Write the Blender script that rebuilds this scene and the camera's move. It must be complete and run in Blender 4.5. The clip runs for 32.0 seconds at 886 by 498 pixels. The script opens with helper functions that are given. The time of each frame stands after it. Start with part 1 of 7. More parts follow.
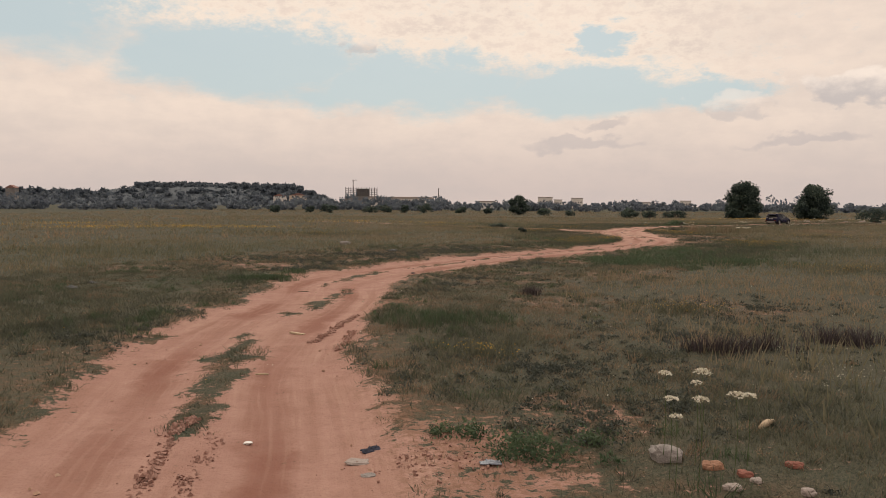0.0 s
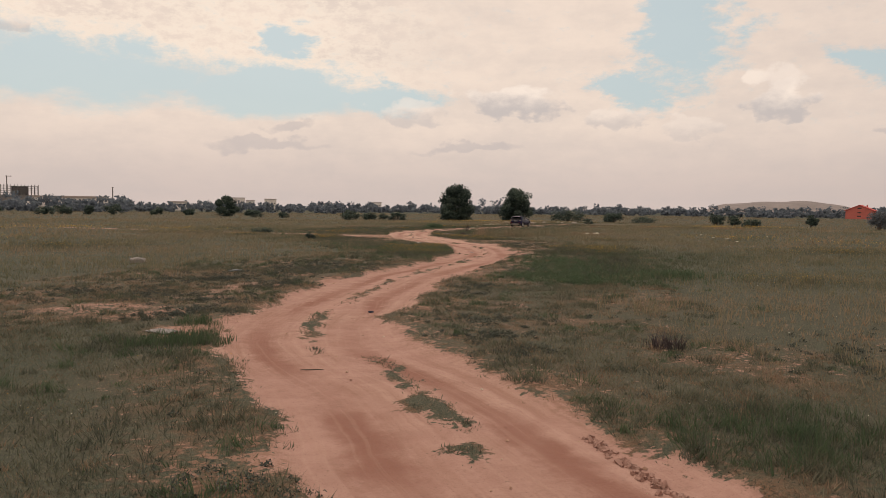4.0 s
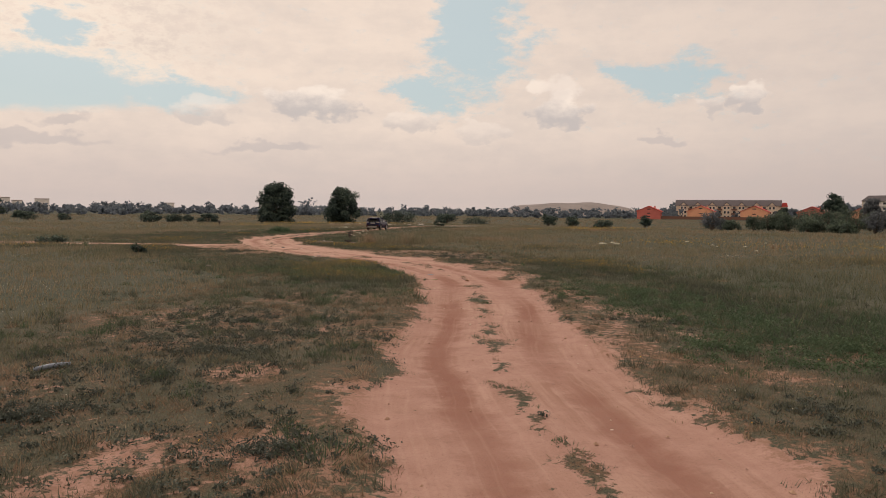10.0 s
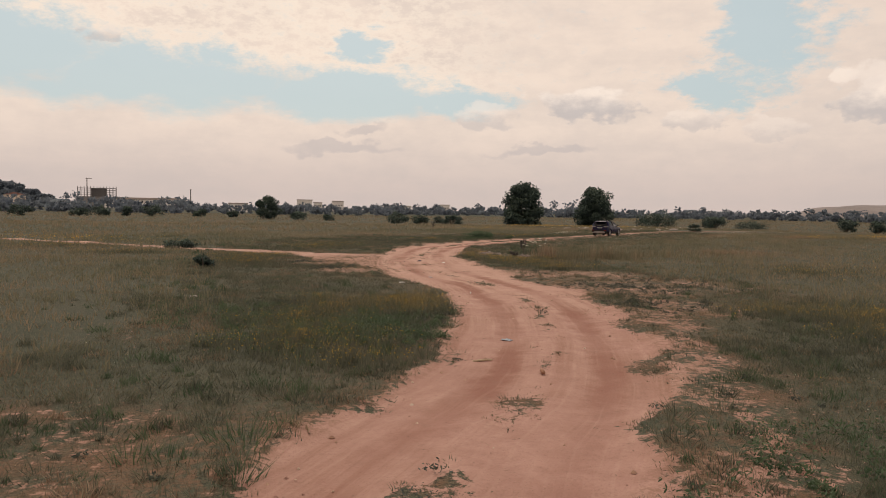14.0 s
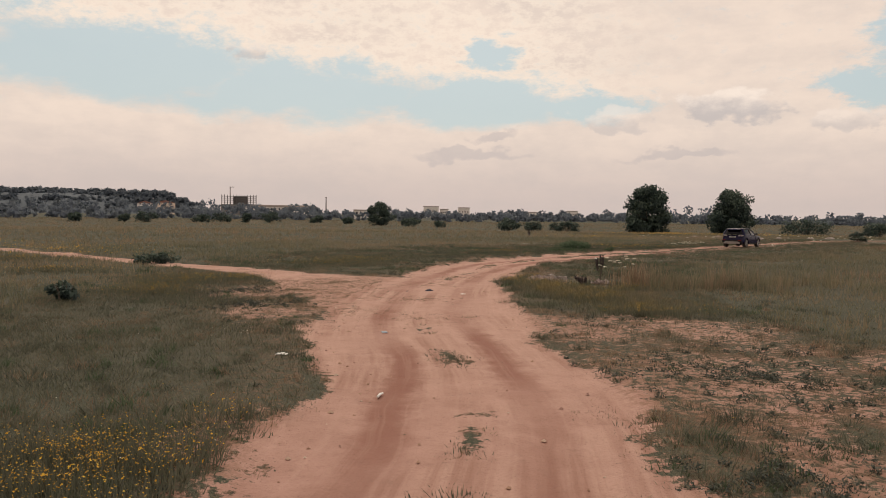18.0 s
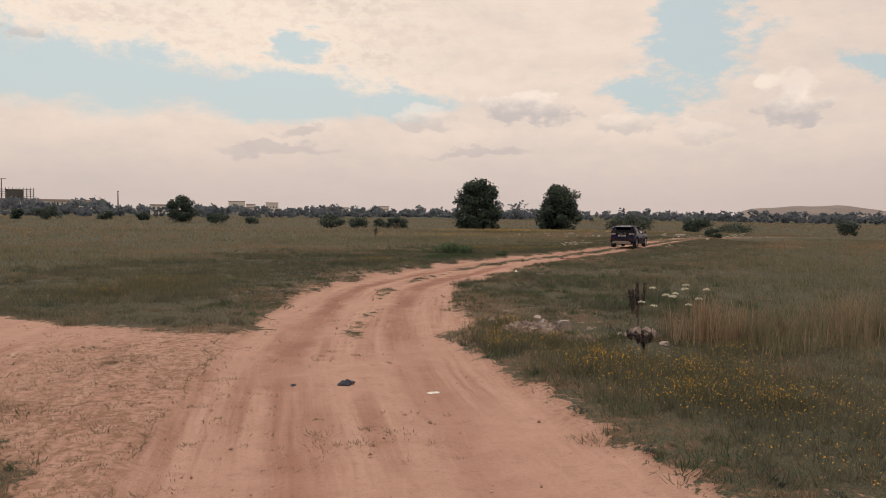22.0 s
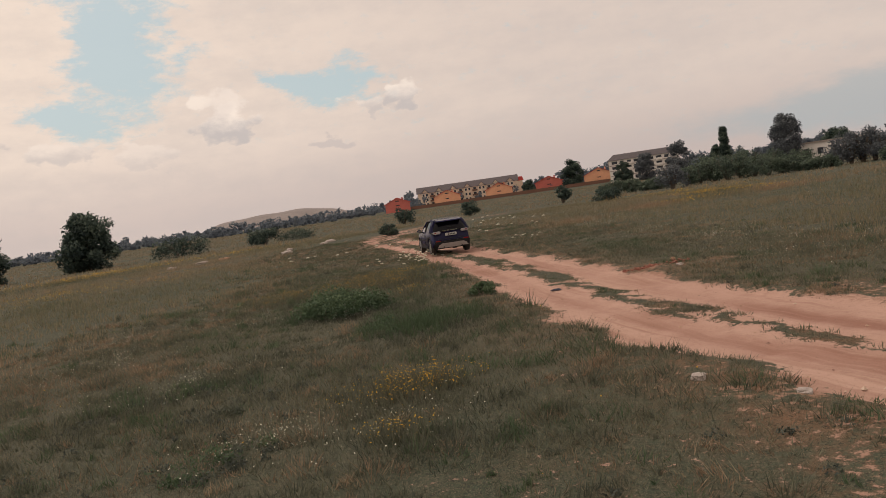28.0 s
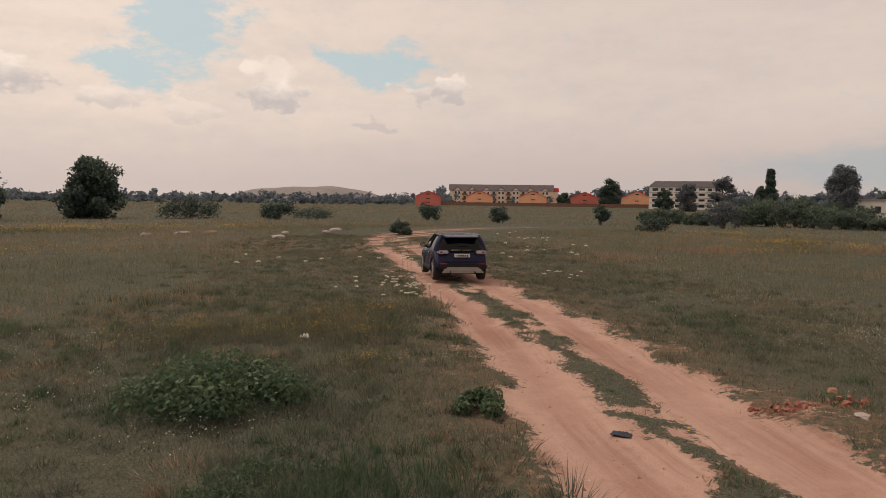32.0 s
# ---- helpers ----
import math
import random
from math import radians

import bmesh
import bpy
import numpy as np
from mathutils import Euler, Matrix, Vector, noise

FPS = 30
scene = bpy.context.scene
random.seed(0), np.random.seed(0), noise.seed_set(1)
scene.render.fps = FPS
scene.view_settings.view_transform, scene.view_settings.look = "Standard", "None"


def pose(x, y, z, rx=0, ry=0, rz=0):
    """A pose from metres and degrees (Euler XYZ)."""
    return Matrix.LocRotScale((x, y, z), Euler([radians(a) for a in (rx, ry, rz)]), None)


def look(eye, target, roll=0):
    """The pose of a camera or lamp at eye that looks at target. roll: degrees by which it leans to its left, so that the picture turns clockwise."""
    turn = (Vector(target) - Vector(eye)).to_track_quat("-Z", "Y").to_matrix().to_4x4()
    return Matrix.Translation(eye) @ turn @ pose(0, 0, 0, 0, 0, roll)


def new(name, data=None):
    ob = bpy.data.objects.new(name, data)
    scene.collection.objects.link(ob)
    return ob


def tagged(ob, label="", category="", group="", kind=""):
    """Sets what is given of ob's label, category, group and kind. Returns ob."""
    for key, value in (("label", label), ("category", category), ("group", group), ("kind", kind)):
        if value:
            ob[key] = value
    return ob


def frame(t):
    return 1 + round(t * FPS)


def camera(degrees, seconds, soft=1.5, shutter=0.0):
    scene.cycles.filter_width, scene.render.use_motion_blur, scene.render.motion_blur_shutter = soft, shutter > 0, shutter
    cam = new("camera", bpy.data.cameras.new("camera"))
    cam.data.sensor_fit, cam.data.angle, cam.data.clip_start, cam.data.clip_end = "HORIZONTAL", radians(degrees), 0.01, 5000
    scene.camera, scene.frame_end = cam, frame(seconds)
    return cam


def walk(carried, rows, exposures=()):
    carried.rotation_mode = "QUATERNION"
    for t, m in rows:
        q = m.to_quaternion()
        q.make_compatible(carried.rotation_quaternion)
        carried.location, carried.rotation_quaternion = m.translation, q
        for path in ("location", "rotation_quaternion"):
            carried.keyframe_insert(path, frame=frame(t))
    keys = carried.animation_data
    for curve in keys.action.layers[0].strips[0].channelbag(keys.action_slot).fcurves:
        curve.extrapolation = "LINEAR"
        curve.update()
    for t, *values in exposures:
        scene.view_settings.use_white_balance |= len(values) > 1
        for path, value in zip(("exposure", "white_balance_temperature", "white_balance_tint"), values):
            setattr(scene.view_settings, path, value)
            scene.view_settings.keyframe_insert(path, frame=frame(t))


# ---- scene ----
import collections

# ---- camera ----
cam = camera(61.1, 32.0, 0.8)

PATH = [
    (0, (1.392, 1.817, 2.307), (1.323, 3.813, 2.189), 0.4),
    (0.5, (0.705, 2.8, 2.323), (0.708, 4.797, 2.212), 0.4),
    (1, (-0.046, 3.463, 2.359), (0.039, 5.458, 2.242), 0.5),
    (1.5, (-0.913, 4.303, 2.389), (-0.728, 6.291, 2.276), 0.6),
    (2, (-1.905, 5.026, 2.396), (-1.596, 6.998, 2.28), 0.5),
    (2.5, (-2.93, 5.875, 2.387), (-2.494, 7.823, 2.271), 0.6),
    (3, (-3.799, 7.091, 2.41), (-3.257, 9.013, 2.299), 0.6),
    (3.5, (-4.494, 8.764, 2.405), (-3.858, 10.657, 2.295), 0.6),
    (5.5, (-7.233, 16.655, 2.173), (-6.227, 18.38, 2.065), 0.7),
    (6, (-7.593, 18.122, 2.191), (-6.516, 19.804, 2.077), 0.7),
    (6.5, (-8.123, 19.282, 2.193), (-6.975, 20.915, 2.082), 0.6),
    (7, (-8.573, 20.452, 2.191), (-7.36, 22.039, 2.084), 0.7),
    (7.5, (-8.74, 21.723, 2.247), (-7.495, 23.285, 2.152), 0.5),
    (8, (-8.371, 22.662, 2.224), (-7.141, 24.236, 2.125), 0.6),
    (8.5, (-7.241, 23.921, 2.23), (-6.009, 25.494, 2.141), 0.6),
    (9, (-5.922, 25.275, 2.288), (-4.683, 26.843, 2.2), 0.6),
    (9.5, (-5.0, 26.212, 2.221), (-3.765, 27.782, 2.121), 0.6),
    (10, (-4.096, 27.141, 2.202), (-2.9, 28.742, 2.102), 0.6),
    (10.5, (-3.181, 28.093, 2.206), (-2.043, 29.735, 2.103), 0.7),
    (11, (-2.174, 29.067, 2.2), (-1.095, 30.748, 2.101), 0.6),
    (11.5, (-1.064, 30.0, 2.193), (-0.054, 31.723, 2.091), 0.6),
    (12, (0.313, 31.256, 2.201), (1.248, 33.022, 2.104), 0.6),
    (12.5, (1.765, 32.487, 2.242), (2.621, 34.291, 2.142), 0.7),
    (13, (3.309, 33.709, 2.247), (4.078, 35.552, 2.143), 0.6),
    (13.5, (4.898, 34.988, 2.241), (5.577, 36.866, 2.138), 0.7),
    (15.5, (11.302, 40.112, 2.108), (11.553, 42.093, 2.001), 0.9),
    (16, (11.896, 41.003, 2.097), (12.176, 42.98, 1.988), 0.6),
    (16.5, (12.215, 42.154, 2.099), (12.471, 44.135, 1.996), 0.7),
    (17, (12.464, 43.545, 2.087), (12.701, 45.529, 1.992), 0.7),
    (17.5, (12.669, 45.15, 2.109), (12.89, 47.136, 2.019), 0.7),
    (18, (12.859, 46.831, 2.144), (13.076, 48.818, 2.054), 0.7),
    (18.5, (13.035, 48.32, 2.146), (13.259, 50.305, 2.052), 0.7),
    (19, (13.179, 49.682, 2.147), (13.443, 51.662, 2.047), 0.8),
    (19.5, (13.264, 51.092, 2.135), (13.574, 53.066, 2.033), 0.8),
    (20, (13.341, 52.848, 2.235), (13.695, 54.814, 2.141), 0.8),
    (20.5, (13.241, 54.484, 2.179), (13.67, 56.435, 2.078), 1.0),
    (21, (13.11, 56.031, 2.081), (13.622, 57.961, 1.983), 0.8),
    (21.5, (12.881, 57.588, 2.095), (13.488, 59.491, 1.999), 0.9),
    (22, (12.633, 59.138, 2.111), (13.341, 61.006, 2.015), 0.7),
    (22.5, (12.335, 60.706, 2.116), (13.149, 62.53, 2.018), 0.7),
    (23, (11.996, 62.314, 2.142), (12.922, 64.083, 2.042), 0.7),
    (23.5, (11.636, 63.893, 2.129), (12.676, 65.598, 2.024), 0.7),
    (24, (11.273, 65.615, 2.139), (12.424, 67.247, 2.035), 0.8),
    (24.5, (10.856, 67.272, 2.159), (12.12, 68.819, 2.051), 0.7),
    (26.5, (13.585, 78.943, 2.196), (15.248, 80.049, 2.085), 0.7),
    (27, (13.971, 81.627, 2.193), (15.706, 82.613, 2.068), 0.7),
    (27.5, (13.881, 83.967, 2.217), (15.638, 84.914, 2.09), -4.7),
    (28, (13.788, 84.912, 2.209), (15.516, 85.91, 2.079), -8.1),
    (28.5, (14.024, 85.159, 2.269), (15.771, 86.125, 2.151), -1.5),
    (29, (14.434, 85.303, 2.331), (16.195, 86.243, 2.212), 0.2),
    (29.5, (15.174, 85.588, 2.377), (16.935, 86.528, 2.256), 0.6),
    (30, (16.056, 85.933, 2.406), (17.807, 86.89, 2.276), 0.6),
    (30.5, (16.972, 86.283, 2.43), (18.709, 87.265, 2.298), 0.7),
    (31, (18.118, 86.849, 2.434), (19.838, 87.859, 2.298), 0.6),
    (31.5, (19.552, 87.59, 2.487), (21.259, 88.624, 2.356), 0.6),
    (32, (20.85, 88.333, 2.504), (22.544, 89.388, 2.37), 0.7),
]
walk(cam, [(t, look(eye, target, roll)) for t, eye, target, roll in PATH])

# ---- world, sun ----
SUN_AZ, SUN_EL = radians(4), radians(52)
world = bpy.data.worlds.new("sky")
scene.world = world
world.use_nodes = True
WT = world.node_tree
WT.nodes.clear()


def wmath(op, a, b=None, c=None, clamp=False):
    n = WT.nodes.new("ShaderNodeMath")
    n.operation, n.use_clamp = op, clamp
    for i, v in enumerate((a, b, c)):
        if v is None:
            continue
        if isinstance(v, (int, float)):
            n.inputs[i].default_value = v
        else:
            WT.links.new(v, n.inputs[i])
    return n.outputs[0]


def wsmooth(v, lo, hi):
    n = WT.nodes.new("ShaderNodeMapRange")
    n.interpolation_type = "SMOOTHSTEP"
    WT.links.new(v, n.inputs[0])
    n.inputs[1].default_value, n.inputs[2].default_value = lo, hi
    return n.outputs[0]


def wmix(fac, a, b):
    n = WT.nodes.new("ShaderNodeMix")
    n.data_type = "RGBA"
    for sock, v in ((n.inputs[0], fac), (n.inputs[6], a), (n.inputs[7], b)):
        if isinstance(v, (int, float)):
            sock.default_value = v
        elif isinstance(v, tuple):
            sock.default_value = (*v, 1)
        else:
            WT.links.new(v, sock)
    return n.outputs[2]


def wvec(op, a, b):
    n = WT.nodes.new("ShaderNodeVectorMath")
    n.operation = op
    for i, v in enumerate((a, b)):
        if isinstance(v, tuple):
            n.inputs[i].default_value = v
        else:
            WT.links.new(v, n.inputs[i])
    return n.outputs["Value"] if op in ("LENGTH", "DISTANCE") else n.outputs[0]


sky = WT.nodes.new("ShaderNodeTexSky")
sky.sky_type, sky.sun_disc = "NISHITA", False
sky.sun_elevation, sky.sun_rotation = SUN_EL, SUN_AZ
sky.air_density, sky.dust_density, sky.ozone_density = 1.0, 3.0, 1.0
coord = WT.nodes.new("ShaderNodeTexCoord")
split = WT.nodes.new("ShaderNodeSeparateXYZ")
WT.links.new(coord.outputs["Generated"], split.inputs[0])
DEG = 180 / math.pi
az = wmath("MULTIPLY", wmath("ARCTAN2", split.outputs[0], split.outputs[1]), DEG)
el = wmath("MULTIPLY", wmath("ARCSINE", split.outputs[2]), DEG)
dome = WT.nodes.new("ShaderNodeCombineXYZ")
WT.links.new(az, dome.inputs[0])
WT.links.new(el, dome.inputs[1])


def wnoise(scale, detail, stretch, rough=0.55, seed=0.0):
    v = wvec("MULTIPLY", dome.outputs[0], (1, stretch, 1))
    v = wvec("ADD", v, (seed, seed * 0.7, seed))
    n = WT.nodes.new("ShaderNodeTexNoise")
    WT.links.new(v, n.inputs["Vector"])
    n.inputs["Scale"].default_value, n.inputs["Detail"].default_value, n.inputs["Roughness"].default_value = scale, detail, rough
    return n


billow = wnoise(0.55, 7, 1.6, 0.6)
roll = wnoise(0.42, 4, 1.5, 0.5, 17)
wisp = wnoise(0.16, 6, 2.6, 0.6, 31)
fine = wnoise(1.0, 6, 1.5, 0.55, 7)
veil_n = wnoise(0.09, 5, 4.0, 0.55, 12)
warp = wvec("MULTIPLY", wvec("SUBTRACT", roll.outputs["Color"], (0.5, 0.5, 0.5)), (6.5, 3.6, 0))
swirl = wvec("ADD", dome.outputs[0], warp)
warp2 = wvec("MULTIPLY", wvec("SUBTRACT", wisp.outputs["Color"], (0.5, 0.5, 0.5)), (13.0, 4.2, 0))
drift = wvec("ADD", dome.outputs[0], warp2)


def blob(where, a, e, ra, re):
    """How deep a direction lies in an ellipse of the dome: 1 in its middle, 0 at its rim."""
    v = wvec("MULTIPLY", wvec("SUBTRACT", where, (a, e, 0)), (1 / ra, 1 / re, 0))
    return wmath("SUBTRACT", 1.0, wvec("LENGTH", v, (0, 0, 0)))


# Gaps of blue between the clouds: azimuth, elevation, half sizes in degrees.
GAPS = [(-33, 13.4, 14, 5.4), (-17, 10.4, 14, 3.7), (-4, 9.2, 14, 3.1), (8, 8.5, 12, 2.7), (17, 8.2, 7, 1.5), (39, 13.4, 5.6, 6.8), (36, 8.6, 4.0, 2.0),
        (53.6, 9.8, 5.2, 2.2), (10.6, 12.2, 3.2, 1.3), (66, 20, 14, 4), (-50, 14, 14, 5), (130, 18, 18, 6)]
gap = 0.0
for a, e, ra, re in GAPS:
    b = wmath("MAXIMUM", blob(drift, a, e, ra, re), 0.0)
    gap = wmath("MAXIMUM", gap, b)
torn = wnoise(0.9, 8, 1.8, 0.68, 3)
upper = wsmooth(wmath("ADD", el, wmath("MULTIPLY", az, 0.1)), 8.6, 11.4)
gap = wmath("ADD", gap, wmath("MULTIPLY", wmath("SUBTRACT", torn.outputs[0], 0.5), wmath("ADD", wmath("MULTIPLY", upper, 0.85), 0.25)))
gap = wmath("ADD", gap, wmath("MULTIPLY", wmath("SUBTRACT", wisp.outputs[0], 0.5), 0.35))
blue = wsmooth(gap, 0.05, 0.55)
rim = wmath("MULTIPLY", wmath("MULTIPLY", wsmooth(gap, -0.15, 0.1), upper), wmath("SUBTRACT", 1.0, wsmooth(az, 12.0, 26.0)))

hazy = wmix(0.8, sky.outputs[0], (5.25, 6.25, 6.3))
low = wsmooth(el, 0.5, 7.5)
east = wsmooth(az, 30.0, 75.0)
cloud = wmix(low, (6.5, 5.35, 4.85), (8.9, 7.3, 6.15))
cloud = wmix(wmath("MULTIPLY", east, 0.75), cloud, wmix(low, (5.3, 4.35, 4.0), (6.6, 5.5, 4.9)))
tone = wsmooth(wmath("ADD", wmath("MULTIPLY", veil_n.outputs[0], 0.65), wmath("MULTIPLY", billow.outputs[0], 0.35)), 0.36, 0.66)
cloud = wmix(wmath("MULTIPLY", tone, 0.34), cloud, (5.4, 4.75, 4.5))
cloud = wmix(wmath("MULTIPLY", rim, 0.6), cloud, (10.0, 8.4, 6.9))
veil = wmix(wmath("MULTIPLY", blue, 0.92), cloud, hazy)
# Clear hazy sky low under the clouds.
bank = wsmooth(wmath("ADD", blob(drift, 92, 2.6, 17, 2.6), wmath("MULTIPLY", fine.outputs[0], 0.2)), 0.15, 0.7)
veil = wmix(wmath("MULTIPLY", bank, 0.62), veil, (3.9, 4.45, 4.6))

# Heaped clouds with bright crowns and grey flat feet.
HEAPS = [(26.8, 8.1, 4.2, 1.5, 1.0), (19.1, 7.0, 2.8, 1.2, 0.6), (34.0, 6.7, 2.2, 1.1, 0.65), (39.3, 5.8, 2.2, 1.0, 0.45), (45.4, 7.6, 2.5, 1.6, 1.0), (45.2, 8.5, 2.0, 1.5, 0.78),
         (55.8, 7.9, 1.5, 0.9, 0.7), (58.6, 8.3, 1.9, 1.5, 0.95), (-8.4, 11.7, 1.6, 0.6, 0.6)]
GREY = [(9.8, 6.2, 2.6, 0.55), (8.0, 4.8, 5.0, 0.7), (53.0, 5.4, 1.8, 0.5), (24.0, 4.4, 5.0, 0.6)]
heap_mask, foot = 0.0, 0.0
ragged = wmath("MULTIPLY", wmath("SUBTRACT", fine.outputs[0], 0.5), 0.6)
for a, e, ra, re, weight in HEAPS:
    b = blob(swirl, a, e, ra, re)
    body_i = wmath("MULTIPLY", wsmooth(wmath("ADD", b, ragged), 0.0, 0.42), wsmooth(b, -0.1, 0.25))
    heap_mask = wmath("MAXIMUM", heap_mask, wmath("MULTIPLY", body_i, weight))
    if weight == 0.78:  # a crown on top of another heap
        continue
    under = wmath("MULTIPLY", wmath("SUBTRACT", e + 0.08 * re, el), 1 / re)
    under = wmath("ADD", under, wmath("MULTIPLY", wmath("SUBTRACT", billow.outputs[0], 0.5), 1.4))
    foot = wmath("MAXIMUM", foot, wmath("MULTIPLY", wsmooth(b, 0.0, 0.2), wsmooth(under, -0.45, 0.5)))
lump = wsmooth(roll.outputs[0], 0.3, 0.7)
crown = wmix(lump, (8.7, 7.4, 6.5), (10.0, 8.5, 7.3))
heap_col = wmix(wmath("MULTIPLY", foot, 0.9), crown, (5.1, 4.65, 4.55))
veil = wmix(wmath("MULTIPLY", heap_mask, 0.82), veil, heap_col)
grey = 0.0
for a, e, ra, re in GREY:
    grey = wmath("MAXIMUM", grey, blob(swirl, a, e, ra, re))
veil = wmix(wmath("MULTIPLY", wsmooth(grey, 0.0, 0.5), 0.45), veil, (4.9, 4.4, 4.35))

back = WT.nodes.new("ShaderNodeBackground")
back.inputs[1].default_value = 0.1
WT.links.new(veil, back.inputs[0])
wout = WT.nodes.new("ShaderNodeOutputWorld")
WT.links.new(back.outputs[0], wout.inputs[0])

sun = new("sun", bpy.data.lights.new("sun", "SUN"))
sun.data.energy, sun.data.angle, sun.data.color = 1.5, radians(10), (1.0, 0.93, 0.82)
sun.matrix_world = look((0, 0, 40), (-math.sin(SUN_AZ) * math.cos(SUN_EL), -math.cos(SUN_AZ) * math.cos(SUN_EL), 40 - math.sin(SUN_EL)))

# ---- materials ----


def material(name):
    m = bpy.data.materials.new(name)
    m.use_nodes = True
    t = m.node_tree
    return m, t, t.nodes["Principled BSDF"]


def plain(name, color, rough=0.6, metal=0.0, vary=0.15, scale=6.0, bump=0.0, coat=0.0, spec=0.5):
    """A surface whose colour wanders a little at two scales."""
    m, t, b = material(name)
    co = t.nodes.new("ShaderNodeTexCoord")
    n1, n2 = t.nodes.new("ShaderNodeTexNoise"), t.nodes.new("ShaderNodeTexNoise")
    for n, s in ((n1, scale), (n2, scale * 9)):
        t.links.new(co.outputs["Object"], n.inputs["Vector"])
        n.inputs["Scale"].default_value, n.inputs["Detail"].default_value = s, 5
    add = t.nodes.new("ShaderNodeMath")
    add.operation = "ADD"
    t.links.new(n1.outputs[0], add.inputs[0])
    t.links.new(n2.outputs[0], add.inputs[1])
    ramp = t.nodes.new("ShaderNodeMapRange")
    ramp.inputs[1].default_value, ramp.inputs[2].default_value = 0.6, 1.4
    ramp.inputs[3].default_value, ramp.inputs[4].default_value = 1 - vary, 1 + vary
    t.links.new(add.outputs[0], ramp.inputs[0])
    mul = t.nodes.new("ShaderNodeVectorMath")
    mul.operation = "SCALE"
    mul.inputs[0].default_value = color
    t.links.new(ramp.outputs[0], mul.inputs["Scale"])
    t.links.new(mul.outputs[0], b.inputs["Base Color"])
    b.inputs["Roughness"].default_value, b.inputs["Metallic"].default_value = rough, metal
    b.inputs["Coat Weight"].default_value, b.inputs["Specular IOR Level"].default_value = coat, spec
    if bump:
        bp = t.nodes.new("ShaderNodeBump")
        bp.inputs["Strength"].default_value, bp.inputs["Distance"].default_value = bump, 0.02
        t.links.new(add.outputs[0], bp.inputs["Height"])
        t.links.new(bp.outputs[0], b.inputs["Normal"])
    return m


def leafy(name, stops, through_light=0.25, rough=0.7):
    """Leaves or blades: colour by the 'tint' of the plant and a little by the single leaf."""
    m, t, b = material(name)
    at = t.nodes.new("ShaderNodeAttribute")
    at.attribute_name = "tint"
    geo = t.nodes.new("ShaderNodeNewGeometry")
    mix = t.nodes.new("ShaderNodeMath")
    mix.operation, mix.inputs[1].default_value = "MULTIPLY_ADD", 0.16
    t.links.new(geo.outputs["Random Per Island"], mix.inputs[0])
    t.links.new(at.outputs["Fac"], mix.inputs[2])
    ramp = t.nodes.new("ShaderNodeValToRGB")
    els = ramp.color_ramp.elements
    while len(els) < len(stops):
        els.new(0.5)
    for e, (p, c) in zip(els, stops):
        e.position, e.color = p, (*c, 1)
    t.links.new(mix.outputs[0], ramp.inputs[0])
    t.links.new(ramp.outputs[0], b.inputs["Base Color"])
    b.inputs["Roughness"].default_value, b.inputs["Specular IOR Level"].default_value = rough, 0.25
    tr = t.nodes.new("ShaderNodeBsdfTranslucent")
    t.links.new(ramp.outputs[0], tr.inputs[0])
    mx = t.nodes.new("ShaderNodeMixShader")
    mx.inputs[0].default_value = through_light
    t.links.new(b.outputs[0], mx.inputs[1])
    t.links.new(tr.outputs[0], mx.inputs[2])
    t.links.new(mx.outputs[0], t.nodes["Material Output"].inputs[0])
    return m


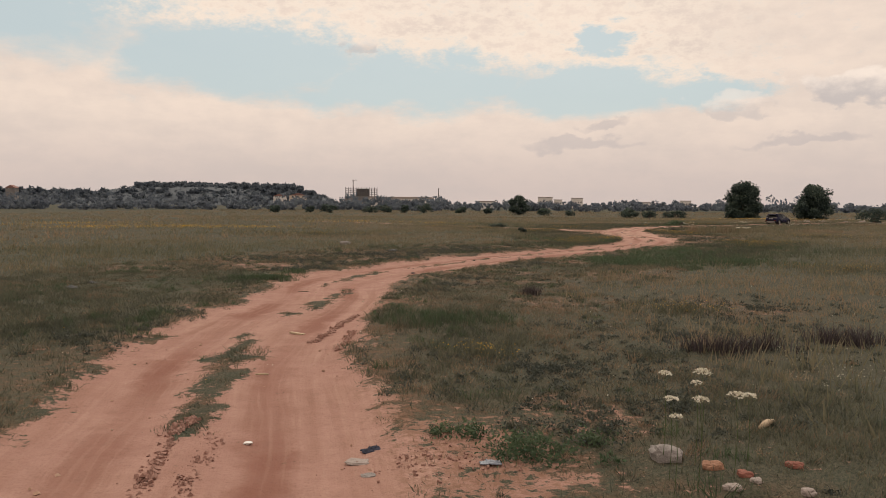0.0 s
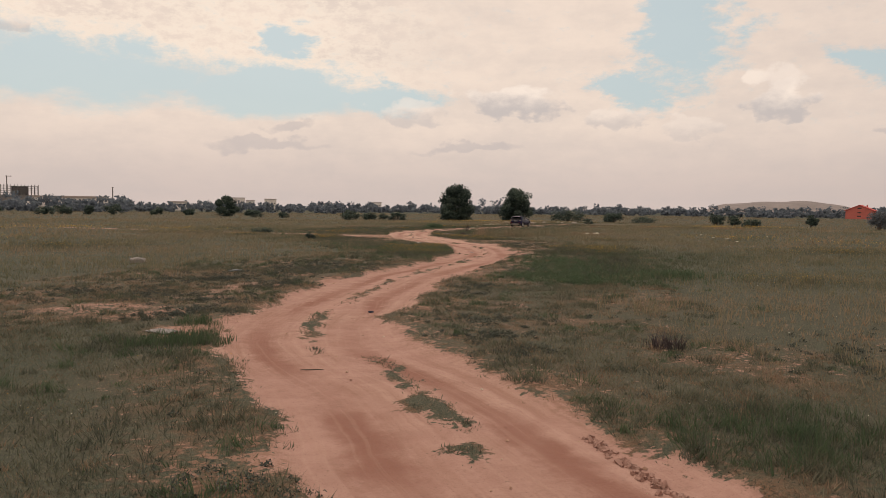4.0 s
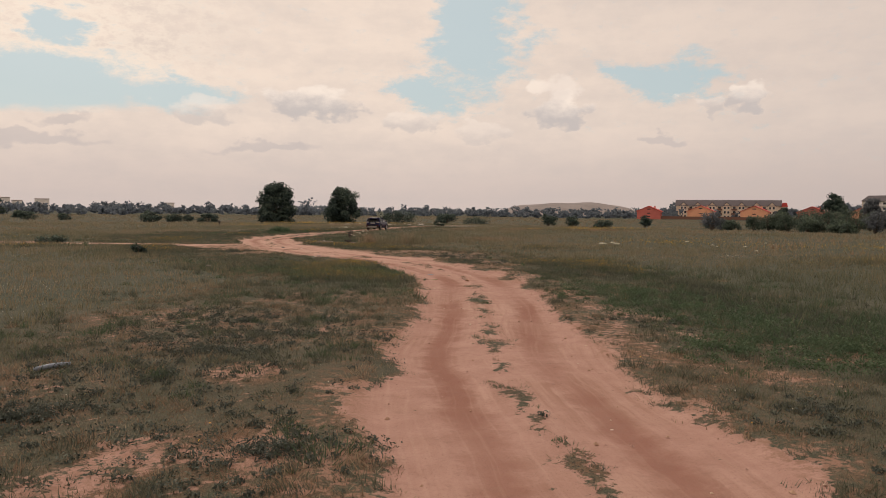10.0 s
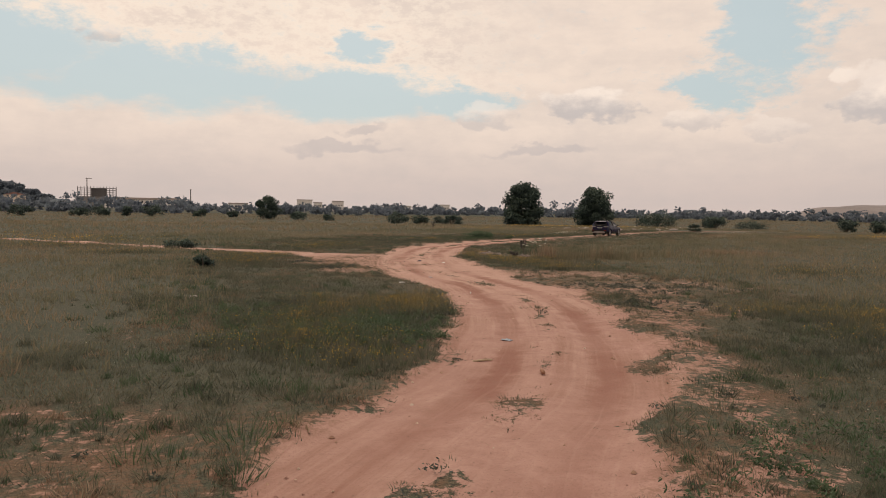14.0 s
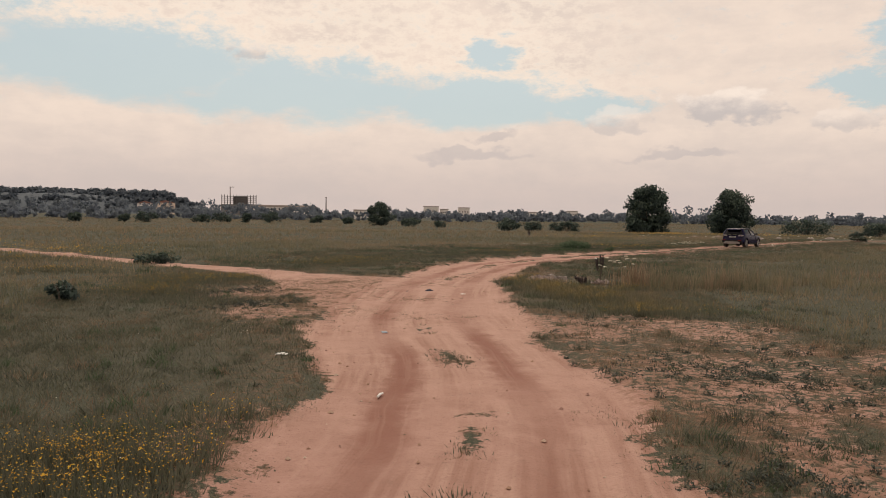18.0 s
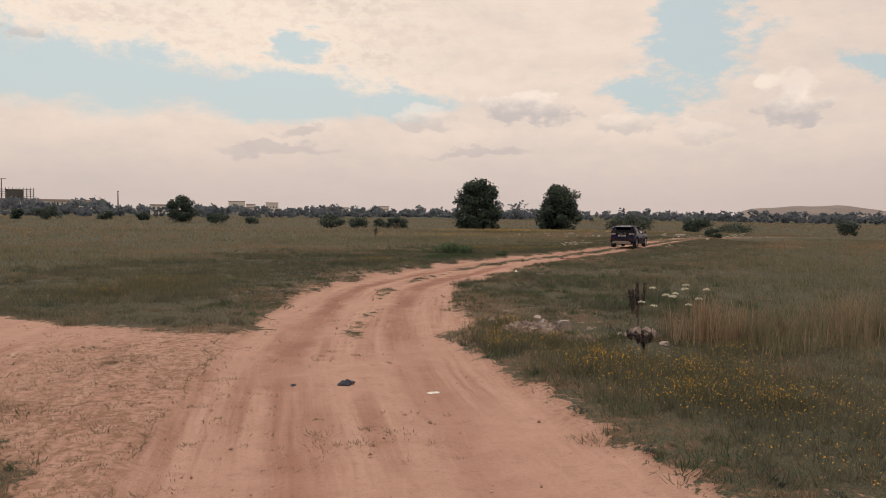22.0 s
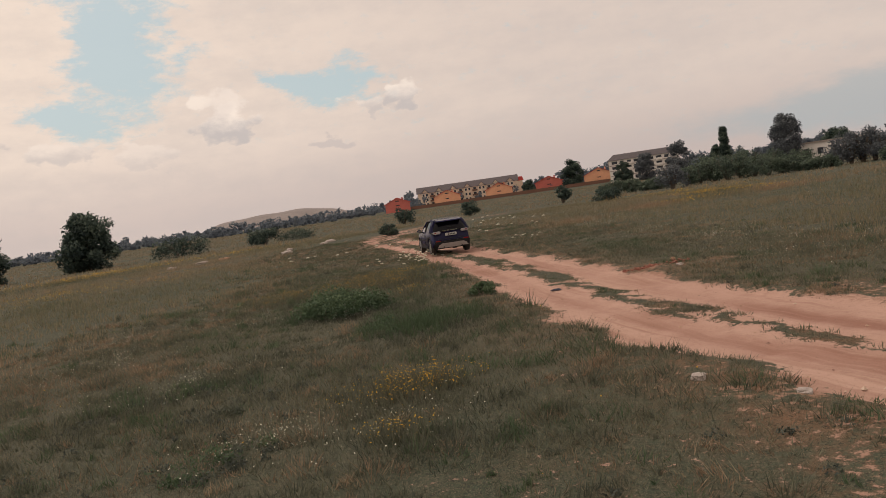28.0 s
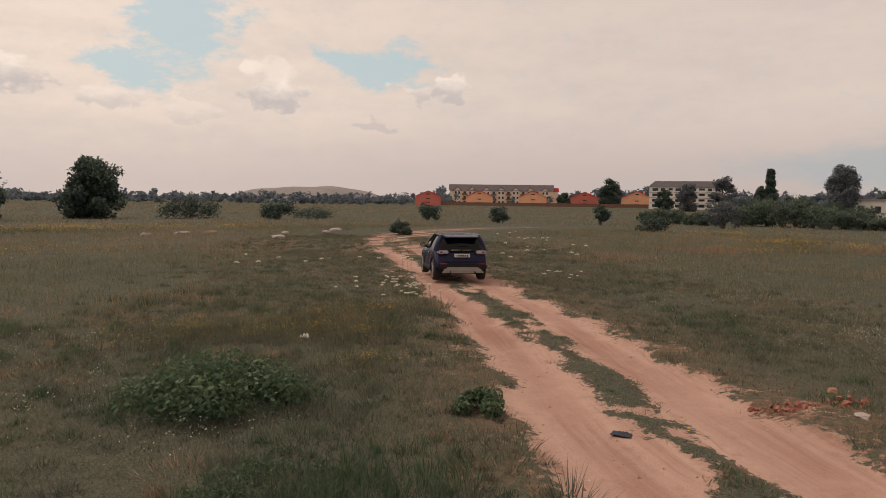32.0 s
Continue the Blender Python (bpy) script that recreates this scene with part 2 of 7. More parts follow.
def ground_material():
    m, t, b = material("field_soil")
    L = t.links.new
    geo = t.nodes.new("ShaderNodeNewGeometry")

    def attr(name):
        a = t.nodes.new("ShaderNodeAttribute")
        a.attribute_name = name
        return a.outputs["Fac"]

    def noise_tex(scale, detail=6, rough=0.6, stretch=None):
        n = t.nodes.new("ShaderNodeTexNoise")
        n.inputs["Scale"].default_value, n.inputs["Detail"].default_value, n.inputs["Roughness"].default_value = scale, detail, rough
        L(geo.outputs["Position"], n.inputs["Vector"])
        return n.outputs[0]

    def math_node(op, a, c):
        n = t.nodes.new("ShaderNodeMath")
        n.operation = op
        for i, v in enumerate((a, c)):
            if isinstance(v, (int, float)):
                n.inputs[i].default_value = v
            else:
                L(v, n.inputs[i])
        return n.outputs[0]

    def step(v, lo, hi):
        n = t.nodes.new("ShaderNodeMapRange")
        n.interpolation_type = "SMOOTHSTEP"
        L(v, n.inputs[0])
        n.inputs[1].default_value, n.inputs[2].default_value = lo, hi
        return n.outputs[0]

    def mix(fac, a, c):
        n = t.nodes.new("ShaderNodeMix")
        n.data_type = "RGBA"
        for s, v in ((n.inputs[0], fac), (n.inputs[6], a), (n.inputs[7], c)):
            if isinstance(v, (int, float)):
                s.default_value = v
            elif isinstance(v, tuple):
                s.default_value = (*v, 1)
            else:
                L(v, s)
        return n.outputs[2]

    big, mid, small, grit = noise_tex(0.045, 4), noise_tex(0.35, 6), noise_tex(2.3, 7, 0.65), noise_tex(26, 4, 0.7)
    tiny = noise_tex(9, 5, 0.7)
    # meadow floor: olive, brown and straw, kept dark like growth in shade
    meadow = mix(step(mid, 0.35, 0.68), (0.064, 0.082, 0.056), (0.098, 0.103, 0.070))
    meadow = mix(math_node("MULTIPLY", step(big, 0.40, 0.62), 0.8), meadow, (0.104, 0.100, 0.070))
    meadow = mix(math_node("MULTIPLY", step(small, 0.45, 0.75), 0.5), meadow, (0.135, 0.122, 0.084))
    rust = noise_tex(0.8, 6, 0.7)
    meadow = mix(math_node("MULTIPLY", math_node("MULTIPLY", step(rust, 0.46, 0.62), step(attr("bare"), 0.10, 0.30)), 0.85), meadow, (0.24, 0.125, 0.075))
    litter, thatch = noise_tex(34, 4, 0.75), noise_tex(13, 5, 0.75)
    meadow = mix(math_node("MULTIPLY", step(tiny, 0.38, 0.66), 0.6), meadow, (0.05, 0.052, 0.034))
    meadow = mix(math_node("MULTIPLY", step(thatch, 0.48, 0.64), 0.6), meadow, (0.145, 0.130, 0.090))
    meadow = mix(math_node("MULTIPLY", step(litter, 0.48, 0.60), 0.8), meadow, (0.026, 0.031, 0.024))
    fleck = noise_tex(75, 3, 0.8)
    meadow = mix(math_node("MULTIPLY", step(fleck, 0.55, 0.63), 0.7), meadow, (0.26, 0.21, 0.145))
    # beaten earth
    lane = t.nodes.new("ShaderNodeCombineXYZ")
    L(math_node("MULTIPLY", attr("across"), 3.4), lane.inputs[0])
    L(math_node("MULTIPLY", attr("along"), 0.11), lane.inputs[1])
    streak = t.nodes.new("ShaderNodeTexNoise")
    streak.inputs["Scale"].default_value, streak.inputs["Detail"].default_value, streak.inputs["Roughness"].default_value = 1.0, 6, 0.62
    L(lane.outputs[0], streak.inputs["Vector"])
    trace = step(streak.outputs[0], 0.40, 0.66)
    dirt = mix(step(small, 0.3, 0.7), (0.335, 0.190, 0.152), (0.41, 0.245, 0.198))
    dirt = mix(math_node("MULTIPLY", step(mid, 0.4, 0.7), 0.45), dirt, (0.46, 0.30, 0.235))
    worn = math_node("MULTIPLY", step(attr("along"), 54, 64), math_node("SUBTRACT", 1.0, step(attr("along"), 150, 170)))
    dirt = mix(math_node("MULTIPLY", worn, 0.42), dirt, (0.52, 0.345, 0.27))
    dirt = mix(math_node("MULTIPLY", math_node("MULTIPLY", trace, step(mid, 0.36, 0.62)), 0.85), dirt, (0.28, 0.15, 0.112))
    dirt = mix(math_node("MULTIPLY", step(grit, 0.50, 0.75), 0.4), dirt, (0.25, 0.145, 0.105))
    dirt = mix(math_node("MULTIPLY", attr("rut"), 0.30), dirt, (0.27, 0.142, 0.112))
    # two worn wheel lanes, redder and darker, that wander and come and go
    wander = t.nodes.new("ShaderNodeTexNoise")
    wander.inputs["Scale"].default_value, wander.inputs["Detail"].default_value = 0.16, 3
    L(geo.outputs["Position"], wander.inputs["Vector"])
    off = math_node("ADD", attr("across"), math_node("MULTIPLY", math_node("SUBTRACT", wander.outputs[0], 0.5), 1.1))
    gauge = math_node("ABSOLUTE", math_node("SUBTRACT", math_node("ABSOLUTE", off, 0.0), 0.80), 0.0)
    gauge = math_node("ADD", gauge, math_node("MULTIPLY", math_node("SUBTRACT", small, 0.5), 0.5))
    band = math_node("SUBTRACT", 1.0, step(gauge, 0.06, 0.40))
    comes = step(noise_tex(0.22, 3, 0.5), 0.36, 0.60)
    band = math_node("MULTIPLY", band, math_node("ADD", math_node("MULTIPLY", comes, 0.75), 0.18))
    band = math_node("MULTIPLY", band, math_node("SUBTRACT", 1.0, math_node("MULTIPLY", step(attr("along"), 86, 100), 0.55)))
    dirt = mix(math_node("MULTIPLY", band, 0.88), dirt, (0.225, 0.100, 0.072))
    thin = t.nodes.new("ShaderNodeCombineXYZ")
    L(math_node("MULTIPLY", off, 13.0), thin.inputs[0])
    L(math_node("MULTIPLY", attr("along"), 0.30), thin.inputs[1])
    tread = t.nodes.new("ShaderNodeTexNoise")
    tread.inputs["Scale"].default_value, tread.inputs["Detail"].default_value = 1.0, 4
    L(thin.outputs[0], tread.inputs["Vector"])
    dirt = mix(math_node("MULTIPLY", math_node("MULTIPLY", step(tread.outputs[0], 0.52, 0.66), step(mid, 0.40, 0.60)), 0.26), dirt, (0.245, 0.125, 0.094))
    dirt = mix(math_node("MULTIPLY", step(tread.outputs[0], 0.48, 0.32), 0.12), dirt, (0.53, 0.36, 0.285))
    speck = noise_tex(60, 3, 0.8)
    dirt = mix(math_node("MULTIPLY", step(speck, 0.60, 0.68), 0.6), dirt, (0.15, 0.085, 0.065))
    patch = noise_tex(5.0, 7, 0.75)
    dirt = mix(math_node("MULTIPLY", step(patch, 0.52, 0.70), 0.45), dirt, (0.25, 0.142, 0.11))
    fluff = math_node("ADD", math_node("MULTIPLY", math_node("SUBTRACT", small, 0.5), 1.1), math_node("MULTIPLY", math_node("SUBTRACT", tiny, 0.5), 2.0))
    # Whole meadow floor scaled darker: shade between the plants put into its colour.
    shade = t.nodes.new("ShaderNodeVectorMath")
    shade.operation, shade.inputs["Scale"].default_value = "SCALE", 0.76
    L(meadow, shade.inputs[0])
    meadow = shade.outputs[0]
    bare = step(math_node("ADD", attr("bare"), fluff), 0.40, 0.62)
    col = mix(bare, meadow, dirt)
    # dry litter and thin straw between the tufts on half-bare ground
    col = mix(math_node("MULTIPLY", math_node("MULTIPLY", attr("straw"), 0.7), step(tiny, 0.42, 0.62)), col, (0.19, 0.108, 0.068))
    L(col, b.inputs["Base Color"])
    b.inputs["Roughness"].default_value, b.inputs["Specular IOR Level"].default_value = 0.95, 0.15
    bp = t.nodes.new("ShaderNodeBump")
    bp.inputs["Strength"].default_value, bp.inputs["Distance"].default_value = 0.8, 0.06
    h = math_node("ADD", math_node("MULTIPLY", small, 0.7), math_node("MULTIPLY", grit, 0.35))
    h = math_node("ADD", h, math_node("MULTIPLY", streak.outputs[0], 0.5))
    h = math_node("ADD", h, math_node("MULTIPLY", math_node("MULTIPLY", tread.outputs[0], bare), 0.12))
    L(h, bp.inputs["Height"])
    L(bp.outputs[0], b.inputs["Normal"])
    return m


SOIL = ground_material()
GRASS = leafy("grass_blades", [(0.0, (0.058, 0.068, 0.054)), (0.25, (0.118, 0.122, 0.086)), (0.45, (0.158, 0.154, 0.104)), (0.62, (0.188, 0.164, 0.116)), (0.80, (0.245, 0.158, 0.106)), (1.0, (0.36, 0.28, 0.19))], 0.35)
FRESH = leafy("fresh_grass", [(0.0, (0.046, 0.074, 0.044)), (0.5, (0.085, 0.122, 0.066)), (1.0, (0.16, 0.188, 0.098))], 0.35)
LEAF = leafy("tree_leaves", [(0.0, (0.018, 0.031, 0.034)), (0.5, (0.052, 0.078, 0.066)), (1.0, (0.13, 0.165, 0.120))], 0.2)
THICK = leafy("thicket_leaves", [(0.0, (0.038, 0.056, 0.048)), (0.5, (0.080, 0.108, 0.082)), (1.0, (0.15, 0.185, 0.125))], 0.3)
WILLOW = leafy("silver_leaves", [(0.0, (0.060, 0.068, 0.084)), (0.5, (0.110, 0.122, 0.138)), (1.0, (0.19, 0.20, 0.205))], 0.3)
# Haze over the distant trees is put into this paler, bluer leaf colour.
HAZY_WOODS = leafy("hazy_far_leaves", [(0.0, (0.120, 0.142, 0.185)), (0.5, (0.148, 0.172, 0.205)), (1.0, (0.180, 0.206, 0.222))], 0.5)
MEADOW = leafy("meadow_blades", [(0.0, (0.094, 0.110, 0.076)), (0.35, (0.186, 0.174, 0.112)), (0.65, (0.264, 0.210, 0.140)), (1.0, (0.32, 0.222, 0.148))], 0.45)
NETTLE = leafy("weed_leaves", [(0.0, (0.036, 0.066, 0.038)), (0.5, (0.072, 0.112, 0.062)), (1.0, (0.14, 0.185, 0.10))], 0.3)
YELLOW = leafy("yellow_petals", [(0.0, (0.46, 0.24, 0.02)), (0.6, (0.60, 0.34, 0.03)), (1.0, (0.68, 0.45, 0.05))], 0.3)
WHITE = leafy("white_petals", [(0.0, (0.50, 0.46, 0.34)), (1.0, (0.78, 0.75, 0.66))], 0.3)
DARKSTALK = leafy("withered_stalks", [(0.0, (0.034, 0.028, 0.032)), (1.0, (0.10, 0.078, 0.082))], 0.1)
BARK = plain("bark", (0.12, 0.095, 0.075), 0.9, vary=0.35, bump=0.5)
PAINT = plain("navy_car_paint", (0.010, 0.010, 0.042), 0.22, 0.0, 0.1, 3.0, coat=0.0, spec=0.16)
GLASS_DARK = plain("tinted_glass", (0.003, 0.003, 0.006), 0.05, 0.0, 0.05, 3.0, spec=0.15)
PLASTIC = plain("black_plastic", (0.012, 0.012, 0.014), 0.6, vary=0.15, spec=0.2)
TYRE = plain("tyre_rubber", (0.022, 0.02, 0.019), 0.85, vary=0.3, bump=0.2)
SILVER = plain("silver_plastic", (0.24, 0.215, 0.205), 0.5, 0.2, 0.15)
ALLOY = plain("alloy_rim", (0.42, 0.41, 0.41), 0.32, 0.8, 0.12)
CHROME = plain("chrome", (0.72, 0.71, 0.70), 0.12, 1.0, 0.05)
LAMP_CLEAR = plain("clear_lamp", (0.42, 0.40, 0.43), 0.12, 0.2, 0.2, 14, coat=1.0)
LAMP_RED = plain("red_lamp", (0.20, 0.010, 0.012), 0.15, 0.0, 0.1, coat=1.0)
PLATE = plain("plate_white", (0.50, 0.50, 0.50), 0.45, vary=0.05)
INK = plain("dark_print", (0.03, 0.03, 0.035), 0.6)
STONE = plain("grey_stone", (0.25, 0.225, 0.21), 0.9, vary=0.3, bump=0.6)
PALE = plain("pale_concrete", (0.34, 0.29, 0.262), 0.9, vary=0.22, bump=0.5)
REDBRICK = plain("red_brick", (0.26, 0.10, 0.072), 0.9, vary=0.3, bump=0.4)
RUSTY = plain("orange_rubble", (0.30, 0.16, 0.10), 0.9, vary=0.3, bump=0.4)
CLOTH = plain("dark_blue_cloth", (0.035, 0.037, 0.06), 0.9, vary=0.5, scale=14, bump=0.4)
TARP = plain("grey_sheet", (0.17, 0.148, 0.14), 0.7, vary=0.25, bump=0.3)
WOOD = plain("weathered_wood", (0.48, 0.37, 0.25), 0.85, vary=0.3, bump=0.3)
LITTER = plain("white_plastic", (0.75, 0.74, 0.70), 0.5, vary=0.1)
BLUEPL = plain("pale_blue_plastic", (0.19, 0.215, 0.26), 0.45, vary=0.15)
WALL_OR = plain("orange_render", (0.74, 0.38, 0.235), 0.9, vary=0.12, scale=0.6)
WALL_RED = plain("red_render", (0.52, 0.145, 0.12), 0.9, vary=0.12, scale=0.6)
WALL_CREAM = plain("cream_render", (0.68, 0.56, 0.45), 0.9, vary=0.12, scale=0.5)
WALL_WHITE = plain("white_render", (0.72, 0.68, 0.65), 0.9, vary=0.12, scale=0.5)
ROOF_RED = plain("red_roof_tiles", (0.52, 0.075, 0.065), 0.8, vary=0.2, scale=1.5)
ROOF_GREY = plain("grey_roof_sheet", (0.135, 0.118, 0.128), 0.7, vary=0.2, scale=1.5)
PANE = plain("window_pane", (0.035, 0.04, 0.05), 0.12, vary=0.2)
FENCE = plain("brown_fence_boards", (0.17, 0.09, 0.065), 0.9, vary=0.25)
CONCRETE = plain("raw_concrete", (0.22, 0.205, 0.20), 0.9, vary=0.25, scale=0.8)
CHALK = plain("chalky_earth", (0.20, 0.168, 0.16), 0.95, vary=0.25, scale=0.05)

# ---- tools for meshes ----


def link_mesh(name, verts, tris, mats, tints=None, smooth=False, mat_index=None):
    """One mesh object from arrays of corners and triangles."""
    verts, tris = np.asarray(verts, np.float32), np.asarray(tris, np.int32)
    me = bpy.data.meshes.new(name)
    me.vertices.add(len(verts))
    me.vertices.foreach_set("co", verts.ravel())
    n = tris.shape[1]
    me.loops.add(tris.size)
    me.loops.foreach_set("vertex_index", tris.ravel())
    me.polygons.add(len(tris))
    me.polygons.foreach_set("loop_start", np.arange(0, tris.size, n, dtype=np.int32))
    me.polygons.foreach_set("use_smooth", np.full(len(tris), smooth))
    for m in mats:
        me.materials.append(m)
    if mat_index is not None:
        me.polygons.foreach_set("material_index", np.asarray(mat_index, np.int32))
    if tints is not None:
        me.attributes.new("tint", "FLOAT", "POINT").data.foreach_set("value", np.asarray(tints, np.float32))
    me.update(calc_edges=True)
    return new(name, me)


def part(name, bm, mat, parent=None, label="", smooth=False):
    me = bpy.data.meshes.new(name)
    if smooth:
        for f in bm.faces:
            f.smooth = True
    bm.normal_update()
    bm.to_mesh(me)
    bm.free()
    me.materials.append(mat)
    ob = new(name, me)
    ob.parent = parent
    if label:
        ob["label"] = label
    return ob


def thing(name, m, label, category, group=""):
    ob = new(name)
    ob.empty_display_size = 0.2
    ob.matrix_world = m
    return tagged(ob, label, category, group)


def box(w, d, h, x=0, y=0, z=0, bevel=0.0, taper=1.0, bm=None):
    """A block on its foot at z; taper narrows its top."""
    own = bmesh.new()
    r = bmesh.ops.create_cube(own, size=1)
    for v in own.verts:
        k = taper if v.co.z > 0 else 1
        v.co = Vector((v.co.x * w * k + x, v.co.y * d * k + y, (v.co.z + 0.5) * h + z))
    if bevel:
        bmesh.ops.bevel(own, geom=own.edges[:], offset=bevel, segments=2, affect="EDGES", clamp_overlap=True)
    if bm is None:
        return own
    tmp = bpy.data.meshes.new("tmp")
    own.to_mesh(tmp)
    own.free()
    bm.from_mesh(tmp)
    bpy.data.meshes.remove(tmp)
    return bm


def tube(points, radii, sides=8, bm=None):
    """A tapered limb along points."""
    bm = bm or bmesh.new()
    rings = []
    for i, p in enumerate(points):
        p = Vector(p)
        a, b = Vector(points[max(i - 1, 0)]), Vector(points[min(i + 1, len(points) - 1)])
        q = (b - a).to_track_quat("Z", "Y")
        rings.append([bm.verts.new(p + q @ Vector((math.cos(k * math.tau / sides) * radii[i], math.sin(k * math.tau / sides) * radii[i], 0))) for k in range(sides)])
    for r, s in zip(rings, rings[1:]):
        for k in range(sides):
            bm.faces.new((r[k], r[(k + 1) % sides], s[(k + 1) % sides], s[k]))
    bm.faces.new(rings[-1])
    bm.faces.new(list(reversed(rings[0])))
    return bm


def prism(outline, depth, y=0.0, bm=None):
    """An outline of (x, z), drawn out along y."""
    bm = bm or bmesh.new()
    a = [bm.verts.new((x, y, z)) for x, z in outline]
    b = [bm.verts.new((x, y + depth, z)) for x, z in outline]
    n = len(outline)
    bm.faces.new(a)
    bm.faces.new(list(reversed(b)))
    for i in range(n):
        bm.faces.new((a[i], b[i], b[(i + 1) % n], a[(i + 1) % n]))
    bmesh.ops.recalc_face_normals(bm, faces=bm.faces[:])
    return bm


# ---- the lie of the land ----
ROAD = [(0.6, -6, 4.0), (0.0, 2, 4.0), (-1.3, 8.7, 3.8), (-2.25, 12.9, 3.5), (-2.4, 16.4, 3.5), (-2.4, 20, 3.4), (-2.65, 23, 3.3), (-2.1, 26, 3.3),
        (-0.85, 28.5, 3.3), (0.9, 31.9, 3.6), (2.5, 34.6, 3.5), (5.9, 38.9, 3.1), (8.0, 41.7, 3.1), (10.4, 45.0, 3.2), (12.5, 49.2, 3.5), (13.8, 53.3, 3.8),
        (14.2, 57, 3.9), (14.1, 61, 4.3), (14.4, 65, 4.2), (15.3, 70, 3.7), (16.9, 75, 3.8), (19, 79.8, 3.6), (21.5, 83, 3.5), (24.3, 86.3, 3.4)]
ROAD_END = [(26.4, 88.3, 3.3), (29.8, 91.1, 3.0), (36, 96.1, 2.6), (43.6, 102.8, 2.5), (52.3, 110.7, 2.3), (58, 115.3, 2.2), (64, 118, 2.1), (75, 120.5, 1.8), (90, 121, 1.2)]
BRANCH = [(14.0, 63, 3.5), (12.6, 69, 4.6), (10.4, 73.1, 2.3), (5.4, 78.1, 1.4), (-5, 88.5, 1.3), (-16, 98, 0.9), (-30, 108, 0.5)]
SIDE = [(7.4, 35.0, 0.5), (9.3, 39.0, 0.9), (11.6, 42.2, 1.0), (14.2, 47.6, 1.1), (16.9, 52.5, 1.3), (17.8, 57, 1.2)]
# Half-bare ground: x, y, radius, strength.
BARE = [(1.3, 8.6, 1.5, 0.62), (2.6, 10.0, 1.3, 0.4), (7.5, 19, 2.2, 0.3), (-4.6, 17.5, 0.9, 0.45), (-3.6, 30.6, 2.8, 0.40), (-6.0, 29.0, 2.6, 0.38), (-1.0, 33.0, 1.6, 0.42), (-8.0, 32.5, 2.8, 0.36),
        (-4.6, 25.4, 1.0, 0.95), (1, 41.5, 4.6, 0.33), (4.6, 43.6, 3.0, 0.32), (2.6, 38.8, 1.6, 0.36), (-5, 37, 4.5, 0.30), (-9, 28, 3, 0.36), (6.5, 27, 2.6, 0.34), (2.6, 27.5, 1.8, 0.38), (8, 33, 1.8, 0.3), (3.5, 20, 2.4, 0.33), (19.5, 60.5, 2.2, 0.55), (17, 60.8, 2.4, 0.58), (18.4, 61.6, 1.6, 0.5), (11.2, 63.5, 2.2, 0.6), (10.0, 67.6, 2.2, 0.56), (3.5, 37.5, 1.6, 0.44), (17.8, 56.5, 3.6, 0.46), (17.0, 51.5, 2.2, 0.4), (19.2, 60, 2.6, 0.35), (12.6, 67.6, 3.2, 0.6), (12.0, 71.6, 2.4, 0.5),
        (19.2, 83.6, 1.6, 0.45), (21.6, 85.6, 1.0, 0.4), (30.6, 89.2, 0.8, 0.45)]
BARE_SPOTS = [(-6.6, 29.8, 0.9, 0.62), (-7.4, 29.5, 0.8, 0.62), (-4.8, 28.3, 0.9, 0.6), (-3.1, 32.4, 1.0, 0.55), (-5.6, 29.3, 0.8, 0.55), (-0.2, 36.7, 0.8, 0.6), (-1.4, 33.5, 0.7, 0.62), (-2.3, 34.1, 0.7, 0.6),
              (-3.0, 33.6, 0.8, 0.6), (0.4, 35.2, 0.5, 0.6), (2.4, 39.4, 0.9, 0.5), (1.0, 43.0, 1.2, 0.45), (5.5, 32.5, 0.9, 0.5), (2.5, 30.4, 0.6, 0.5), (5.0, 34.2, 0.8, 0.45), (8.8, 37.1, 0.6, 0.6), (15.4, 51.4, 1.2, 0.6), (20.9, 56.7, 1.3, 0.5), (15.0, 49.6, 0.9, 0.6), (31.3, 87.9, 0.6, 0.4)]


def spline(rows, step=1.0):
    """Rows (x, y, width) drawn through as a smooth line."""
    P = np.array(rows, float)
    Q = np.vstack([2 * P[0] - P[1], P, 2 * P[-1] - P[-2]])
    out = []
    for i in range(1, len(Q) - 2):
        n = max(2, int(np.hypot(*(Q[i + 1] - Q[i])[:2]) / step))
        for u in np.arange(n) / n:
            a, b, c, d = Q[i - 1 : i + 3]
            out.append(0.5 * (2 * b + (c - a) * u + (2 * a - 5 * b + 4 * c - d) * u**2 + (3 * b - a - 3 * c + d) * u**3))
    out.append(P[-1])
    return np.array(out)


def from_line(line, xy):
    """For each place: the way off the line (right of it is positive), the half width there and the index along it."""
    best, side, half, at = np.full(len(xy), 1e9), np.zeros(len(xy)), np.ones(len(xy)), np.zeros(len(xy))
    lo, hi = line[:, :2].min(0) - 14, line[:, :2].max(0) + 14
    near = np.where(((xy > lo) & (xy < hi)).all(1))[0]
    p = xy[near]
    b0, s0, h0, a0 = best[near], side[near], half[near], at[near]
    for i in range(len(line) - 1):
        a, d = line[i, :2], line[i + 1, :2] - line[i, :2]
        l2 = d @ d
        rel = p - a
        u = np.clip(rel @ d / l2, 0, 1)
        off = rel - u[:, None] * d
        r = np.hypot(off[:, 0], off[:, 1])
        closer = r < b0
        b0[closer] = r[closer]
        s0[closer] = np.sign(d[1] * rel[closer, 0] - d[0] * rel[closer, 1])
        h0[closer] = (line[i, 2] * (1 - u[closer]) + line[i + 1, 2] * u[closer]) / 2
        a0[closer] = i + u[closer]
    best[near], side[near], half[near], at[near] = b0, s0, h0, a0
    return best * np.where(side == 0, 1, side), half, at


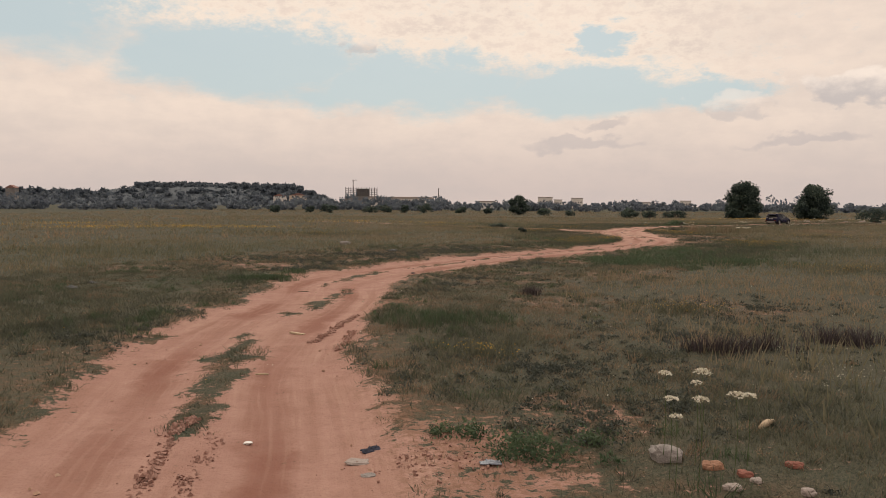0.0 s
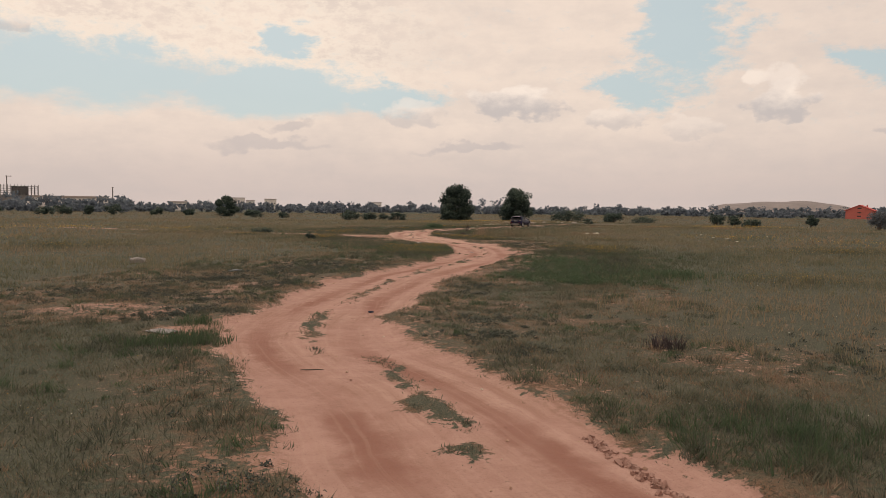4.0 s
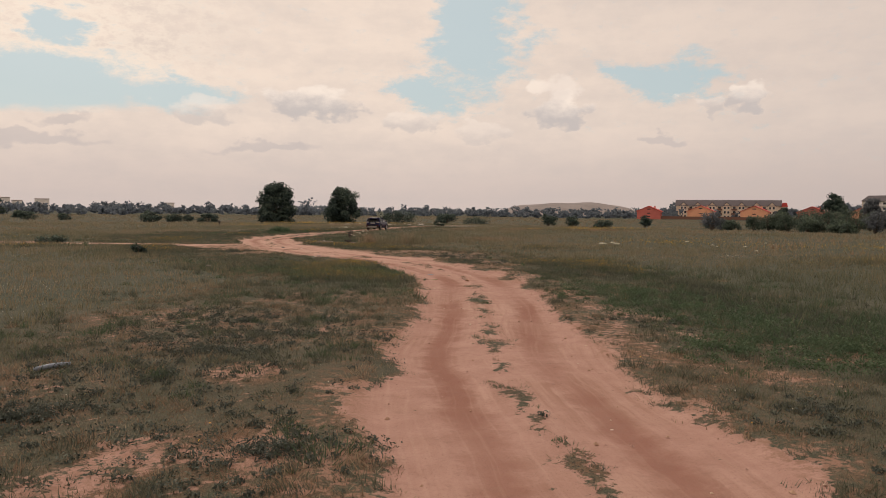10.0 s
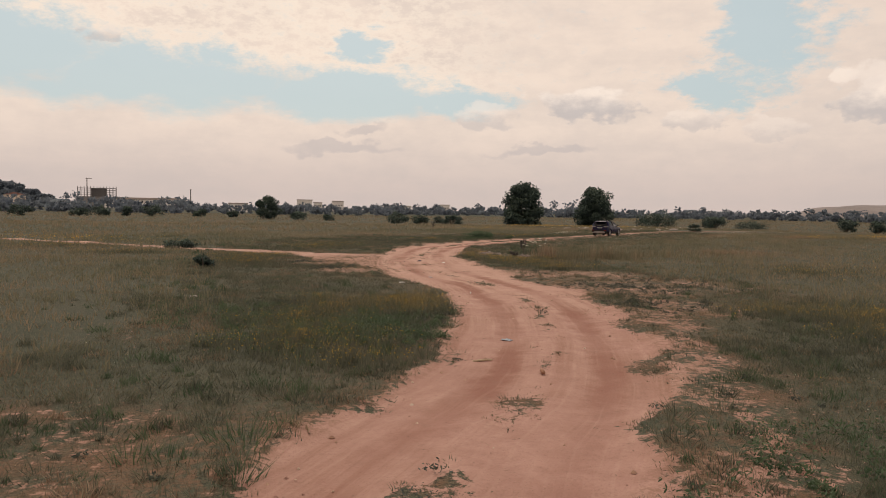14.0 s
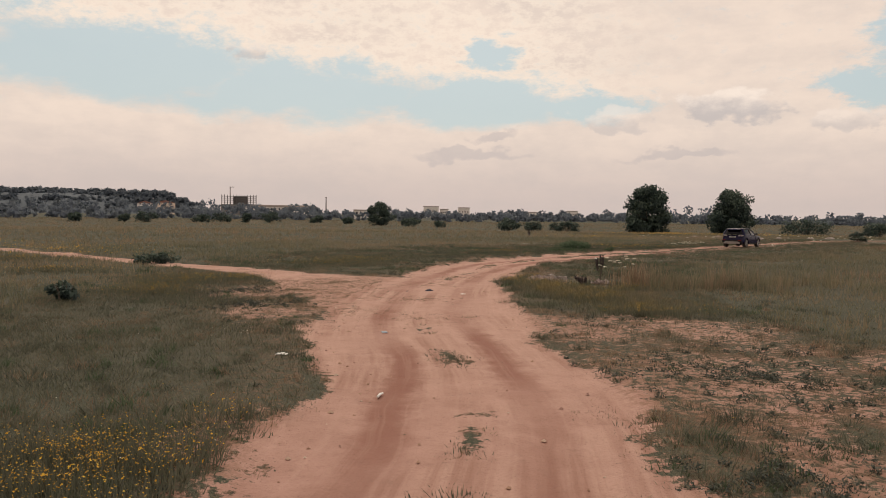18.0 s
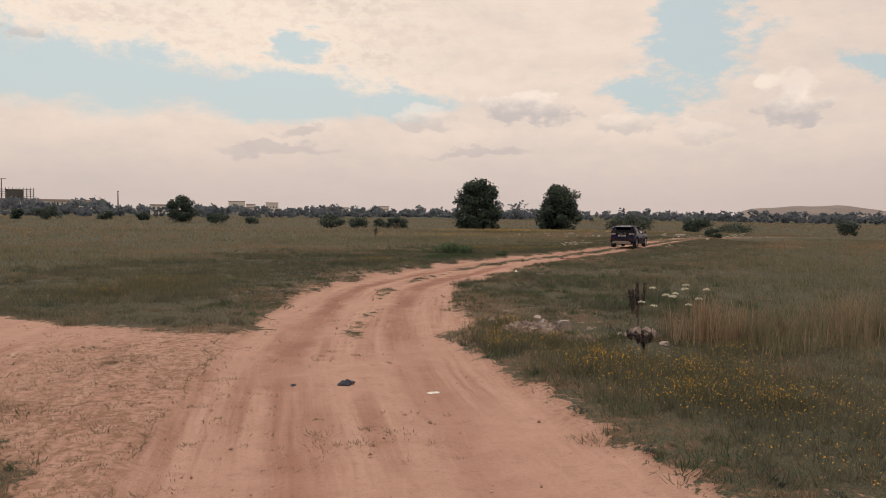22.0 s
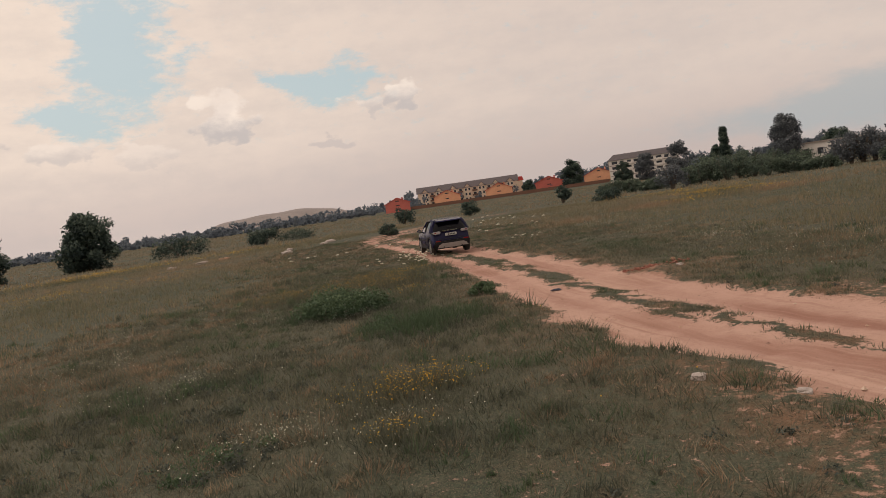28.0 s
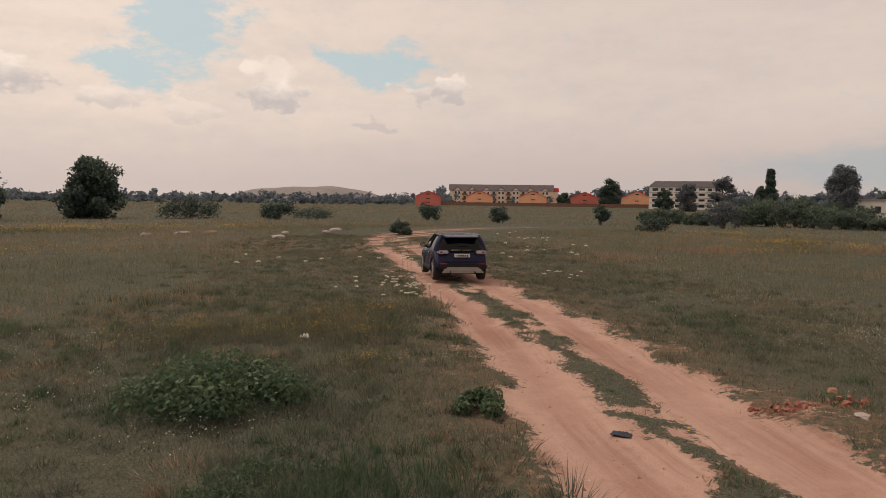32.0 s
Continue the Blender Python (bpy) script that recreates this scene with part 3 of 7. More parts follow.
MAIN, LEFT_WAY, SIDE_WAY = spline(ROAD + ROAD_END), spline(BRANCH), spline(SIDE)


def wave(xy, scale, seed):
    """Smooth random numbers, about -1 to 1."""
    rng = np.random.RandomState(seed)
    out = np.zeros(len(xy))
    for k in range(9):
        a, f = rng.rand() * math.tau, scale * (0.6 + 1.5 * rng.rand())
        out += np.sin((xy[:, 0] * math.cos(a) + xy[:, 1] * math.sin(a)) * f * math.tau + rng.rand() * math.tau)
    return out / 3.2


def soft(v, lo, hi):
    u = np.clip((v - lo) / (hi - lo), 0, 1)
    return u * u * (3 - 2 * u)


# Green and dry stretches of the meadow: x, y, radius, shift of tint (below 0 greener, above 0 drier).
TONES = [(22, 93, 7, -0.12), (30, 101, 8, -0.08), (37, 91, 8, -0.02), (52, 98, 14, 0.02), (1.0, 16.5, 1.6, -0.3), (1.5, 14.6, 1.3, -0.3), (9.2, 51, 3, -0.22), (7.5, 55, 4, -0.12), (0.5, 37.4, 1.3, -0.3), (-5.2, 15.5, 2.0, -0.25), (12, 32, 5, -0.25), (14, 37, 5, -0.25), (19, 42, 5, -0.25), (25, 45, 8, -0.12), (-4.9, 24.3, 1.6, -0.4), (27.0, 95.3, 1.9, -0.42), (25.4, 92.4, 1.6, -0.36),
         (28, 74, 7, -0.16), (24, 78, 5, -0.12), (18.5, 46, 3.5, -0.2), (7.6, 47, 2.6, -0.2), (5.6, 44, 2.6, -0.12), (33, 88, 8, -0.04), (3.5, 14, 3, 0.16), (9, 20, 5, 0.16), (-7, 31, 4, 0.06), (-6, 36, 5, 0.06), (-4, 44, 4, -0.1), (4, 36, 2.0, 0.22),
         (18, 60, 4, 0.2), (6, 47, 3, -0.1), (9, 49, 3, -0.25), (38, 97, 3, -0.1), (45, 118, 10, 0.14), (30, 70, 1.6, 0.3)]


def zone(xy):
    z = np.zeros(len(xy))
    for x, y, r, s in TONES:
        z = z + s * (1 - soft(np.hypot(xy[:, 0] - x, xy[:, 1] - y), 0.4 * r, 1.2 * r))
    return z


# Patches of grass between the wheel tracks: x, y, half length along the track, half width.
TUFTS = [(-1.53, 9.5, 0.7, 0.20), (-1.66, 10.2, 0.7, 0.22), (-1.78, 10.8, 0.7, 0.20), (-1.85, 11.3, 0.7, 0.22), (-1.97, 12.0, 0.7, 0.19), (-2.09, 12.7, 0.7, 0.20), (-2.22, 13.3, 0.7, 0.17), (-2.36, 14.1, 0.6, 0.15), (-2.48, 14.6, 0.5, 0.12),
         (-1.70, 11.9, 0.4, 0.08), (-1.84, 13.2, 0.7, 0.09), (-2.1, 18.6, 0.9, 0.14), (-2.0, 19.4, 0.8, 0.15), (-1.9, 20.4, 0.8, 0.12), (-2.3, 19.2, 0.5, 0.08), (-1.85, 21.6, 0.8, 0.12), (-3.96, 14.3, 0.5, 0.14), (-4.1, 16.8, 0.7, 0.12)]


def tufts(xy):
    out = np.zeros(len(xy))
    for x, y, l, w in TUFTS:
        out = np.maximum(out, 1 - np.hypot((xy[:, 0] - x + 0.12 * (xy[:, 1] - y)) / (2 * w), (xy[:, 1] - y) / (1.3 * l)))
    return np.maximum(out, 0)


def strip_strength(y):
    """How much grass grows between the wheel tracks."""
    return np.interp(y, [5, 21, 23, 26, 30, 44, 50, 62, 66, 80, 88, 92], [0.0, 0.0, 0.9, 0.9, 0.86, 0.72, 0.5, 0.36, 0.3, 0.45, 0.74, 0.98])


LAND_KEPT = collections.OrderedDict()


def land(xy):
    """At each place: height, bareness 0 to 1, wheel ruts, straw, and the way from the road; the last answers are kept."""
    key = hash(np.ascontiguousarray(xy).tobytes())
    if key not in LAND_KEPT:
        LAND_KEPT[key] = survey(xy)
        while len(LAND_KEPT) > 6:
            LAND_KEPT.popitem(last=False)
    return LAND_KEPT[key]


def survey(xy):
    d, hw, at = from_line(MAIN, xy)
    bd, bh, _ = from_line(LEFT_WAY, xy)
    sd, sh, _ = from_line(SIDE_WAY, xy)
    wob = 0.22 * wave(xy, 0.25, 3) + 0.12 * wave(xy, 0.9, 4)
    road = 1 - soft(np.abs(d) + wob, hw - 0.25, hw + 0.35)
    y = xy[:, 1]
    strip_w = np.interp(y, [0, 20, 30, 60, 84, 92], [0.34, 0.20, 0.15, 0.16, 0.22, 0.36])
    mid = np.interp(y, [0, 100], [0, 0]) + 0.10 * wave(xy, 0.06, 8)
    strip = (1 - soft(np.abs(d - mid) + 0.5 * wob, strip_w * 0.6, strip_w * 1.35)) * soft(strip_strength(y) + 0.30 * wave(xy, 0.22, 5) + 0.42 * wave(xy, 1.3, 9), 0.42, 0.80)
    strip = np.maximum(strip, soft(tufts(xy) + 0.12 * wave(xy, 1.5, 19), 0.28, 0.6))
    bare = road * (1 - strip * np.where(y < 23, 0.95, np.interp(y, [80, 90], [0.7, 0.9])))
    bare = np.maximum(bare, 0.95 * (1 - soft(np.abs(bd) + wob, bh - 0.3, bh + 0.4)))
    bare = np.maximum(bare, 0.50 * (1 - soft(np.abs(sd) + wob, sh - 0.4, sh + 0.5)))
    half = np.zeros(len(xy))
    for x0, y0, r, s in BARE + BARE_SPOTS:
        half = np.maximum(half, s * (1 - soft(np.hypot(xy[:, 0] - x0, xy[:, 1] - y0) + 0.5 * wob * r, 0.35 * r, 1.15 * r)))
    near = np.exp(-((np.abs(d) - hw) / 1.3) ** 2) * (np.abs(d) > hw)
    verge = 0.22 * near * (0.6 + 0.8 * np.maximum(wave(xy, 0.3, 11), 0))
    drymap = np.clip(0.09 + 0.13 * wave(xy, 0.08, 12) + 0.95 * zone(xy), 0, 0.42) * (1 - soft(np.abs(d), 6, 13))
    bare = np.maximum.reduce([bare, half, verge + drymap])
    damp = (1 - soft(y + 1.2 * wave(xy, 0.12, 14), 10, 16)) * (0.55 + 0.4 * wave(xy, 0.35, 15)) * (d < 0.9)
    rut = 0.7 * damp * road + (np.exp(-((np.abs(d) - 0.82) / 0.27) ** 2) + 0.5 * np.exp(-((np.abs(d) - 1.35) / 0.15) ** 2)) * road * (0.65 + 0.35 * wave(xy, 0.15, 6))
    straw = np.clip(0.8 * near + 1.2 * half * (1 - road), 0, 1)
    far = np.abs(d)
    away = np.hypot(np.maximum(np.abs(xy[:, 0] - 18) - 34, 0), np.maximum(np.abs(y - 55) - 62, 0))
    z = -1.0 * soft(away, 10, 90) + 0.02 * wave(xy, 0.18, 1) * (1 - 0.6 * road) + 0.012 * wave(xy, 0.7, 2)
    z += -0.05 * np.clip(rut - 0.7 * damp, 0, 1) * road + 0.012 * road * wave(xy, 1.5, 16) + 0.05 * near - 0.03 * road + 0.03 * strip * road
    return z, np.clip(bare, 0, 1), np.clip(rut, 0, 1), straw, far


def lanes(xy):
    """Place across and along the track, for its wheel traces."""
    d, _, at = from_line(MAIN, xy)
    return np.clip(d, -6, 6), at


def height(x, y):
    return float(land(np.array([[x, y]], float))[0][0])


def lines_between(lo, hi, step, reach):
    mid = np.arange(lo, hi + step, step)
    out = step * 1.25 ** np.arange(1, 60)
    grow = np.cumsum(out)
    grow = grow[grow < reach]
    return np.concatenate([(lo - grow)[::-1], mid, hi + step + grow])


gx, gy = lines_between(-12, 46, 0.27, 4200), lines_between(4, 120, 0.27, 4200)
X, Y = np.meshgrid(gx, gy)
flat = np.column_stack([X.ravel(), Y.ravel()])
gz, gbare, grut, gstraw, _ = land(flat)
idx = np.arange(len(flat)).reshape(X.shape)
quads = np.stack([idx[:-1, :-1], idx[:-1, 1:], idx[1:, 1:], idx[1:, :-1]], -1).reshape(-1, 4)
ground = link_mesh("ground", np.column_stack([flat, gz]), quads, [SOIL], smooth=True)
gacross, galong = lanes(flat)
for key, vals in (("bare", gbare), ("rut", grut), ("straw", gstraw), ("across", gacross), ("along", galong)):
    ground.data.attributes.new(key, "FLOAT", "POINT").data.foreach_set("value", vals.astype(np.float32))
tagged(ground, "dry meadow with a rutted reddish dirt track winding through it", "ground", kind="structure")

# ---- grass ----


def blades(name, xy, count, h, w, spread, tint, mat, label, lean=0.5, segs=1, seed=0, head=None, z0=0.0):
    """Tufts of blades at xy; h, w, spread and tint per tuft."""
    rng = np.random.RandomState(seed)
    n = len(xy)
    z = land(xy)[0] + z0
    P = np.repeat(np.column_stack([xy, z]), count, 0)
    H, Wd, S, T = (np.repeat(np.broadcast_to(v, n), count) for v in (h, w, spread, tint))
    m = len(P)
    a = rng.rand(m) * math.tau
    r = S * np.sqrt(rng.rand(m))
    out = np.column_stack([np.cos(a), np.sin(a), np.zeros(m)])
    base = P + out * r[:, None] - np.array([0, 0, 0.015])
    turn = rng.rand(m) * math.tau
    side = np.column_stack([np.cos(turn), np.sin(turn), np.zeros(m)]) * (Wd * (0.7 + 0.6 * rng.rand(m)))[:, None] / 2
    hh = H * (0.55 + 0.55 * rng.rand(m))
    tipdir = out * (lean * rng.rand(m) * 1.2)[:, None] + np.column_stack([rng.randn(m) * 0.12, rng.randn(m) * 0.12, np.ones(m)])
    tip = base + tipdir * hh[:, None]
    tt = T + 0.08 * rng.randn(m)
    if segs == 1:
        V = np.stack([base - side, base + side, tip], 1).reshape(-1, 3)
        F = np.arange(3 * m).reshape(-1, 3)
        tv = np.repeat(tt, 3)
    else:
        midp = base + (tipdir * np.array([0.55, 0.55, 1.0])) * (0.58 * hh)[:, None]
        V = np.stack([base - side, base + side, midp - side * 0.75, midp + side * 0.75, tip], 1).reshape(-1, 3)
        k = 5 * np.arange(m)[:, None]
        F = np.concatenate([k + [0, 1, 3], k + [0, 3, 2], k + [2, 3, 4]], 1).reshape(-1, 3)
        tv = np.repeat(tt, 5)
    return tagged(link_mesh(name, V, F, [mat], np.clip(tv, 0, 1)), label, "grass", kind="stuff"), tip


# Where the meadow is looked at from close by.
STRETCH = spline([(1, 3, 2), (-5, 16, 2), (-6.5, 21, 2), (-3, 29, 2), (4, 38, 2), (11, 46, 2), (13, 56, 2), (12.5, 68, 2), (15, 82, 2), (20, 90, 2), (27, 95, 2)])


def near_by(xy, far):
    return np.minimum(far, np.abs(from_line(STRETCH, xy)[0]))


HX, HY = np.meshgrid(np.arange(-20, 80.0), np.arange(-4, 130.0))
HXY = np.column_stack([HX.ravel(), HY.ravel()])
NEARNESS = near_by(HXY, land(HXY)[4]).reshape(HX.shape)


def scatter(rng, n, lo, hi, density, reach=None):
    """Places in a rectangle, kept with the chance that density gives; reach: how far from the track they may lie."""
    xy = rng.rand(n, 2) * (np.array(hi) - lo) + lo
    if reach:
        cell = np.clip(np.rint(xy - [-20, -4]).astype(int), 0, [99, 133])
        xy = xy[NEARNESS[cell[:, 1], cell[:, 0]] < reach + 1]
    return xy[rng.rand(len(xy)) < density(xy)]


def tint_at(xy):
    t = 0.44 + 0.13 * wave(xy, 0.035, 21) + 0.12 * wave(xy, 0.16, 22) + 0.08 * wave(xy, 0.6, 23)
    return t + zone(xy)


def cover(xy):
    """How thickly grass stands: none on beaten earth."""
    _, bare, _, _, far = land(xy)
    patch = 0.6 * wave(xy, 0.4, 31) + 0.6 * wave(xy, 1.1, 32)
    thick = 1 - soft(bare + 0.26 * patch, 0.20, 0.58)
    thin = 0.07 * (bare < 0.8)
    return np.clip(np.maximum(thick, thin), 0, 1), far


def in_discs(rng, discs, per):
    """Places in discs (x, y, radius, weight), thicker in the middle."""
    out = []
    for x, y, r, k in discs:
        n = int(per * k * r * r * 3.1)
        a, q = rng.rand(n) * math.tau, r * rng.rand(n) ** 1.0
        out.append(np.column_stack([x + q * np.cos(a) * 1.25, y + q * np.sin(a)]))
    return np.vstack(out)


rng = np.random.RandomState(5)
LO, HI = np.array([-14.0, 3.0]), np.array([60.0, 122.0])


def near_density(xy):
    c, far = cover(xy)
    dry = np.clip(zone(xy), 0, 0.2) * 1.5
    return c * (1 - 0.75 * soft(land(xy)[1], 0.12, 0.36)) * (near_by(xy, far) < 7.5) * (0.75 + 0.25 * wave(xy, 0.3, 33)) * (1 - dry)


def mid_density(xy):
    c, far = cover(xy)
    far = near_by(xy, far)
    return c * soft(far, 5.5, 8) * (1 - 0.75 * soft(far, 15, 30))


xy = scatter(rng, 1250000, LO, HI, near_density, 7.5)
tn = tint_at(xy) + 0.13 * rng.randn(len(xy))
hn = np.clip(0.115 + 0.05 * wave(xy, 0.13, 41) - 0.10 * (tn - 0.4), 0.045, 0.26) * (0.6 + 0.8 * rng.rand(len(xy)))
hn *= np.where(land(xy)[1] > 0.3, 0.6, 1.0)
on_track = land(xy)[4] < 1.55
blades("meadow_grass", xy, 5, hn * np.where(on_track, 0.42, 0.72), 0.013, 0.11, tn, GRASS, "short olive and straw-coloured meadow grass", 1.0, 1, 1)
xy = scatter(rng, 125000, LO - [26, 0], HI + [30, 25], mid_density)
tn = 0.9 * tint_at(xy) + 0.06 * rng.randn(len(xy))
hn = np.clip(0.22 + 0.10 * wave(xy, 0.10, 41) - 0.12 * (tn - 0.4), 0.12, 0.5) * (0.7 + 0.6 * rng.rand(len(xy)))
blades("meadow_grass", xy, 6, hn, 0.026, 0.24, tn, MEADOW, "olive meadow grass away from the track", 0.6, 1, 2)
# far tussocks
xy = rng.rand(42000, 2) * [440, 420] + [-130, 0]
far = land(xy)[4]
xy = xy[(far > 24) & (rng.rand(len(xy)) < 0.55)]
tn = tint_at(xy)
blades("meadow_grass", xy, 6, 0.22 + 0.25 * rng.rand(len(xy)), 0.14, 0.9, tn + 0.08, MEADOW, "far meadow grass in brown and olive drifts", 0.6, 1, 3)


def clumps(name, xy, r, per, h, tint, mat, label, seed, w=0.0115, flat=0.75):
    """Rounded clumps of fine blades, highest in the middle."""
    rng = np.random.RandomState(seed)
    n = np.maximum(12, (per * r).astype(int))
    k = np.repeat(np.arange(len(xy)), n)
    a, q = rng.rand(len(k)) * math.tau, np.sqrt(rng.rand(len(k)))
    stretch, turn = 0.75 + 0.6 * rng.rand(len(xy)), rng.rand(len(xy)) * math.tau
    u = np.column_stack([np.cos(a) * stretch[k], np.sin(a) / stretch[k]]) * (q * r[k] * (0.75 + 0.25 * np.sin(3 * a + turn[k])))[:, None]
    cs, sn = np.cos(turn[k]), np.sin(turn[k])
    p = xy[k] + np.column_stack([u[:, 0] * cs - u[:, 1] * sn, u[:, 0] * sn + u[:, 1] * cs])
    hh = h[k] * (1 - flat * q**2)
    tt = tint[k] + 0.10 * q + 0.07 * rng.randn(len(k))
    return blades(name, p, 1, hh, w, 0.03, tt, mat, label, 1.1, 1, seed)


def clump_density(xy):
    _, bare, _, _, far = land(xy)
    far = near_by(xy, far)
    return (bare < 0.62) * np.where(bare > 0.22, 1.4, np.where(zone(xy) < -0.04, 1.2, 0.8)) * (1 - soft(far, 7, 10.5)) * np.clip(0.74 + 0.45 * wave(xy, 0.12, 51) + 0.35 * wave(xy, 0.5, 52), 0.36, 1)


xy = scatter(rng, 76000, LO, HI, clump_density, 10)
kind = rng.rand(len(xy)) + 0.25 * wave(xy, 0.2, 53) + 0.9 * zone(xy)
half_bare = land(xy)[1]
size = (0.10 + 0.28 * rng.rand(len(xy)) ** 2) * np.where(half_bare > 0.42, 0.75, 1.15)
tall = (0.05 + 0.36 * size) * (0.7 + 0.6 * rng.rand(len(xy))) * np.where(land(xy)[4] < 1.55, 0.5, np.where(zone(xy) < -0.06, 1.35, 1.0))
for nm, lo, hi, t0, mt, lb, sd in [("tussock", 0.16, 0.72, 0.0, GRASS, "low dark grey-green clumps of fine grass", 41), ("fresh_tussock", -9, 0.16, 0.15, FRESH, "fresh green clumps of grass", 42), ("dry_tussock", 0.72, 9, 0.56, GRASS, "rusty brown dry clumps of grass", 43)]:
    s = (kind >= lo) & (kind < hi)
    clumps(nm, xy[s], size[s], 270, tall[s] * (0.75 if sd == 43 else 1.0), t0 + 0.26 * rng.rand(s.sum()) ** 1.5, mt, lb, sd)
xy = in_discs(rng, [(25.4, 92.3, 1.2, 1.0), (-4.8, 24.3, 0.8, 1.4), (-4.3, 26.2, 0.4, 1.4), (12, 32.5, 2.5, 0.25), (1.0, 16.4, 1.2, 0.5)], 60)
blades("lush_grass", xy, 9, 0.20, 0.009, 0.09, 0.15 + 0.3 * rng.rand(len(xy)), FRESH, "tall fresh green grass", 0.6, 2, 17)


def mounds(name, xy, r, mat, label, seed, per=48, leaf=0.018):
    """Low rounded herbs, each a dome of small leaves."""
    rng = np.random.RandomState(seed)
    k = np.repeat(np.arange(len(xy)), per)
    d = rng.randn(len(k), 3)
    d /= np.linalg.norm(d, axis=1)[:, None]
    d[:, 2] = np.abs(d[:, 2])
    lobe = 1 + 0.3 * np.sin(3 * np.arctan2(d[:, 1], d[:, 0]) + 5 * rng.rand(len(xy))[k])
    p = d * (r[k] * lobe * (0.35 + 0.65 * rng.rand(len(k)) ** 0.5))[:, None] * [1, 1, 0.75]
    p += np.column_stack([xy, land(xy)[0]])[k]
    a, b = rng.randn(len(k), 3), rng.randn(len(k), 3)
    a /= np.linalg.norm(a, axis=1)[:, None]
    b /= np.linalg.norm(b, axis=1)[:, None]
    q = (leaf * (0.6 + 0.8 * rng.rand(len(k))))[:, None]
    V = np.stack([p - a * q, p + b * q * 0.5, p + a * q, p - b * q * 0.5], 1).reshape(-1, 3)
    # Dome tops get paler leaves, top light held in the tint.
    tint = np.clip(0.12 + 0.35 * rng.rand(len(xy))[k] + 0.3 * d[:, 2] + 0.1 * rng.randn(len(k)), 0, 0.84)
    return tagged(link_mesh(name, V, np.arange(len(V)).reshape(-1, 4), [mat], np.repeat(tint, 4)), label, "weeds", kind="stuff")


HERB = leafy("herb_leaves", [(0.0, (0.030, 0.038, 0.036)), (0.5, (0.070, 0.082, 0.070)), (1.0, (0.135, 0.145, 0.110))], 0.2)
HERBS = [(0.6, 23.2, 1.0, 2.2), (1.4, 25.0, 1.2, 1.6), (0.3, 21.4, 0.8, 2.0), (2.6, 9.8, 1.0, 2.4), (3.8, 10.4, 1.4, 1.6), (-4.7, 27.7, 1.1, 3), (-4.2, 28.3, 0.8, 2), (-5.1, 32.1, 1.0, 2), (-1.3, 33.4, 1.2, 3), (4.0, 31.1, 0.9, 2.5), (-3, 36, 2.6, 1.8), (0, 38.6, 2.4, 2.4), (1.6, 41.2, 2.2, 1.6), (-7, 33, 2.2, 1.2), (-4, 30.4, 1.6, 1.6), (3.2, 29.4, 0.8, 2),
         (10.4, 51.6, 1.3, 2), (9.0, 53.4, 1.6, 1.2), (18.7, 90.4, 0.5, 3), (20, 92, 2.0, 0.8), (8.6, 36.4, 1.0, 1.5), (16.2, 52.4, 1.8, 1.2), (18.2, 56.4, 2.2, 0.9), (10.4, 64.6, 1.4, 1.4), (9.6, 67.8, 1.4, 1.2), (2.6, 12.4, 2.2, 2.0), (5.6, 15.2, 2.6, 1.4), (8, 19, 3, 0.9), (-5, 14, 1.6, 1.6), (-4.6, 17, 1.0, 1.4)]
xy = in_discs(rng, HERBS, 7)
xy = np.vstack([xy, scatter(rng, 30000, LO, HI, lambda q: 0.30 * (land(q)[1] < 0.75) * (land(q)[1] > 0.16) * (land(q)[4] < 10) * np.clip(0.4 + 0.8 * wave(q, 0.15, 81), 0, 1), 9)])
xy = xy[land(xy)[1] < 0.8]
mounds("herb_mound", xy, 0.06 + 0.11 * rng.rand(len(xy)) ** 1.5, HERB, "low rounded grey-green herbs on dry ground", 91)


WEEDY = [(1.9, 8.7, 0.5, 2.2), (1.3, 9.1, 0.4, 1.6), (2.5, 8.9, 0.5, 1.2), (0.9, 8.2, 0.3, 1.2), (6.8, 33.8, 1.3, 1), (8.6, 33.2, 1.8, 1), (9.4, 35.4, 1.6, 1), (8.2, 31.2, 1.8, 0.9), (10.8, 37.6, 1.8, 1), (12.4, 40.4, 2.2, 0.9), (11.4, 33.4, 2.2, 0.8), (9.4, 50.4, 1.4, 1.1), (8.2, 49.2, 1.6, 0.9), (10.0, 48.6, 0.9, 1), (7.4, 51.6, 1.8, 0.6), (25.2, 93.0, 0.9, 0.8), (18.8, 90.6, 0.5, 1.2)]
xy = in_discs(rng, WEEDY, 9)
xy = xy[land(xy)[1] < 0.68]
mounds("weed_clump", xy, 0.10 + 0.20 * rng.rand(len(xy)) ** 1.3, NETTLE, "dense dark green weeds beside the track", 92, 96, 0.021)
# tiny tufts strewn over beaten earth at the fork and between the lanes
STREWN = [(11.0, 68.0, 2.4, 2.2), (12.0, 70.2, 1.8, 1.8), (10.4, 66.0, 2.0, 2.4), (11.6, 63.8, 1.6, 2.0), (9.6, 70.0, 1.8, 1.6), (11.2, 61.6, 1.2, 1.4), (14.4, 66.0, 1.1, 0.9), (15.2, 70.0, 0.9, 0.9), (14.1, 62.5, 1.1, 0.9), (16.2, 73.0, 0.8, 0.8), (14.6, 44.6, 1.0, 2.4), (15.2, 46.8, 1.2, 2.4), (16.2, 50.0, 1.4, 2.0), (17.4, 54.4, 1.8, 1.4), (18.6, 59.2, 2.0, 1.2)]
xy = in_discs(rng, STREWN, 22)
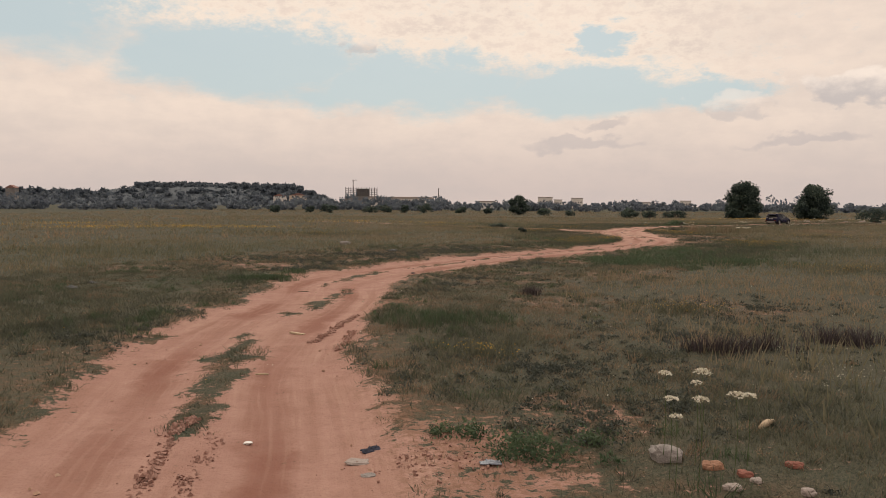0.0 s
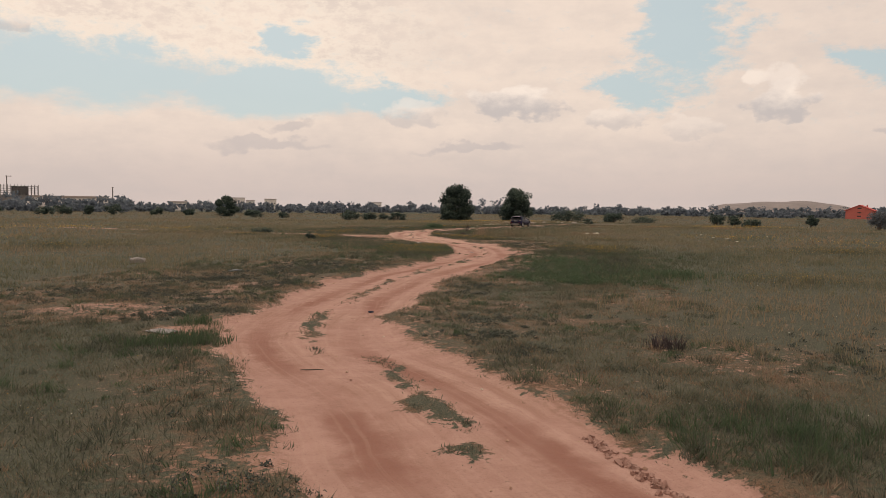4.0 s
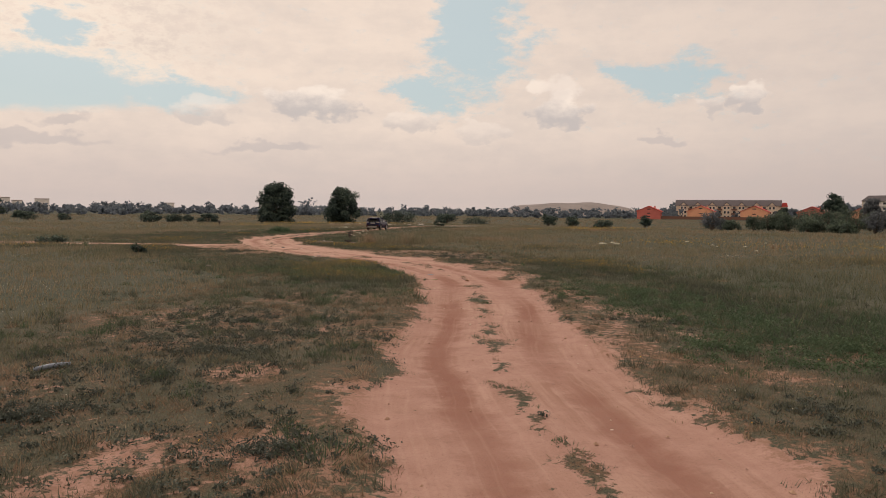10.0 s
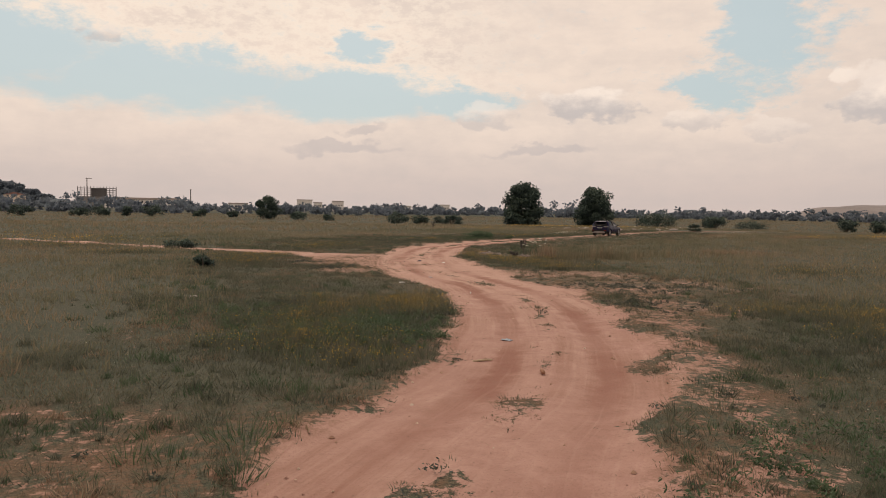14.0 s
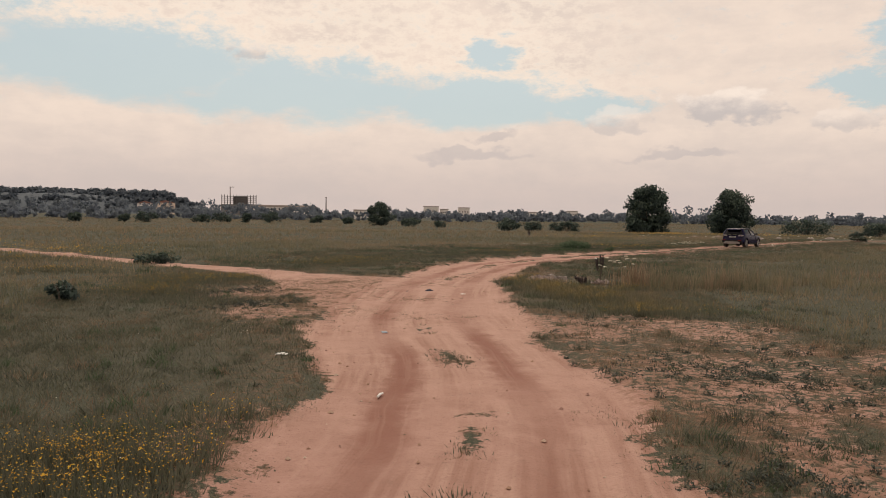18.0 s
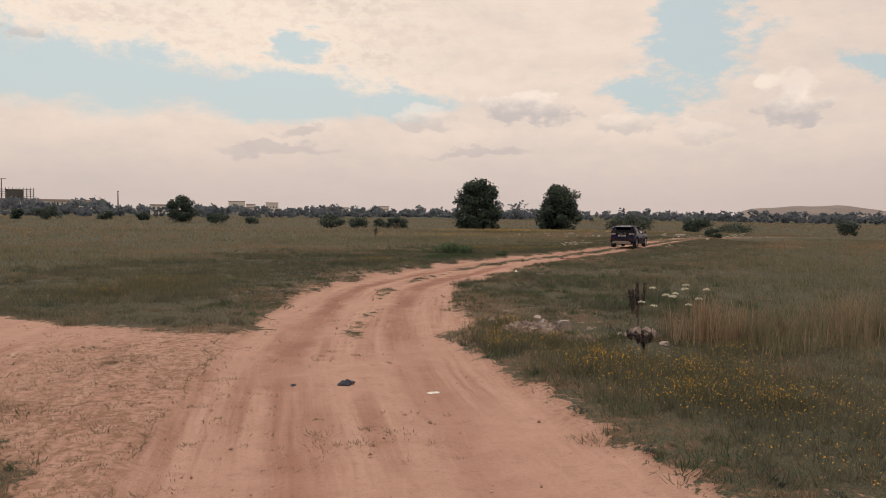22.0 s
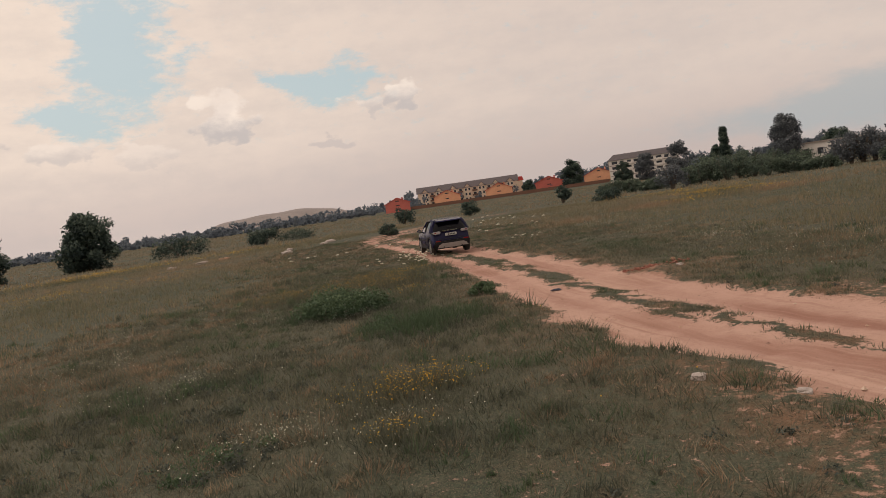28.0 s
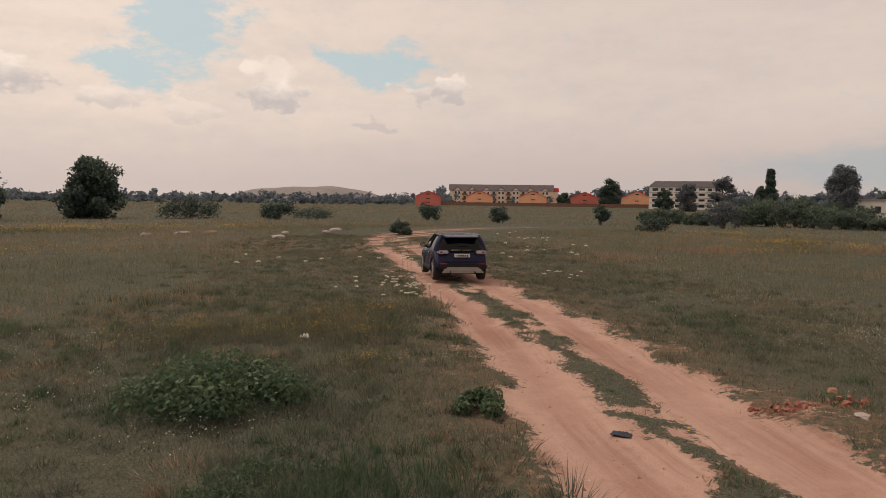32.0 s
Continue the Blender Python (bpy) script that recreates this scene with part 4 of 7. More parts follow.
blades("tiny_tuft", xy, 12, 0.02 + 0.04 * rng.rand(len(xy)) ** 2, 0.007, 0.03 + 0.06 * rng.rand(len(xy)), 0.15 + 0.35 * rng.rand(len(xy)), GRASS, "tiny grey-green tufts strewn over beaten earth", 1.2, 1, 25)
xy = in_discs(rng, STREWN, 26)
blades("withered_tuft", xy, 9, 0.02 + 0.035 * rng.rand(len(xy)), 0.009, 0.03 + 0.06 * rng.rand(len(xy)), 0.68 + 0.18 * rng.rand(len(xy)), GRASS, "tiny rusty tufts strewn over beaten earth", 1.3, 1, 26)


# small weeds that creep over half-bare earth
def weed_density(xy):
    _, bare, _, _, far = land(xy)
    half = soft(bare, 0.2, 0.4) * (1 - soft(bare, 0.72, 0.95))
    apron = 0.34 * (bare >= 0.72) * (far > 2.0)
    return (half + apron) * np.clip(0.5 + 0.8 * wave(xy, 0.8, 61), 0, 1) * (far < 9)


xy = scatter(rng, 420000, LO, HI, weed_density, 9)
red = rng.rand(len(xy)) + 0.5 * wave(xy, 0.25, 62) > 0.55
rusty = in_discs(rng, [(-6.2, 32.5, 1.8, 1), (-7.6, 31.4, 1.6, 1), (-4.8, 32.7, 1.2, 1), (-1.6, 32.5, 1.0, 1), (-5.4, 30.6, 1.4, 1), (5.4, 32.6, 0.9, 1.4), (15.6, 51.6, 1.0, 1.2), (3.2, 10.6, 1.6, 1.2), (4.4, 12.2, 2.0, 1.0), (6.5, 15.5, 2.4, 0.8), (8.5, 19, 2.5, 0.6), (31.4, 88.0, 1.0, 1), (-3, 38, 3, 0.5)], 45)
xy, red = np.vstack([xy, rusty]), np.concatenate([red, np.ones(len(rusty), bool)])
blades("creeping_weed", xy[~red], 9, 0.03 + 0.05 * rng.rand((~red).sum()), 0.010, 0.04 + 0.08 * rng.rand((~red).sum()), 0.08 + 0.35 * rng.rand((~red).sum()), GRASS, "low grey-green weeds creeping over half-bare earth", 1.2, 1, 6)
blades("rusty_weed", xy[red], 8, 0.02 + 0.04 * rng.rand(red.sum()), 0.011, 0.05 + 0.09 * rng.rand(red.sum()), 0.70 + 0.16 * rng.rand(red.sum()), GRASS, "rusty withered weeds on half-bare earth", 1.3, 1, 16)


def blossoms(name, xy, h, size, mat, label, petals=6, seed=0):
    """A small flat flower on top of a stem at each place."""
    rng = np.random.RandomState(seed)
    n = len(xy)
    z = land(xy)[0]
    hh = h * (0.6 + 0.6 * rng.rand(n))
    c = np.column_stack([xy + rng.randn(n, 2) * 0.03, z + hh])
    s = size * (0.6 + 0.8 * rng.rand(n))
    tilt = rng.randn(n, 2) * 0.35
    V, F = [c], []
    for k in range(petals):
        a = k * math.tau / petals + rng.rand(n)
        rr = s * (0.8 + 0.4 * rng.rand(n))
        dx, dy = np.cos(a) * rr, np.sin(a) * rr
        V.append(c + np.column_stack([dx, dy, dx * tilt[:, 0] + dy * tilt[:, 1] + 0.15 * s]))
    i = np.arange(n)
    for k in range(petals):
        F.append(np.column_stack([i, i + n * (k + 1), i + n * ((k + 1) % petals + 1)]))
    tints = np.tile(rng.rand(n), petals + 1)
    return tagged(link_mesh(name, np.vstack(V), np.vstack(F), [mat], tints), label, "flowers", kind="stuff")


GOLD = [(1.6, 13.2, 0.6, 1.2), (6.0, 18.1, 0.9, 0.9), (15.2, 29.5, 2.0, 0.35), (7.9, 48.8, 1.5, 1.0), (10.8, 53.0, 1.3, 1.1), (8.4, 47.0, 0.9, 0.9), (20.4, 49.3, 1.6, 0.8), (10.5, 52.6, 1.0, 0.9),
        (8.0, 51.2, 1.2, 0.9), (18.4, 50.3, 1.2, 1.0), (19.3, 63.5, 1.8, 0.6), (11.4, 79.3, 2.2, 0.5), (7.5, 66.9, 1.2, 0.8), (12.8, 81.5, 1.8, 0.6), (18.6, 69.7, 0.9, 1.2), (19.1, 65.6, 1.2, 1.1),
        (18.5, 68.3, 0.8, 1.6), (19.2, 67.2, 1.1, 1.4), (18.4, 66.2, 1.0, 1.2), (20.9, 90.0, 0.8, 0.9)]
GOLD3 = [(10.5, 53.4, 0.9, 1.5), (10.6, 51.7, 0.8, 1.3), (8.8, 52.4, 0.9, 1.2), (8.8, 54.2, 0.8, 0.9), (11.6, 54.5, 0.4, 1.4), (18.6, 71.4, 0.7, 1.3), (17.9, 67.6, 0.7, 1.4), (20.9, 68.3, 0.8, 0.9), (18.9, 62.5, 0.9, 1.5),
         (17.8, 70.2, 0.6, 1.5), (17.4, 69.3, 0.6, 1.5), (21.3, 89.7, 0.7, 1.8), (19.5, 89.0, 0.4, 1.6), (31.3, 97.6, 1.2, 0.9), (31.5, 96.6, 0.8, 0.9), (7.4, 67.8, 1.0, 0.9), (2.1, 74.2, 2.0, 0.5)]
GOLD2 = [(33.9, 97.8, 1.4, 0.6), (29.9, 99.2, 1.5, 0.8), (32.5, 98.6, 1.2, 0.8), (29.5, 95.1, 0.7, 0.9), (72.7, 94.4, 3.0, 0.35), (49.5, 139, 9, 0.10), (-1.8, 81, 4, 0.25), (-10, 58, 6, 0.15), (20, 26, 3, 0.3), (64.5, 93.5, 3, 0.3), (33, 43, 5, 0.25), (28, 60, 4, 0.2)]
FARGOLD = [(-24, 68, 5.5, 1.0), (-31, 65, 4.5, 0.8), (-17, 68, 4, 0.6), (-40, 78, 9, 0.35), (52, 139, 8, 0.6), (62, 134, 6, 0.4), (69, 95, 3.2, 1.0), (59.4, 94.2, 2.4, 0.6), (67, 91, 3, 0.6), (82, 100, 8, 0.3), (-12, 92, 8, 0.3), (-2, 86, 5, 0.3), (40, 60, 6, 0.25), (45, 48, 7, 0.25), (36, 120, 7, 0.25)]
MILK = [(6.2, 11.4, 1.0, 1.0), (6.4, 13.1, 0.8, 0.7), (3.2, 27.5, 0.8, 0.7), (31.5, 55.1, 2.0, 0.3), (34.1, 40.3, 3.0, 0.25), (28.6, 47.8, 2.0, 0.35), (24.4, 50.1, 1.5, 0.35), (-1.4, 48.4, 1.6, 0.5), (-2.8, 43.7, 1.4, 0.4),
        (9.8, 39.4, 0.6, 0.8), (30.3, 86.8, 2.2, 0.4), (11.0, 59.4, 0.7, 0.6), (36.6, 89.0, 1.8, 0.5), (40.1, 80.8, 2.5, 0.35), (27.5, 81.2, 1.6, 0.6), (32.3, 84.1, 2.0, 0.5)]
GOLD4 = [(18.5, 47.0, 1.5, 0.8), (17.6, 44.6, 0.9, 0.8), (19.6, 49.0, 1.2, 0.7), (9.0, 71.6, 1.2, 1.0), (7.6, 70.4, 1.4, 0.9)]
MILK3 = [(24.4, 99.2, 1.8, 1.0), (22.2, 96.7, 1.4, 1.2), (19.2, 90.2, 0.8, 1.6), (36, 89, 2.4, 0.8), (40, 92, 3.0, 0.7), (33.5, 86.6, 1.8, 0.9), (46, 96, 4, 0.4), (21, 93.5, 1.4, 0.9), (28, 99.5, 1.6, 0.8), (16.5, 88.5, 1.2, 0.9)]
MILK2 = [(40.3, 102.4, 0.8, 1.5), (39.7, 105.8, 1.2, 0.8), (42.6, 107.0, 1.4, 0.7), (32.5, 96.0, 0.5, 1.2), (25.9, 94.3, 0.9, 1.0), (25.3, 96.4, 0.9, 1.0), (56, 104.9, 3.0, 0.4), (26.7, 97.2, 1.0, 0.7), (19.6, 89.1, 0.9, 1.0), (18.8, 90.4, 0.8, 1.0),
         (23.6, 98.0, 1.0, 0.8), (30.4, 84.7, 1.2, 0.6), (41.4, 110.3, 2.0, 0.4), (51, 96, 3.0, 0.35), (62, 108, 5, 0.2)]
xy = in_discs(rng, GOLD + GOLD2 + GOLD3 + GOLD4, 170)
xy = xy[land(xy)[1] < 0.42]
blossoms("yellow_wildflowers", xy, 0.18, 0.0085, YELLOW, "drifts of small yellow wildflowers", 4, 7)
blades("flower_stems", xy[::3], 5, 0.26, 0.014, 0.08, 0.25, GRASS, "green stems under the yellow flowers", 0.6, 1, 8)
xy = in_discs(rng, FARGOLD, 24)
blossoms("yellow_wildflowers", xy, 0.30, 0.020, YELLOW, "yellow drifts of wildflowers across the meadow", 5, 18)
xy = in_discs(rng, MILK + MILK2 + MILK3, 60)
blossoms("white_wildflowers", xy, 0.22, 0.006, WHITE, "scattered small white wildflowers", 6, 9)
xy2 = scatter(rng, 26000, LO - [10, 0], HI + [20, 10], lambda q: (cover(q)[0] > 0.6) * np.clip(0.25 + 0.8 * wave(q, 0.07, 71), 0, 1))
blossoms("white_wildflowers", xy2, 0.17, 0.0065, WHITE, "tiny white flowers among the grass", 5, 10)
xy3 = scatter(rng, 9000, LO, HI, lambda q: (cover(q)[0] > 0.6) * np.clip(0.05 + 0.9 * wave(q, 0.06, 72), 0, 1))
blossoms("yellow_wildflowers", xy3, 0.17, 0.008, YELLOW, "tiny yellow flowers among the grass", 5, 11)
# tall reedy grass by the rubble
xy = in_discs(rng, [(22.7, 69.2, 1.3, 0.8), (24.4, 68.9, 1.5, 0.7), (22.0, 68.2, 0.8, 0.5), (26.5, 69.5, 1.6, 0.4)], 13)
blades("reed_grass", xy, 9, 0.3 + 0.55 * rng.rand(len(xy)), 0.018, 0.16, 0.2 + 0.35 * rng.rand(len(xy)), MEADOW, "tall reedy green grass with straw-coloured tips", 0.4, 2, 12)
xy = in_discs(rng, [(21.4, 69.5, 0.75, 1.0), (24.8, 69.6, 0.6, 0.5), (23.3, 68.4, 0.5, 0.4)], 26)
blades("reed_grass", xy, 8, 0.6 + 0.4 * rng.rand(len(xy)), 0.014, 0.12, 0.74 + 0.2 * rng.rand(len(xy)), GRASS, "dry tan reeds beside withered docks", 0.3, 2, 13)
xy = in_discs(rng, [(60, 97, 2.5, 0.5), (52, 99, 2.0, 0.5), (66, 90, 3, 0.4), (33, 72, 3, 0.3)], 12)
blades("reed_grass", xy, 8, 0.34, 0.026, 0.3, 0.80, GRASS, "pale straw-coloured tall grass", 0.4, 1, 14)
# purple-brown withered stalks
xy = in_discs(rng, [(5.1, 13.8, 0.30, 1.0), (5.5, 13.6, 0.24, 1.0), (7.5, 14.7, 0.32, 1.2), (7.9, 14.5, 0.22, 1.0), (3.0, 21.2, 0.3, 0.8), (6.2, 14.0, 0.5, 0.4), (8.4, 14.9, 0.4, 0.6)], 80)
blades("withered_weeds", xy, 11, 0.20 + 0.18 * rng.rand(len(xy)), 0.011, 0.14, 0.1 + 0.6 * rng.rand(len(xy)), DARKSTALK, "purple-brown withered weeds", 0.65, 2, 15)

# ---- trees and bushes ----


def leaves_at(rng, centres, radii, count, size, squash=1.0, shade=None):
    """Small leaf quads in a shell round each centre; returns corners, quads and tints."""
    V, F, T = [], [], []
    for c, r in zip(centres, radii):
        n = int(count)
        d = rng.randn(n, 3)
        d /= np.linalg.norm(d, axis=1)[:, None]
        p = c + d * (r * (0.3 + 0.74 * rng.rand(n) ** 0.6))[:, None] * [1, 1, squash]
        a = rng.randn(n, 3)
        a /= np.linalg.norm(a, axis=1)[:, None]
        b = np.cross(a, d + 0.4 * rng.randn(n, 3))
        b /= np.linalg.norm(b, axis=1)[:, None] + 1e-6
        s = (size * (0.6 + 0.8 * rng.rand(n)))[:, None]
        k = sum(len(v) for v in V)
        V.append(np.stack([p - a * s, p - b * s * 0.55, p + a * s, p + b * s * 0.55], 1).reshape(-1, 3))
        F.append(k + np.arange(4 * n).reshape(-1, 4))
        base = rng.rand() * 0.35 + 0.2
        # Upper leaves of a clump tinted lighter: light from above put into colour.
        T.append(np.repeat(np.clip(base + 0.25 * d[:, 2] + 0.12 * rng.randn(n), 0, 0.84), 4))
    return np.vstack(V), np.vstack(F), np.concatenate(T)


def tree(name, x, y, h, r, label, seed, mat=LEAF, trunk=0.12, clumps=60, leaf=0.15, count=190, lean=0.0, top=1.0, category="tree"):
    """A tapered trunk with limbs and a crown of leafy clumps with gaps between them."""
    rng = np.random.RandomState(seed)
    z = height(x, y)
    root = thing(name, pose(x, y, z), label, category)
    low = h * trunk
    bm = tube([(0, 0, -0.1), (0.05 * r, 0, low), (lean * 0.5, 0.04 * r, h * 0.55), (lean, 0, h * 0.88)], [0.05 * h * 0.55, 0.04 * h * 0.5, 0.02 * h * 0.5, 0.01])
    for k in range(8):
        a, z0 = rng.rand() * math.tau, low + (h * 0.5 - low) * rng.rand()
        q = r * (0.5 + 0.4 * rng.rand())
        tube([(0, 0, z0), (0.5 * q * math.cos(a), 0.5 * q * math.sin(a), z0 + 0.1 * h), (q * math.cos(a), q * math.sin(a), z0 + h * 0.24)], [0.012 * h, 0.008 * h, 0.01], 6, bm)
    part("trunk", bm, BARK, root, smooth=True)
    cs, rs = [], []
    while len(cs) < clumps:
        u = rng.rand()
        zz = low * 0.5 + (h * 0.97 - low * 0.5) * u
        wide = r * (math.sin(math.pi * min(1, 0.26 + 0.68 * u)) ** 0.6) * (1 - (1 - top) * u)
        a, q = rng.rand() * math.tau, rng.rand() ** 0.5
        cs.append((lean * u + wide * q * math.cos(a) * 0.86, wide * q * math.sin(a) * 0.86, zz * (1 - 0.06 * q)))
        rs.append((0.6 * r + 0.16 * h) * (0.24 + 0.2 * rng.rand()))
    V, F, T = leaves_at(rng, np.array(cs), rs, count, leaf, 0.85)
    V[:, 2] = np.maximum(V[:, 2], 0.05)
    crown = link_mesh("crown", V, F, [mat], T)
    crown.parent = root
    return root


def bush(name, x, y, h, r, label, seed, mat=LEAF, clumps=16, leaf=0.12, count=80):
    """Thin stems from the ground under a ragged heap of leaves."""
    rng = np.random.RandomState(seed)
    root = thing(name, pose(x, y, height(x, y)), label, "bush")
    bm = bmesh.new()
    for k in range(6):
        a = k * math.tau / 6 + rng.rand()
        tube([(0.1 * math.cos(a), 0.1 * math.sin(a), -0.05), (0.3 * r * math.cos(a), 0.3 * r * math.sin(a), 0.45 * h), (0.55 * r * math.cos(a), 0.55 * r * math.sin(a), 0.8 * h)], [0.03 * h, 0.02 * h, 0.006], 5, bm)
    part("stem", bm, BARK, root)
    u = rng.rand(clumps)
    a = rng.rand(clumps) * math.tau
    q = np.sqrt(rng.rand(clumps)) * r * 0.8
    zz = h * (0.2 + 0.66 * u) * (1 - 0.45 * (q / r) ** 2)
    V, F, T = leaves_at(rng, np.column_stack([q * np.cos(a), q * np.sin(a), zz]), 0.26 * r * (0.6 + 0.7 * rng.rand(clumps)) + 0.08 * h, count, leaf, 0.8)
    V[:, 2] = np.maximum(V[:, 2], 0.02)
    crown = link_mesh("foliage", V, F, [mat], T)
    crown.parent = root
    return root


tree("poplar_tree", 68.1, 187.2, 8.9, 4.5, "broad dark green poplar standing alone in the meadow", 1, clumps=84, leaf=0.25, count=150, trunk=0.06, top=0.95)
tree("poplar_tree", 83.8, 185.5, 8.5, 4.4, "dark green poplar with a ragged crown in the meadow", 2, clumps=72, leaf=0.25, count=150, trunk=0.06, lean=0.7, top=0.95)
tree("field_tree", 17.9, 255, 6.2, 4.3, "low bushy green tree at the edge of the field", 3, clumps=40, leaf=0.2)
SHRUBS = [(101.4, 166.9, 2.9, 3.2), (96, 180, 3.2, 4.6), (121.5, 153.9, 3.0, 2.3), (109.3, 134.8, 2.5, 1.5), (119.4, 124.4, 3.0, 1.2), (42, 194, 2.9, 2.6), (46.6, 193, 2.2, 2.2), (52, 187, 2.5, 2.3),
          (112, 170, 1.6, 4.0), (25, 240, 2.4, 2.2), (33, 236, 2.0, 2.0), (5.9, 65.3, 0.5, 0.45), (4.3, 79.1, 0.5, 0.9), (57, 215, 1.8, 1.6), (63, 118, 1.1, 0.8), (88, 108, 1.5, 1.6)]
for k, (x, y, h, r) in enumerate(SHRUBS):
    bush("field_bush", x, y, h, r, "rounded green bush growing in the meadow" if h > 1.2 else "low dark green shrub beside the track", 20 + k, clumps=int(10 + 5 * r), leaf=0.05 + 0.035 * h)
for k, (a, d, h, r) in enumerate([(-20.2, 240, 3.2, 2.6), (-17, 245, 3.0, 2.2), (-15.6, 235, 3.6, 3.4), (-11.8, 240, 3.0, 3.0), (-10.4, 250, 3.4, 3.6), (-8.6, 245, 3.6, 2.2), (-6.9, 240, 4.2, 3.6), (-3.4, 250, 2.8, 2.4), (-1.0, 240, 2.4, 2.0), (4.0, 235, 2.6, 2.4)]):
    bush("field_bush", 13 + d * math.sin(radians(a)), 50 + d * math.cos(radians(a)), h, r, "dark green bush far across the field", 50 + k, clumps=22, leaf=0.22, count=60)
bush("green_shrub", 26.9, 95.3, 0.40, 1.15, "spreading dark green leafy shrub in the grass", 70, NETTLE, clumps=46, leaf=0.035, count=150)
bush("green_shrub", 28.4, 92.5, 0.26, 0.36, "small grassy shrub at the edge of the track", 72, NETTLE, clumps=16, leaf=0.03, count=110)
# thicket in front of the housing
# way and distance from the last bend of the track, height, half width, silver-leaved or not
THICKET = [(72.8, 135, 2.0, 1.6, 0), (73.7, 130, 2.6, 1.8, 0), (74.7, 128, 2.4, 1.8, 0), (75.8, 124, 1.9, 1.7, 0), (76.7, 122, 2.1, 1.9, 0), (77.6, 106, 4.4, 2.3, 1), (78.6, 122, 3.3, 2.0, 0), (79.5, 125, 3.5, 2.2, 0), (80.5, 126, 4.3, 2.5, 0), (81.3, 124, 3.7, 2.2, 0), (82.2, 126, 4.3, 2.5, 0), (83.2, 124, 3.9, 2.3, 0), (84.1, 118, 3.1, 2.6, 0), (85.0, 118, 2.7, 2.2, 0), (85.8, 124, 3.4, 2.0, 0), (86.4, 120, 2.4, 1.8, 0), (87.1, 116, 1.8, 1.8, 0)]
THICKET_END = [(87.9, 116, 1.9, 1.8, 0), (88.5, 124, 4.3, 2.0, 1), (89.2, 126, 5.4, 2.3, 1), (89.9, 126, 5.8, 2.4, 1), (90.6, 126, 6.0, 2.0, 1), (91.2, 124, 4.5, 1.9, 1), (91.8, 120, 2.4, 2.2, 0), (92.5, 120, 2.2, 2.2, 0), (93.5, 122, 2.6, 2.6, 0), (94.7, 122, 2.8, 2.6, 0)]
BEHIND = [(79.7, 150, 4.8, 2.6, 0), (80.9, 152, 5.3, 2.8, 0), (82.0, 150, 5.1, 2.8, 0), (83.1, 152, 5.1, 2.8, 0), (84.2, 150, 4.4, 2.6, 0), (86.5, 150, 3.3, 2.4, 0), (92.2, 160, 5.0, 3.0, 0), (93.5, 160, 4.5, 3.0, 0)]
for k, (a, d, h, r, silver) in enumerate(THICKET + THICKET_END + BEHIND):
    x, y = 14.4 + d * math.sin(radians(a)), 85.3 + d * math.cos(radians(a))
    bush("thicket_bush", x, y, h, r, "grey-leaved willow bush of the thicket" if silver else "dense green bush of the thicket before the housing", 80 + k, WILLOW if silver else THICK, clumps=26, leaf=0.15, count=70)
tree("silver_willow", 288, 143, 11.9, 4.2, "grey-leaved willow with thin top shoots in the thicket", 110, WILLOW, clumps=46, leaf=0.26, trunk=0.05)
tree("silver_willow", 288.6, 154.6, 9.6, 4.0, "grey-leaved willow in the thicket", 111, WILLOW, clumps=40, leaf=0.26, trunk=0.05)
tree("thicket_tree", 274, 159, 7.2, 3.2, "small dark tree in the thicket", 109, clumps=36, leaf=0.24, trunk=0.05)
tree("garden_tree", 397, 221, 14.5, 6.0, "round dark tree among the houses", 112, clumps=70, leaf=0.34, trunk=0.05)
tree("garden_tree", 383, 241, 6.8, 3.8, "round dark tree among the houses", 119, clumps=50, leaf=0.3, trunk=0.05)
tree("columnar_poplar", 495, 159, 23.5, 3.0, "slender dark columnar poplar", 113, clumps=110, leaf=0.4, top=0.6, trunk=0.04)
tree("garden_tree", 487, 163, 13.0, 3.6, "dark green tree beside the columnar poplar", 108, clumps=50, leaf=0.4, trunk=0.04)
tree("ash_tree", 228, 102.8, 13.0, 4.1, "tall grey-green tree with an open crown", 114, WILLOW, clumps=76, leaf=0.23, trunk=0.05)
tree("garden_tree", 262, 92, 8.0, 5.0, "dark green tree behind the thicket", 115, clumps=56, leaf=0.24, trunk=0.05)


def belt(name, rows, label, seed, mat=HAZY_WOODS, leaf=1.0, count=34, cx=20.0, cy=60.0):
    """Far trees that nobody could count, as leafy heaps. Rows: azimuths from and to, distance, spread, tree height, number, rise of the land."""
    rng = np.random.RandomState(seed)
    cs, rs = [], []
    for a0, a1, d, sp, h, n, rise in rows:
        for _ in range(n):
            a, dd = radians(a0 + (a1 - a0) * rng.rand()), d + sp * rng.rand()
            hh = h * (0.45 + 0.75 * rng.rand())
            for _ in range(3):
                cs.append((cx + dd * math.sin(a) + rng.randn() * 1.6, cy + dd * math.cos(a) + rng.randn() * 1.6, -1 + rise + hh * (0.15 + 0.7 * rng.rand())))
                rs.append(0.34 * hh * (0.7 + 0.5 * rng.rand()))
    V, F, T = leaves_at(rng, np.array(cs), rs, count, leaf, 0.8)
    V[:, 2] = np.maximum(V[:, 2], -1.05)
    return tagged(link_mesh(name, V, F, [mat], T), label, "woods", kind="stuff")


belt("far_woods", [(-40, 12, 330, 90, 5.0, 240, 0), (10, 52, 400, 140, 4.6, 260, 0), (50, 100, 430, 120, 6.0, 200, 0), (22, 27, 400, 40, 10, 10, 0), (-40, -4, 440, 120, 7.5, 150, 2)], "hazy blue-grey belt of trees along the horizon", 130, leaf=0.9, count=18)
